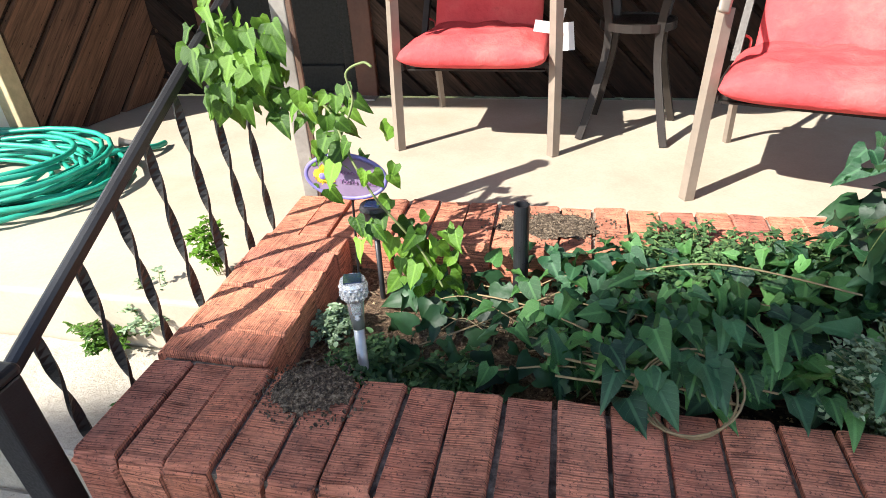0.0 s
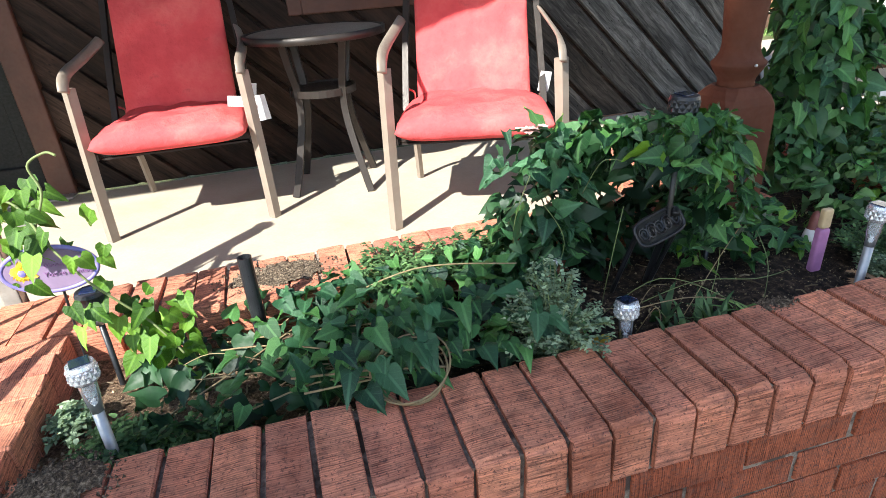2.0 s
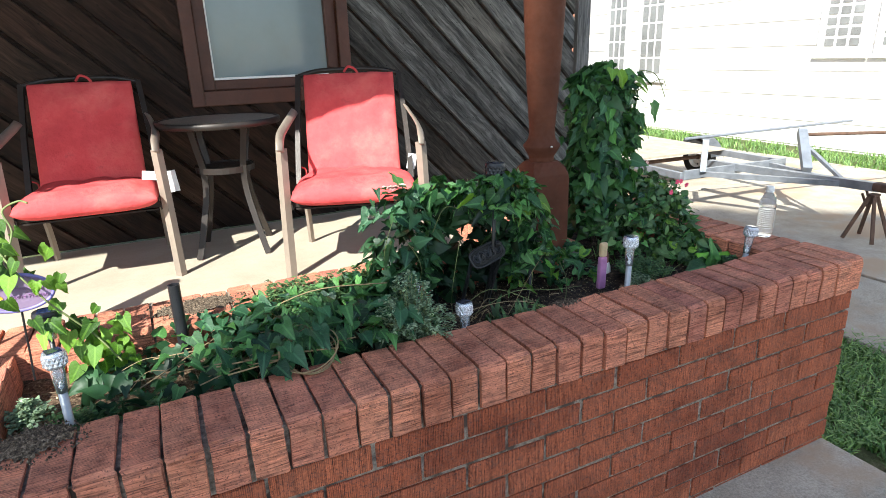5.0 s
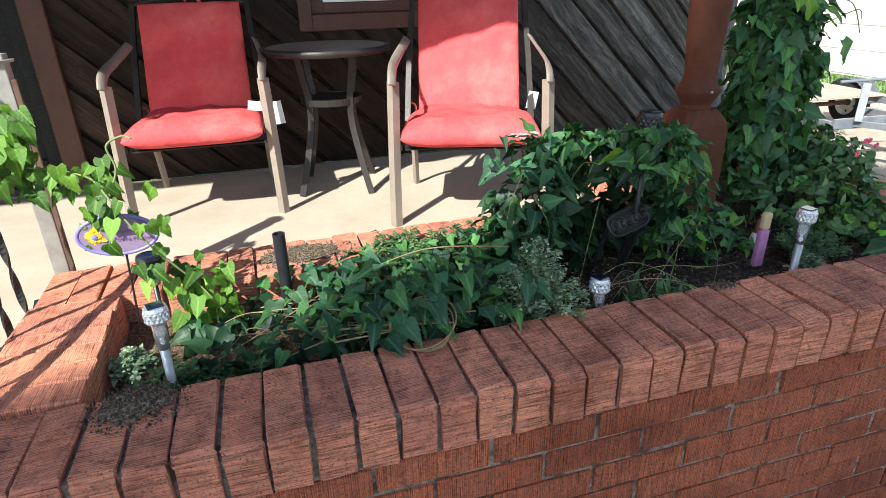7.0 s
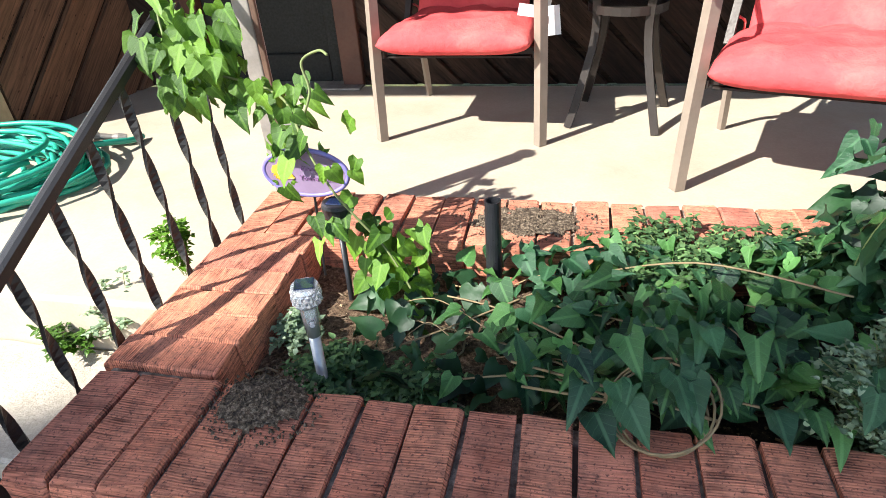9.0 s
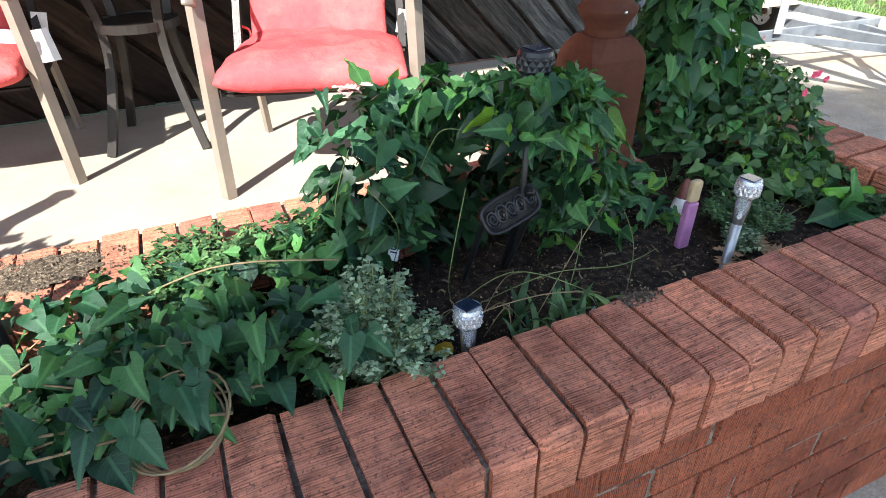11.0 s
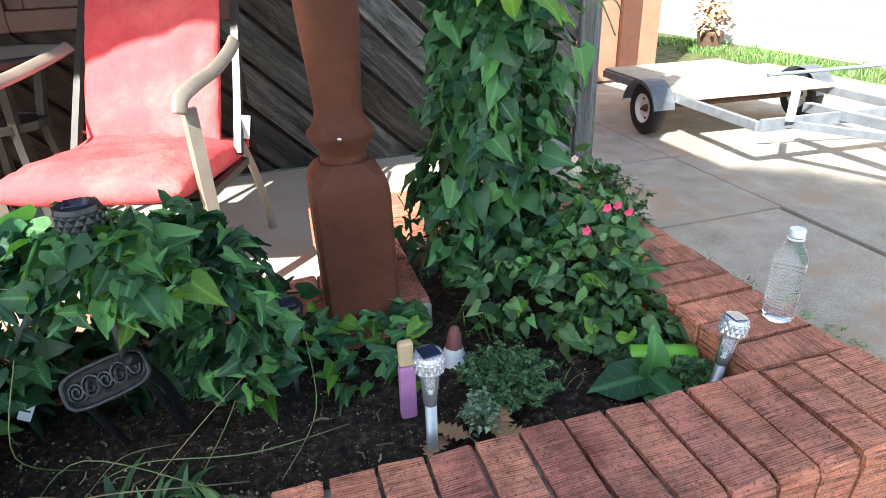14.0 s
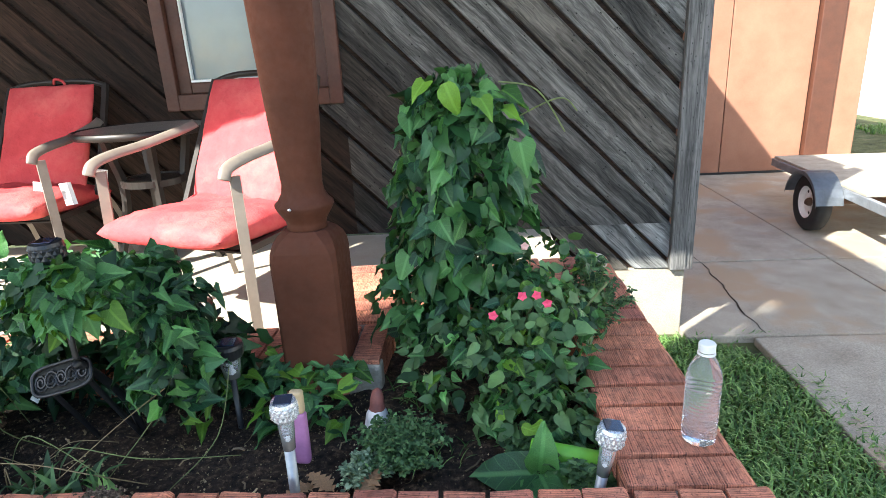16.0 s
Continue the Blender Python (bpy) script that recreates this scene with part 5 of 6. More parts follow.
for c, r_, n in (((1.625, 1.05, 0.76), (0.17, 0.15, 0.12), 150), ((1.755, 1.08, 0.80), (0.14, 0.16, 0.15), 160), ((1.745, 0.92, 0.71), (0.13, 0.10, 0.07), 80), ((1.825, 1.30, 0.84), (0.12, 0.18, 0.13), 110)):
    sp += shell(rv, c, r_, int(n * 1.7), (0.026, 0.054), [("mid", "oval"), ("ivy", "oval"), ("mid", "oval"), ("lit", "oval"), ("mid", "heart")], 0.8, 0.4, (0, -1, 0.3))
rv.shuffle(sp)
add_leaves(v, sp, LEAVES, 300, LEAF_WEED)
stems(v, [[(1.685, 1.08, 0.66), (1.725, 1.05, 0.85), (1.765, 1.02, 0.95)], [(1.805, 1.1, 0.68), (1.865, 1.1, 0.85), (1.925, 1.12, 0.92)]], 0.003, VINE_STEM)
for k, (x, y, z) in enumerate(((1.655, 0.900, 0.948), (1.715, 0.93, 0.975), (1.745, 0.94, 0.972), (1.765, 0.93, 0.958), (1.735, 1.11, 1.02), (1.475, 1.15, 0.97))):
    f = thing("pink_flower", pose(x, y, z), "small bright pink flower on the bush", "flower", "pink flowers")
    for i in range(5):
        a = i * 1.2566 + k
        bm = bmesh.new()
        leaf_mesh("oval", None, i, bm, leaf_pose((0, 0, 0), (math.cos(a), -0.35, math.sin(a)), (0, -1, 0.3), 0.0105) @ Matrix.Diagonal((1.7, 1, 1, 1)))
        part("petal", bm, PINK if k < 4 else PALE_PINK, f)


def twiggy(name, centre, radius, height, n, leaf, mat, label, seed, spread=0.6, blades=5, stem_mat=None):
    """A small weed: thin branching stems set with many tiny leaves."""
    r = random.Random(seed)
    w = thing(name, pose(*centre), label, "weed")
    st, lf = bmesh.new(), bmesh.new()
    for i in range(n):
        a, q = r.uniform(0, 6.28), r.random() ** 0.6
        tip = Vector((math.cos(a) * radius * q, math.sin(a) * radius * q, height * (1.05 - spread * q * q) * r.uniform(0.6, 1.0)))
        base = Vector((tip.x * 0.2, tip.y * 0.2, 0))
        pts = arc([base, base.lerp(tip, 0.5) + Vector((0, 0, 0.15 * height)), tip], 4)
        tube(pts, 0.0011, 3, st, cap=False)
        for p in pts[2:]:
            for k in range(blades):
                b = r.uniform(0, 6.28)
                leaf_mesh("oval", None, k, lf, leaf_pose(p + Vector((r.uniform(-1, 1), r.uniform(-1, 1), r.uniform(-1, 1))) * 0.008, (math.cos(b), math.sin(b), r.uniform(-0.2, 0.8)), (0, 0, 1), leaf * r.uniform(0.6, 1.2)))
    part("stem_mass", st, stem_mat or VINE_STEM, w)
    part("foliage", lf, mat, w, kind="stuff")


twiggy("silvery_weed", (0.515, 0.695, 0.68), 0.115, 0.235, 85, 0.0105, LEAF_SILVER, "grey-green twiggy weed leaning over the coping", 1)
twiggy("silvery_weed", (0.50, 0.70, 0.68), 0.08, 0.17, 36, 0.0105, LEAF_SILVER, "grey-green twiggy weed leaning over the coping", 2)
twiggy("feathery_weed", (0.30, 1.04, 0.70), 0.17, 0.11, 60, 0.016, LEAF_WEED, "feathery light green weed along the brick edging", 3, 0.3)
twiggy("feathery_weed", (0.46, 1.05, 0.70), 0.13, 0.12, 45, 0.016, LEAF_WEED, "feathery light green weed along the brick edging", 4, 0.3)
twiggy("chickweed", (-0.30, 0.74, 0.665), 0.09, 0.055, 40, 0.015, LEAF_WEED, "low small-leaved weed in the bed corner", 5)
twiggy("chickweed", (-0.40, 0.83, 0.665), 0.06, 0.07, 22, 0.014, LEAF_SILVER, "low small-leaved weed in the bed corner", 6)
twiggy("chickweed", (-0.14, 0.71, 0.665), 0.10, 0.05, 40, 0.015, LEAF_WEED, "low small-leaved weed along the front bricks", 7)
twiggy("moss_rose", (1.46, 0.82, 0.66), 0.10, 0.085, 90, 0.011, LEAF_WEED, "fine grey-green moss rose cushion", 8, 0.3)
twiggy("moss_rose", (1.40, 0.76, 0.66), 0.05, 0.06, 30, 0.011, LEAF_SILVER, "fine grey-green moss rose cushion", 9, 0.3)
twiggy("clover", (1.75, 0.86, 0.66), 0.10, 0.055, 50, 0.017, LEAF_WEED, "small round-leaved clover patch", 10, 0.2)
twiggy("clover", (1.83, 0.74, 0.66), 0.05, 0.05, 26, 0.017, LEAF_WEED, "small round-leaved clover patch", 11, 0.2)
twiggy("leggy_weed", (1.90, 1.22, 0.72), 0.13, 0.22, 40, 0.015, LEAF_WEED, "leggy pale weed spilling over the side wall", 12, 0.4)
twiggy("step_weed", (-0.98, 1.03, 0.45), 0.09, 0.20, 18, 0.017, LEAF_SILVER, "weed growing from the crack of the steps", 13, 0.5, 4)
twiggy("step_weed", (-1.12, 0.98, 0.45), 0.11, 0.09, 26, 0.018, LEAF_LIT, "weed growing from the crack of the steps", 14, 0.5, 4)
twiggy("step_weed", (-0.84, 1.12, 0.598), 0.06, 0.17, 9, 0.022, LEAF_LIT, "weed growing beside the planter wall", 15, 0.5, 4)
twiggy("step_weed", (-0.84, 0.74, 0.45), 0.04, 0.08, 8, 0.026, LEAF_WEED, "weed growing beside the planter wall", 16, 0.5, 4)

# trailing vine on the rail
v = thing("rail_vine", pose(-0.45, 1.08, 0.80), "light green vine climbing from the bed to the stair rail", "vine")
path = arc([(-0.20, 0.93, 0.74), (-0.25, 0.95, 0.82), (-0.325, 0.95, 0.92), (-0.385, 0.98, 1.01), (-0.43, 1.03, 1.07), (-0.52, 1.09, 1.085), (-0.60, 1.10, 1.10), (-0.67, 1.08, 1.15), (-0.70, 1.12, 1.23)], 8)
sp = []
for i in range(95):
    p = Vector(rv.choice(path))
    d = Vector((rv.gauss(0, 1), rv.gauss(0, 1), rv.gauss(0, 1))) * 0.030
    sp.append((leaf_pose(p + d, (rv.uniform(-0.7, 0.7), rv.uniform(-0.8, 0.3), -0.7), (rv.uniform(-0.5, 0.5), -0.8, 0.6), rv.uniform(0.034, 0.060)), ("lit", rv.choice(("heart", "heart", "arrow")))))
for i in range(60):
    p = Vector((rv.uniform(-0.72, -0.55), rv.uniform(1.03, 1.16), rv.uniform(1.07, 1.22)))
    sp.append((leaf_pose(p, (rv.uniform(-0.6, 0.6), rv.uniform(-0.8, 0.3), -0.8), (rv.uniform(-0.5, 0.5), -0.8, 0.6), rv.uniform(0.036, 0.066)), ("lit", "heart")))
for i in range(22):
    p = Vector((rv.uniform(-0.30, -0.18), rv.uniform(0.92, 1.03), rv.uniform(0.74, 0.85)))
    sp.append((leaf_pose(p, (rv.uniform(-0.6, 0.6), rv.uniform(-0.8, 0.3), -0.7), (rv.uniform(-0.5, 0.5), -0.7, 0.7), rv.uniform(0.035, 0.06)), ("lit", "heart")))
add_leaves(v, sp, LEAVES)
stems(v, [[Vector(p) for p in path[::4]], [(-0.40, 1.00, 1.03), (-0.375, 1.02, 1.09), (-0.385, 1.03, 1.14), (-0.35, 1.03, 1.16), (-0.33, 1.02, 1.155)]], 0.0026, VINE_STEM)


v = thing("ground_ivy", pose(1.2, 0.98, 0.68), "low dark ivy round the foot of the post", "ivy")
sp = []
for i in range(150):
    x, y = rv.uniform(0.98, 1.34), rv.uniform(0.90, 1.085)
    if abs(x - 1.08) < 0.05 and y < 0.99:
        continue
    z = 0.69 + 0.07 * (y - 0.9) / 0.18 + rv.uniform(-0.015, 0.035)
    sp.append((leaf_pose((x, y, z), (rv.uniform(-1, 1), rv.uniform(-1, 0.5), rv.uniform(-0.6, 0.3)), (rv.uniform(-0.7, 0.7), rv.uniform(-0.9, 0.3), 1), rv.uniform(0.03, 0.058)), (rv.choice(("ivy", "mid", "mid", "lit")), rv.choice(("heart", "arrow")))))
add_leaves(v, sp, LEAVES)


def grass_clump(name, centre, n, length, label, seed, spread=0.05, mat=LEAF_GRASS, wide=0.007):
    r = random.Random(seed)
    g = thing(name, pose(*centre), label, "grass")
    bm = bmesh.new()
    for i in range(n):
        a = r.uniform(0, 6.28)
        L = length * r.uniform(0.55, 1.1)
        b = Vector((r.uniform(-1, 1) * spread, r.uniform(-1, 1) * spread, 0))
        out = Vector((math.cos(a), math.sin(a), 0))
        side = Vector((-out.y, out.x, 0)) * wide * r.uniform(0.6, 1.1)
        lean = r.uniform(0.35, 0.95)
        prev = None
        for k in range(5):
            t = k / 4
            c = b + out * L * lean * t ** 1.3 + Vector((0, 0, L * (1 - 0.75 * lean * t) * t))
            w = side * (1 - t) ** 0.7
            cur = (bm.verts.new(c - w), bm.verts.new(c + w)) if k < 4 else (bm.verts.new(c),)
            if prev:
                bm.faces.new((prev[0], prev[1], *cur[::-1]))
            prev = cur
    part("blade_mass", bm, mat, g, kind="stuff")


grass_clump("grass_tuft", (0.82, 0.675, 0.70), 46, 0.095, "tuft of broad grass by the front bricks", 1, 0.075, LEAF_WEED, 0.010)
grass_clump("grass_tuft", (0.93, 0.67, 0.70), 14, 0.08, "tuft of broad grass by the front bricks", 2, 0.03)
grass_clump("grass_tuft", (1.47, 1.05, 0.66), 26, 0.10, "thin grass beside the climbing vine", 3, 0.05, LEAF_GRASS, 0.003)
grass_clump("grass_tuft", (1.55, 0.83, 0.66), 18, 0.09, "thin grass in the bed", 4, 0.05, LEAF_GRASS, 0.003)

# broad-leaved seedling and lime stake at the corner
v = thing("hosta_seedling", pose(1.72, 0.75, 0.66), "young plant with broad smooth green leaves", "plant")
add_leaves(v, [(leaf_pose((1.73, 0.76, 0.685), t, nn, s), ("mid", "oval")) for t, nn, s in (((-1, -0.1, 0.15), (0, -0.5, 1), 0.13), ((0.2, -0.8, 0.1), (0, -0.3, 1), 0.10), ((1, -0.2, 0.15), (0, -0.4, 1), 0.11), ((0.1, -0.2, 0.9), (0, -1, 0.2), 0.10), ((-0.3, -1, -0.1), (0, -0.3, 1), 0.09))], LEAVES)
part("garden_tube", tube([(1.72, 0.81, 0.705), (1.845, 0.775, 0.70)], 0.019, 16), LIME, None, "lime green plastic tube lying in the bed", smooth=True, category="tube")


# ---- solar lights ----
def faceted(r, z0, z1, n, rows, bm):
    """A collar of raised diamond facets."""
    for j in range(rows):
        for i in range(n):
            a0 = 2 * math.pi * (i + 0.5 * (j % 2)) / n
            da = math.pi / n
            za, zb = z0 + (z1 - z0) * (j - 0.5) / rows, z0 + (z1 - z0) * (j + 1.5) / rows
            zm = (za + zb) / 2
            za, zb = max(z0, za), min(z1, zb)
            pt = [bm.verts.new((r * math.cos(a), r * math.sin(a), z)) for a, z in ((a0 - da, zm), (a0, za), (a0 + da, zm), (a0, zb))]
            c = bm.verts.new(((r + 0.0022) * math.cos(a0), (r + 0.0022) * math.sin(a0), zm))
            for k in range(4):
                bm.faces.new((pt[k], pt[(k + 1) % 4], c))
    return bm


def solar_light(dark=False, facets=True):
    s = thing("solar_light", pose(0, 0, 0), "black plastic solar garden light on a stake" if dark else "silver faceted solar garden light with a clear stem", "garden light", "solar garden lights")
    body, metal = (BLACK_PLASTIC, BLACK_PLASTIC) if dark else (SILVER, GREY_STAKE)
    R = 0.027 if dark else 0.0222
    H = 0.215 if dark else 0.232
    top = 0.034 if facets else 0.026
    bm = lathe([(0.0, H - top), (R - 0.004, H - top), (R - 0.002, H - top + 0.003), (R, H - 0.006), (R - 0.002, H), (R - 0.006, H + 0.001), (0.0, H + 0.001)], 24)
    if facets:
        faceted(R - 0.0005, H - top + 0.003, H - 0.006, 14, 3, bm)
        bmesh.ops.remove_doubles(bm, verts=bm.verts[:], dist=0.0007)
    part("head", bm, body, s)
    part("solar_panel", box(-0.0145, 0.0145, -0.0145, 0.0145, H + 0.0008, H + 0.003, 0.0008), SOLAR, s, "dark solar cell with the sky's blue put into its colour")
    L = H - (0.066 if dark else 0.092)
    part("lens", lathe([(R - 0.0082, H - top - 0.001), (R - 0.0090, (H + L) / 2 - 0.01), (R - 0.0114, L), (R - 0.0128, L), (R - 0.0104, (H + L) / 2 - 0.01), (R - 0.0096, H - top - 0.001)], 20), CLEAR, s, "clear plastic lens", smooth=True)
    part("lamp_core", lathe([(0.0, L + 0.022), (0.004, L + 0.020), (0.0035, L + 0.013), (0.0085, L + 0.004), (0.009, L), (0.0, L)], 9), WHITE, s, "small white bulb")
    r = 0.0055 if dark else 0.0092
    part("stake", lathe([(0.0, L), (r, L - 0.0005), (r * 0.95, -0.03), (0.004, -0.055), (0.0, -0.06)], 16), metal, s, smooth=True)
    return s


light = solar_light()
light.matrix_basis = pose(-0.303, 0.714, 0.651, -2, 1, 20) @ Matrix.Scale(1.03, 4)
for x, y, z, rx, ry, rz in ((0.656, 0.660, 0.562, -4, 2, 15), (1.280, 0.705, 0.642, 0, 1, 10), (1.812, 0.692, 0.592, 0, 8, 0)):
    copy_thing(light, pose(x, y, z, rx, ry, rz) @ Matrix.Scale(1.03, 4))
dlight = solar_light(True, False)
dlight.matrix_basis = pose(-0.350, 0.985, 0.655, 0, 1, 0) @ Matrix.Scale(1.1, 4)
copy_thing(dlight, pose(1.073, 0.967, 0.605, 1, 1, 10) @ Matrix.Scale(1.12, 4))
solar_light(True).matrix_basis = pose(0.842, 0.822, 0.924, 1, 1, 10) @ Matrix.Scale(1.08, 4)

pipe = thing("cut_pipe", pose(-0.052, 1.014, 0.656), "short black plastic pipe standing in the soil", "pipe")
part("tube_wall", lathe([(0.0155, 0.0), (0.0155, 0.235), (0.0125, 0.235), (0.0125, 0.05), (0.0, 0.05)], 20), BLACK_PLASTIC, pipe, smooth=False)


# ---- garden sign ----
def garden_sign():
    s = thing("garden_sign", pose(-0.398, 0.992, 0.948, 0, 4, 3) @ Matrix.Scale(0.88, 4), "oval lilac garden sign with a yellow flower and raised words", "sign")
    a, b = 0.092, 0.052

    def oval(sx, sz, y0, y1):
        bm = lathe([(0.0, y0), (1.0, y0), (1.0, y1), (0.0, y1)], 48)
        bmesh.ops.transform(bm, verts=bm.verts[:], matrix=Matrix.Diagonal((sx, sz, 1, 1)))
        bmesh.ops.transform(bm, verts=bm.verts[:], matrix=pose(0, 0, 0, 90))
        return bm
    part("plaque", oval(a - 0.005, b - 0.005, 0.0, 0.006), PURPLE, s)
    part("rim", tube([(a * math.cos(t), -0.003, b * math.sin(t)) for t in [2 * math.pi * i / 48 for i in range(49)]], 0.0052, 8, cap=False), PURPLE_RIM, s, "violet rim", smooth=True)
    for k in range(16):
        t = 2 * math.pi * k / 16
        bm = bmesh.new()
        leaf_mesh("oval", None, k, bm, leaf_pose((-0.052, -0.008, 0.0), (math.cos(t), 0, math.sin(t)), (0, -1, 0), 0.031))
        part("petal", bm, YELLOW, s)
    part("flower_heart", lathe([(0.0, 0.0), (0.0085, 0.0), (0.007, 0.004), (0.0, 0.006)], 14, m=pose(-0.052, -0.008, 0, 90)), PURPLE_RIM, s)
    for t, px, pz in ((0.9, -0.030, 0.024), (2.2, -0.068, 0.028), (-0.8, -0.032, -0.024), (-2.3, -0.066, -0.026)):
        bm = bmesh.new()
        leaf_mesh("oval", None, 3, bm, leaf_pose((px, -0.0072, pz * 0.8), (math.cos(t), 0, math.sin(t)), (0, -1, 0), 0.022))
        part("painted_leaf", bm, LEAF_LIT, s)
    for body, x, z in (("Bloom Where", -0.010, 0.007), ("You're Planted", -0.014, -0.015)):
        cu = bpy.data.curves.new("lettering", "FONT")
        cu.body, cu.size, cu.extrude = body, 0.0155, 0.0009
        tmp = bpy.data.objects.new("lettering", cu)
        scene.collection.objects.link(tmp)
        dg = bpy.context.evaluated_depsgraph_get()
        me = bpy.data.meshes.new_from_object(tmp.evaluated_get(dg))
        bpy.data.objects.remove(tmp)
        me.materials.clear()
        me.materials.append(PURPLE_TEXT)
        o = new("lettering", me)
        o.parent = s
        o.matrix_basis = pose(x, -0.0075, z, 90, 0, 0)
    part("stake", tube([(0.01, 0.004, -0.045), (0.012, 0.006, -0.27)], 0.003, 6), BLACK_IRON, s)
    part("hanger", tube(arc([(-0.05, 0.002, 0.045), (-0.058, 0.002, 0.075), (-0.045, 0.002, 0.098), (-0.02, 0.002, 0.105)], 5), 0.0016, 5), GREY_METAL, s)


garden_sign()

# ---- small ornaments in the bed ----
stake = thing("marker_stake", pose(1.266, 0.814, 0.676, 0, 1, 0), "mauve stake with a tan cap stuck in the soil", "stake")
part("shaft", box(-0.015, 0.015, -0.010, 0.010, 0.0, 0.115, 0.006, 3), MAUVE, stake)
part("cap", box(-0.0135, 0.0135, -0.009, 0.009, 0.1155, 0.165, 0.006, 3), TAN, stake, "tan end cap")
gn = bmesh.new()
lathe([(0.0, 0.0), (0.026, 0.0), (0.030, 0.02), (0.026, 0.045), (0.020, 0.06), (0.0175, 0.066), (0.0160, 0.09), (0.0115, 0.108), (0.0, 0.117)], 20, gn)
for f in gn.faces:
    f.material_index = 1 if f.calc_center_median().z < 0.058 else 0
gn = jitter(gn, 0.0012, random.Random(2))
ob = part("garden_ornament", gn, [GNOME, WHITE], None, "small weathered resin ornament, red-brown cone over white base", smooth=True, category="ornament")
ob.matrix_basis = pose(1.392, 0.945, 0.655, -4, 4, 0) @ Matrix.Scale(0.9, 4)


def iron_stand():
    s = thing("iron_stand", pose(0.812, 0.865, 0.672), "black cast-iron scrollwork plant stand half hidden by leaves", "plant stand")
    fr = []
    w, h = 0.075, 0.036
    for i in range(33):
        t = 2 * math.pi * i / 32
        fr.append((w * math.copysign(abs(math.cos(t)) ** 0.55, math.cos(t)), 0, h * math.copysign(abs(math.sin(t)) ** 0.55, math.sin(t))))
    base = pose(0.0, -0.055, 0.211, -34, -13, 8) @ Matrix.Scale(0.80, 4)
    o = part("frame", tube(fr, 0.0048, 6, cap=False), BLACK_IRON, s, smooth=True)
    o.matrix_basis = base
    for k in range(5):
        cx = -0.052 + 0.026 * k
        pts = []
        for i in range(22):
            t = i / 21
            a = 4.2 * math.pi * t * (1 if k % 2 else -1)
            rr = 0.018 * (1 - 0.78 * t)
            pts.append((cx + rr * math.cos(a), 0, rr * math.sin(a) * 1.3))
        o = part("scroll", tube(pts, 0.003, 5), BLACK_IRON, s)
        o.matrix_basis = base
    part("plate", box(-0.07, 0.07, 0.004, 0.007, -0.033, 0.033), DARK, s).matrix_basis = base
    part("lamp_socket", tube(arc([(0.034, -0.060, 0.235), (0.042, -0.045, 0.23), (0.06, 0.02, 0.12), (0.06, 0.06, 0.0)], 5), 0.0085, 8), BLACK_IRON, s, smooth=True)
    for x in (-0.05, 0.05):
        part("leg", tube([(x, -0.05, 0.20), (x + 0.01, 0.05, 0.0)], 0.006, 6), BLACK_IRON, s)


iron_stand()
for k, (x, y, z, a, b) in enumerate(((0.632, 0.945, 0.765, 20, -15), (0.92, 0.668, 0.70, 0, 30))):
    t = part("plant_tag", box(-0.011, 0.011, -0.0008, 0.0008, -0.019, 0.019, 0.0004, 1), WHITE, None, "small white plant care tag in the bed", category="tag")
    t.matrix_basis = pose(x, y, z, -30, a, b)
    for i in range(3):
        q = part("print_bar", box(-0.007, 0.007 - 0.004 * (i % 2), -0.0013, -0.0009, -0.004 + 0.006 * i, -0.001 + 0.006 * i), BLACK_PLASTIC, t)


def oak_leaf(pos, rz, seed):
    r = random.Random(seed)
    bm = bmesh.new()
    out = []
    for i in range(13):
        t = i / 12
        w = (0.10 + 0.28 * math.sin(math.pi * t ** 0.8)) * (1.0 if i % 2 else 0.5)
        out.append((t, w))
    c = [bm.verts.new((0, t, 0.05 * math.sin(3 * t))) for t, w in out]
    l_ = [bm.verts.new((-w, t + 0.06, 0.14 * w + r.uniform(-0.03, 0.06))) for t, w in out]
    r_ = [bm.verts.new((w, t + 0.06, 0.14 * w + r.uniform(-0.03, 0.06))) for t, w in out]
    for i in range(12):
        bm.faces.new((c[i], c[i + 1], l_[i + 1], l_[i]))
        bm.faces.new((c[i], r_[i], r_[i + 1], c[i + 1]))
    o = part("fallen_leaf", bm, DEAD_LEAF, None, "dry tan lobed leaf on the soil", category="leaf", group="fallen leaves")
    o.matrix_basis = pose(*pos, 12, 8, rz) @ Matrix.Scale(0.065, 4)


for k, (x, y, a) in enumerate(((1.35, 0.715, 60), (1.395, 0.70, -30), (1.31, 0.735, 140), (0.62, 0.76, 30), (0.56, 0.82, 100), (1.41, 0.72, 200))):
    oak_leaf((x, y, 0.685), a, k)
yl = part("yellow_leaf", bmesh.new(), YELLOW, None, "yellow fallen leaf beside the garden light", category="leaf")
bm = bmesh.new()
leaf_mesh("oval", None, 2, bm)
bm.to_mesh(yl.data)
bm.free()
yl.matrix_basis = pose(0.645, 0.70, 0.70, 10, 0, 60) @ Matrix.Scale(0.05, 4)

# grit and bark over the soil
bm = bmesh.new()
rg = random.Random(9)
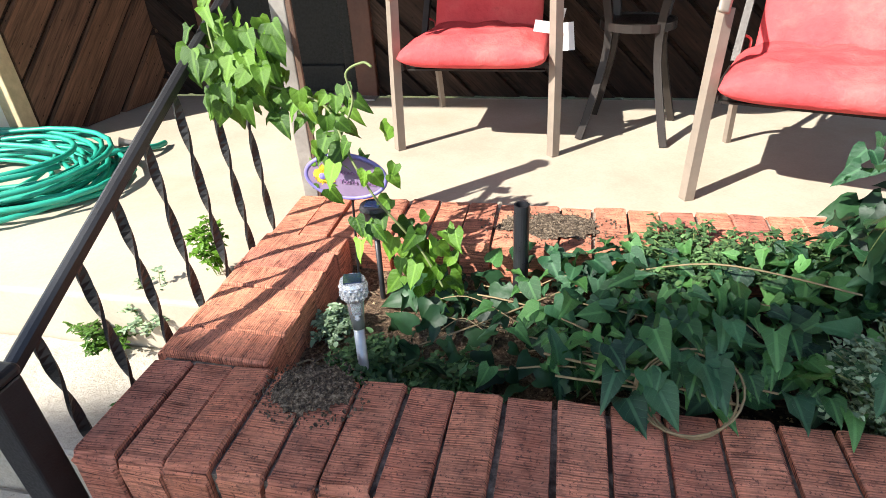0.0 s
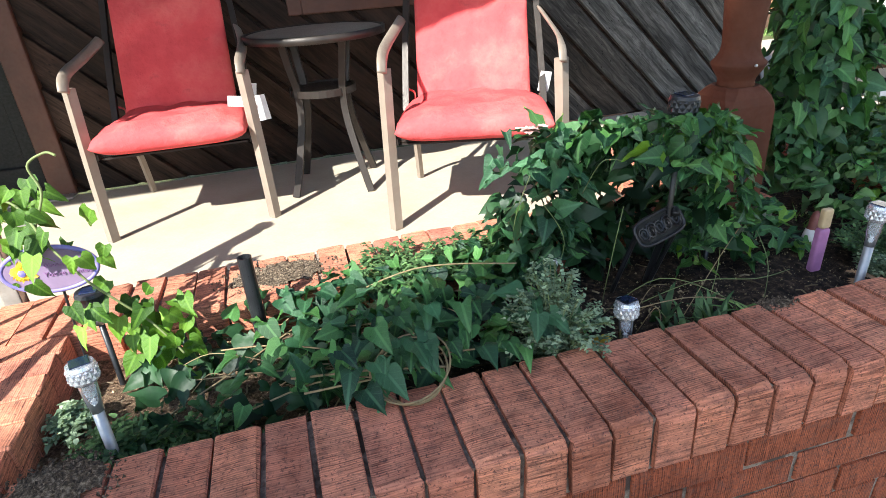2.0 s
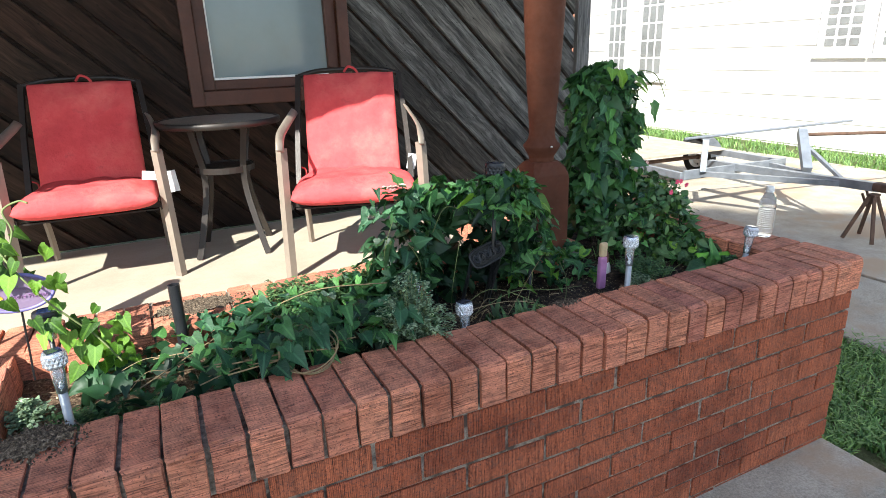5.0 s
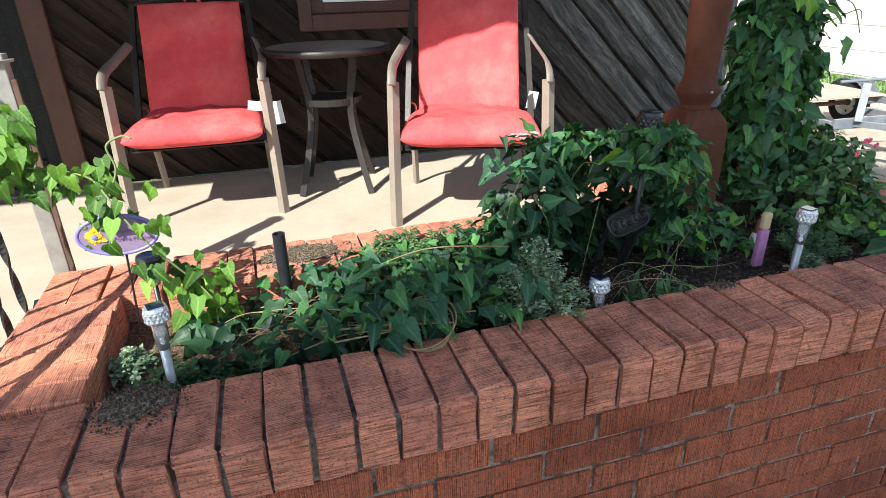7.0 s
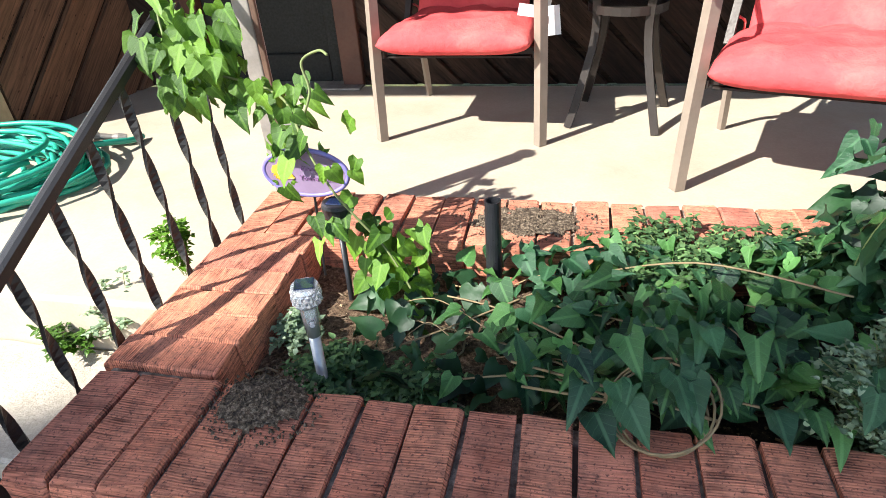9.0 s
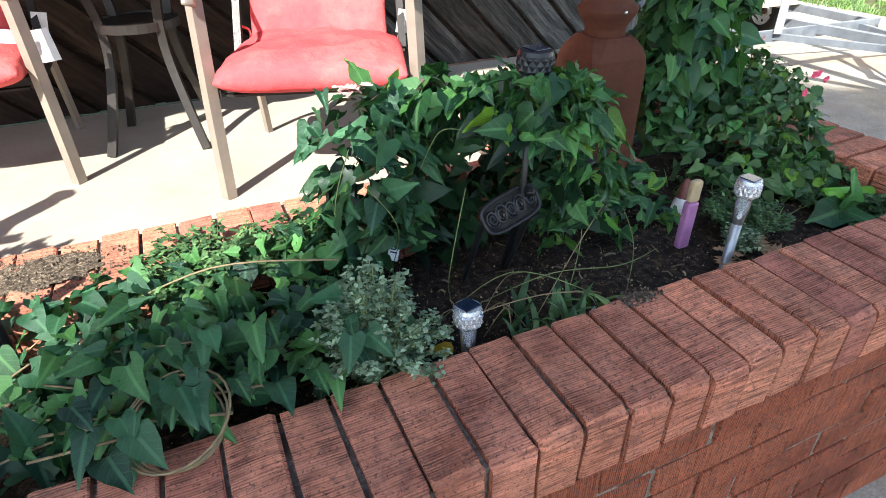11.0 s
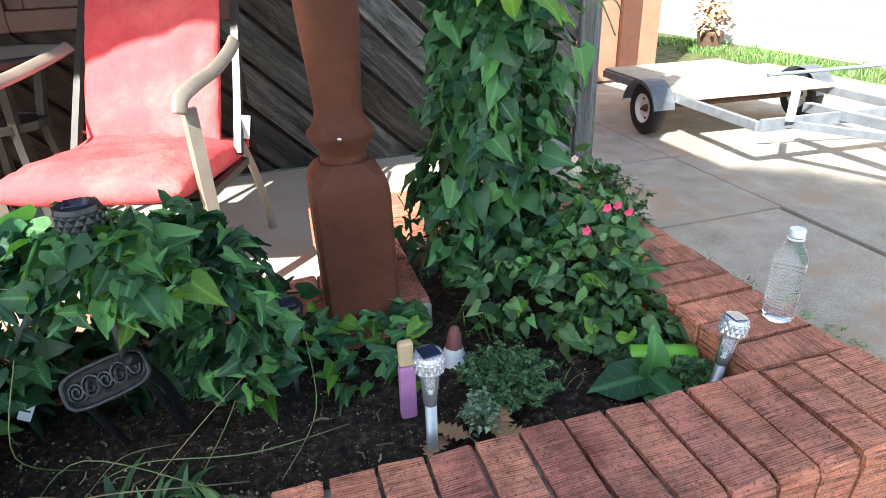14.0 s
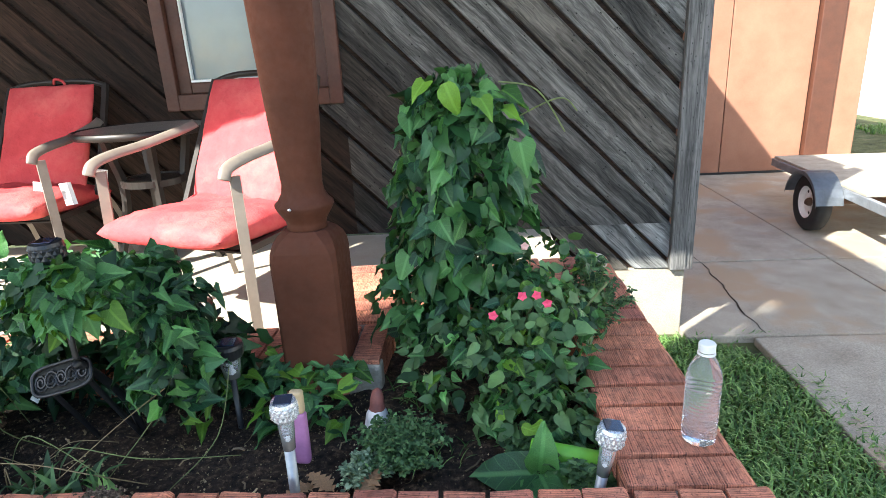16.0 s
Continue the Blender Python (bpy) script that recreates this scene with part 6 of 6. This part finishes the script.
for i in range(7500):
    x = rg.uniform(LEFT_IN, RIGHT_IN)
    y = rg.uniform(FRONT_IN, 1.08 if x < RET1 else 1.55)
    h = 0.664 + 0.022 * noise.noise((x * 4, y * 4, 0)) + 0.012 * noise.noise((x * 15, y * 15, 3))
    s = rg.uniform(0.0008, 0.0018) if rg.random() < 0.85 else rg.uniform(0.002, 0.004)
    a = rg.uniform(0, 6.28)
    vs = [bm.verts.new((x + s * math.cos(a + k * 2.09), y + s * math.sin(a + k * 2.09), h)) for k in range(3)] + [bm.verts.new((x, y, h + s * 1.3))]
    for f in ((0, 1, 3), (1, 2, 3), (2, 0, 3)):
        bm.faces.new([vs[k] for k in f])
rb = random.Random(12)
for i in range(150):
    x = rb.uniform(LEFT_IN + 0.02, RIGHT_IN - 0.02)
    y = rb.uniform(FRONT_IN + 0.01, 1.06 if x < RET1 else 1.5)
    h = 0.669 + 0.022 * noise.noise((x * 4, y * 4, 0)) + 0.012 * noise.noise((x * 15, y * 15, 3))
    a, L = rb.uniform(0, 6.28), rb.uniform(0.012, 0.05)
    tube([(x, y, h), (x + L * 0.5 * math.cos(a), y + L * 0.5 * math.sin(a), h + rb.uniform(0, 0.006)), (x + L * math.cos(a + 0.3), y + L * math.sin(a + 0.3), h + 0.001)], rb.uniform(0.0008, 0.003), 4, bm, 0.6)
GRIT = mat_leaf("pale_grit", (0.085, 0.055, 0.033), (0.42, 0.33, 0.225), 0.9, 0.0, True)
part("soil_grit", bm, GRIT, None, "pale grit and bark crumbs on the soil", kind="stuff", category="grit")


def dirt_pile(name, cx, cy, rx, ry, hgt, n, label, seed):
    r = random.Random(seed)
    bm = bmesh.new()
    m = 26
    ring = {}
    for i in range(m + 1):
        for j in range(m + 1):
            u, v_ = i / m * 2 - 1, j / m * 2 - 1
            q = math.hypot(u, v_)
            z = hgt * max(0, 1 - q * q) + 0.005 * noise.noise((u * 6 + seed, v_ * 6, 1)) * (q < 1) - 0.004 * (q > 0.92)
            ring[i, j] = bm.verts.new((cx + rx * u, cy + ry * v_, TOP - 0.001 + z))
    for i in range(m):
        for j in range(m):
            u, v_ = (i + 0.5) / m * 2 - 1, (j + 0.5) / m * 2 - 1
            if math.hypot(u, v_) < 0.86 + 0.2 * noise.noise((u * 3, v_ * 3, seed)):
                bm.faces.new((ring[i, j], ring[i + 1, j], ring[i + 1, j + 1], ring[i, j + 1]))
    for i in range(n):
        a, q = r.uniform(0, 6.28), r.random() ** 0.6 * 1.25
        x, y = cx + rx * q * math.cos(a), cy + ry * q * math.sin(a)
        z = TOP + hgt * max(0, 1 - q * q)
        s = r.uniform(0.0012, 0.004)
        vs = [bm.verts.new((x + s * math.cos(k * 2.09 + a), y + s * math.sin(k * 2.09 + a), z - 0.001)) for k in range(3)] + [bm.verts.new((x, y, z + s * 1.2))]
        for f in ((0, 1, 3), (1, 2, 3), (2, 0, 3)):
            bm.faces.new([vs[k] for k in f])
    part(name, bm, GRAVEL, None, label, kind="stuff", category="dirt")


dirt_pile("dirt_pile", -0.345, 0.605, 0.078, 0.062, 0.016, 420, "small heap of gritty dark dirt on the coping", 3)
dirt_pile("spilled_soil", 0.0, 1.18, 0.13, 0.07, 0.006, 320, "gritty soil spilled over the brick edging", 4)
dirt_pile("spilled_soil", 0.97, 0.63, 0.045, 0.02, 0.002, 110, "gritty soil spilled over the coping", 5)


# ---- water bottle ----
def water_bottle():
    w = thing("water_bottle", pose(2.016, 0.760, TOP + 0.002), "clear ribbed plastic bottle of water on the coping", "bottle")
    prof = [(0.0, 0.002), (0.024, 0.0), (0.030, 0.006), (0.0315, 0.02)]
    for k in range(12):
        z = 0.026 + 0.0079 * k
        prof += [(0.0317, z), (0.0312, z + 0.0018), (0.0283, z + 0.0040), (0.0310, z + 0.0062)]
    prof += [(0.0315, 0.122), (0.0315, 0.136), (0.029, 0.152), (0.021, 0.172), (0.0135, 0.184), (0.0128, 0.196)]
    part("body", lathe(prof, 32), WATER, w, "clear ribbed plastic full of water", smooth=True)
    part("cap", lathe([(0.0, 0.193), (0.0145, 0.193), (0.015, 0.196), (0.015, 0.207), (0.0135, 0.2095), (0.0, 0.2095)], 24), WHITE, w, "white screw cap")
    w.scale = (0.95, 0.95, 0.93)
    part("neck_ring", lathe([(0.0135, 0.186), (0.016, 0.187), (0.016, 0.190), (0.0135, 0.191)], 24), WHITE, w)


water_bottle()
st = bmesh.new()
bmesh.ops.create_icosphere(st, subdivisions=3, radius=1.0)
for vv in st.verts:
    vv.co *= 1 + 0.12 * noise.noise(vv.co * 1.7)
o = part("round_stone", st, CONCRETE_OLD, None, "rounded pale stone at the end of the side wall", smooth=True, category="stone")
o.matrix_basis = pose(1.995, 1.655, TOP + 0.022) @ Matrix.Diagonal((0.052, 0.042, 0.03, 1))


# ---- garden hose ----
def hose():
    h = thing("garden_hose", pose(-1.98, 1.55, FLOOR), "coiled green garden hose heaped on the porch", "hose")
    r = random.Random(4)
    pts = []
    n = 22
    for k in range(n * 22):
        a = 2 * math.pi * k / 22
        t = k / (n * 22)
        rx = 0.38 + 0.09 * math.sin(2.1 * t * n) + 0.05 * noise.noise((k * 0.05, 1, 0))
        ry = 0.27 + 0.06 * math.cos(1.7 * t * n) + 0.05 * noise.noise((k * 0.05, 5, 0))
        cx, cy = 0.07 * math.sin(t * 17), 0.05 * math.cos(t * 13)
        pts.append((cx + rx * math.cos(a), cy + ry * math.sin(a), 0.013 + 0.11 * t * (0.7 + 0.3 * math.sin(a * 0.5 + t * 9)) + 0.012 * noise.noise((k * 0.2, 9, 0))))
    part("coil", tube(pts, 0.0095, 8), HOSE, h, smooth=True)
    part("end_run", tube(arc([(0.30, 0.12, 0.05), (0.38, 0.22, 0.06), (0.43, 0.34, 0.03), (0.42, 0.42, 0.015)], 8), 0.0115, 8), HOSE, h, smooth=True)
    part("nozzle", lathe([(0.0, 0.0), (0.016, 0.0), (0.018, 0.03), (0.012, 0.05), (0.013, 0.09), (0.020, 0.11), (0.0, 0.11)], 16, m=pose(0.40, 0.36, 0.03, 75, 0, -60)), GREY_METAL, h, "grey metal nozzle")


hose()
bk = thing("grey_bucket", pose(-2.28, 1.72, FLOOR), "grey utility bin by the projecting wall", "bin")
part("bin_body", box(-0.05, 0.05, -0.07, 0.07, 0.0, 0.24, 0.01), GREY_METAL, bk)
part("bin_handle", tube([(-0.30, -0.25, 0.08), (0.02, 0.0, 0.27)], 0.008, 6), GREY_METAL, bk)


# ---- trailer on the drive ----
def trailer():
    t = thing("utility_trailer", pose(4.70, 1.69, 0.03, 0, 0, -4), "small galvanised utility trailer with a plywood deck", "trailer")
    D0, D1, HW, Z = 1.36, 3.56, 0.63, 0.36
    part("deck", box(-HW, HW, D0 + 0.7, D1, Z, Z + 0.02, 0.003), PLY, t, "weathered plywood deck")
    for s in (-1, 1):
        part("side_rail", box(s * HW - 0.02, s * HW + 0.02, D0, D1, Z - 0.065, Z - 0.001, 0.004), GALV, t)
        part("tongue_arm", bar_square([(s * 0.45, D0 + 0.03, Z - 0.03), (s * 0.02, 0.35, Z + 0.02)], 0.022), GALV, t)
        w = part("wheel", lathe([(0.12, -0.05), (0.165, -0.055), (0.195, -0.052), (0.213, -0.036), (0.215, 0.0), (0.213, 0.036), (0.195, 0.052), (0.165, 0.055), (0.12, 0.05)], 36), RUBBER, t, "black tyre", smooth=True)
        w.matrix_basis = pose(s * 0.745, 2.53, 0.215, 0, 90, 0)
        rim = part("rim", lathe([(0.0, -0.01), (0.05, -0.01), (0.055, 0.0), (0.075, -0.012), (0.10, -0.012), (0.122, -0.045), (0.124, 0.045), (0.10, 0.012), (0.0, 0.012)], 30), WHITE, w, "white steel rim")
        for k in range(5):
            a = k * 1.2566
            part("slot", lathe([(0.0, -0.0135), (0.012, -0.0135), (0.012, -0.009), (0.0, -0.009)], 10, m=pose(0.085 * math.cos(a), 0.085 * math.sin(a), 0)), RUBBER, w)
        part("hub", lathe([(0.0, -0.045), (0.02, -0.045), (0.03, -0.03), (0.032, -0.008), (0.0, -0.008)], 16), RUST, w, "rusty hub cap")
        fn = bmesh.new()
        seg = 12
        vs = []
        for i in range(seg + 1):
            a = math.pi * (0.06 + 0.88 * i / seg)
            vs.append([fn.verts.new((s * x, 2.53 - 0.265 * math.cos(a), 0.20 + 0.265 * math.sin(a) * 0.95)) for x in (0.655, 0.84)])
        for i in range(seg):
            fn.faces.new((vs[i][0], vs[i + 1][0], vs[i + 1][1], vs[i][1]))
            lip = [fn.verts.new(vs[k][1].co + Vector((0, 0, -0.03))) for k in (i, i + 1)]
            fn.faces.new((vs[i][1], vs[i + 1][1], lip[1], lip[0]))
        bmesh.ops.solidify(fn, geom=fn.faces[:], thickness=0.004)
        part("fender", fn, GALV, t, "grey galvanised mudguard")
    part("front_rail", box(-HW, HW, D0 - 0.03, D0 - 0.001, Z - 0.065, Z + 0.018, 0.004), GALV, t)
    part("axle", tube([(-0.73, 2.53, 0.215), (0.73, 2.53, 0.215)], 0.022, 10), RUST, t)
    part("tongue", bar_square([(0, D0 + 0.3, Z - 0.02), (0, 0.05, Z + 0.04)], 0.032), GALV, t)
    part("coupler", box(-0.04, 0.04, -0.12, 0.10, Z + 0.01, Z + 0.075, 0.015), RUST, t, "rusty hitch coupler")
    part("winch_post", bar_square([(-0.45, 1.30, Z), (-0.42, 1.33, Z + 0.28)], 0.026), GALV, t)
    part("winch_post", bar_square([(0.10, 0.72, Z + 0.05), (0.34, 1.0, Z + 0.33)], 0.035), GALV, t)
    part("crossbar", tube([(-0.60, 1.40, Z + 0.29), (1.05, 1.05, Z + 0.37)], 0.012, 8), GALV, t)
    part("long_bar", tube([(0.32, 1.0, Z + 0.30), (1.9, 0.9, Z + 0.22)], 0.016, 8), RUST, t)
    part("brace", bar_square([(0.34, 1.0, Z + 0.25), (0.03, 0.35, Z + 0.03)], 0.014), GALV, t)
    part("chain", tube(arc([(0.03, 0.18, Z + 0.02), (0.07, 0.16, Z - 0.10), (0.02, 0.14, Z - 0.12), (-0.03, 0.16, Z - 0.02)], 5), 0.009, 6), RUST, t)
    j = thing("jack_stand", pose(4.68, 1.77, 0.03), "rusty steel tripod jack stand under the hitch", "jack stand")
    for k in range(4):
        a = radians(45 + 90 * k)
        part("leg", bar_square([(0.02 * math.cos(a), 0.02 * math.sin(a), 0.345), (0.15 * math.cos(a), 0.15 * math.sin(a), 0.004)], 0.011), RUST, j)
    part("saddle", box(-0.04, 0.04, -0.03, 0.03, 0.335, 0.352, 0.004), RUST, j)


trailer()
dp = thing("dried_plant", pose(7.87, 8.16, 0.0), "dried brown plant in a pot by the white house", "plant")
part("pot", lathe([(0.0, 0.0), (0.16, 0.0), (0.2, 0.26), (0.0, 0.26)], 18), RUST, dp)
bm = bmesh.new()
for i in range(260):
    a, q, z = rv.uniform(0, 6.28), rv.uniform(0.05, 0.26), rv.uniform(0.25, 0.95)
    leaf_mesh("oval", None, i % 5, bm, leaf_pose((q * math.cos(a), q * math.sin(a), z), (math.cos(a), math.sin(a), rv.uniform(-0.4, 0.6)), (0, 0, 1), 0.10))
part("foliage", bm, DEAD_LEAF, dp, kind="stuff")


# ---- grass strips ----
def turf(name, region, n, h, label, seed, mat=LEAF_GRASS):
    r = random.Random(seed)
    bm = bmesh.new()
    x0, x1, y0, y1 = region
    c = 0
    while c < n:
        x, y = r.uniform(x0, x1), r.uniform(y0, y1)
        if noise.noise((x * 2.5 + seed, y * 2.5, 1)) < -0.28 + 0.5 * max(0, (x - x1 + 0.25) / 0.25):
            c += 0.25
            continue
        c += 1
        a = r.uniform(0, 6.28)
        hh = h * r.uniform(0.4, 1.15)
        w = 0.0042 * r.uniform(0.6, 1.5)
        d = Vector((math.cos(a), math.sin(a), 0))
        s = Vector((-d.y, d.x, 0)) * w
        b = Vector((x, y, -0.012))
        m_ = b + d * hh * 0.35 + Vector((0, 0, hh * 0.7))
        e = b + d * hh * 0.95 + Vector((0, 0, hh * 0.9))
        v1, v2, v3, v4, v5 = [bm.verts.new(q) for q in (b - s, b + s, m_ + s * 0.8, m_ - s * 0.8, e)]
        bm.faces.new((v1, v2, v3, v4))
        bm.faces.new((v4, v3, v5))
    part(name, bm, mat, None, label, kind="stuff", category="grass")


turf("grass_strip", (2.082, 3.16, 0.44, 2.60), 16500, 0.052, "patchy green grass strip beside the planter", 1)
turf("grass_strip", (2.055, 3.10, 0.06, 0.46), 3600, 0.052, "grass at the foot of the planter corner", 2)
turf("grass_strip", (1.15, 1.75, 0.415, 0.449), 160, 0.04, "grass tufts in the crack along the planter foot", 3)
turf("far_lawn", (7.4, 8.5, -1.0, 9.5), 9000, 0.10, "sunlit lawn before the white house", 4)

# ---- planter bricks ----
W = walls["planter_wall_front"]
n = round((RIGHT - LEFT) / PITCH)
for i in range(n):
    lay(COPING[i * 3 % 5], W, LEFT + PITCH * (i + 0.5), FRONT - 0.008 + 0.106, TOP - 0.058)
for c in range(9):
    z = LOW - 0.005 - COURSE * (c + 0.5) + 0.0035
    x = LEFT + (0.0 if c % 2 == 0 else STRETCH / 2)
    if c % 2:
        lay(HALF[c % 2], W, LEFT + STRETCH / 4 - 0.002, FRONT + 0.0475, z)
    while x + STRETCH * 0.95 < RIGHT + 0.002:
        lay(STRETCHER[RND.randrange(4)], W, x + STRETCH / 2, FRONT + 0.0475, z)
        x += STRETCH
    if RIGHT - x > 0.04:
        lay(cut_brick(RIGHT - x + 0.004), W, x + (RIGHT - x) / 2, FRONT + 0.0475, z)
W = walls["planter_wall_left"]
for i in range(6):
    lay(COPING[i % 5], W, LEFT + 0.100, FRONT_IN + 0.010 + PITCH * (i + 0.5) * 0.945, TOP - 0.056, -90, 0.003)
for c in range(6):
    for i in range(2):
        lay(STRETCHER[RND.randrange(4)], W, LEFT + 0.0475, FRONT_IN + STRETCH * (i + 0.5 + 0.25 * (c % 2)) - 0.06, LOW - COURSE * (c + 0.5), -90)
W = walls["planter_wall_back"]
n = round((RET1 - LEFT) / PITCH)
for i in range(n):
    lay(COPING[i * 2 % 5], W, LEFT + (RET1 - LEFT) * (i + 0.5) / n, BACK - 0.101, TOP - 0.060, 180, 0.0035)
for i in range(7):
    lay(STRETCHER[i % 4], W, LEFT_IN + STRETCH * (i + 0.5), BACK_IN + 0.0485, LOW + 0.022)
W = walls["planter_wall_return"]
for i in range(6):
    lay(COPING[i * 2 % 5], W, (RET0 + RET1) / 2, BACK + 0.01 + PITCH * (i + 0.5), TOP - 0.058, 90, 0.003)
for i in range(2):
    lay(STRETCHER[i % 4], W, RET1 - 0.0475, BACK + STRETCH * (i + 0.5), LOW + 0.022, 90)
W = walls["planter_wall_far"]
n = round((RIGHT - RET1) / PITCH)
for i in range(n):
    lay(COPING[i * 2 % 5], W, RET1 + (RIGHT - RET1) * (i + 0.5) / n, BACK2 - 0.102, TOP - 0.058, 180, 0.003)
W = walls["planter_wall_right"]
n = int((BACK2_IN - FRONT_IN) / PITCH)
for i in range(n):
    lay(COPING[i * 3 % 5], W, RIGHT - 0.099, FRONT_IN + 0.001 + (BACK2_IN - FRONT_IN - 0.001) * (i + 0.5) / n, TOP - 0.058, 90, 0.002)
for c in range(9):
    y = FRONT + 0.10 + (0 if c % 2 else STRETCH / 2)
    while y + STRETCH < BACK2 + 0.05:
        lay(STRETCHER[RND.randrange(4)], W, RIGHT - 0.0475, y + STRETCH / 2, LOW - 0.005 - COURSE * (c + 0.5) + 0.0035, 90)
        y += STRETCH
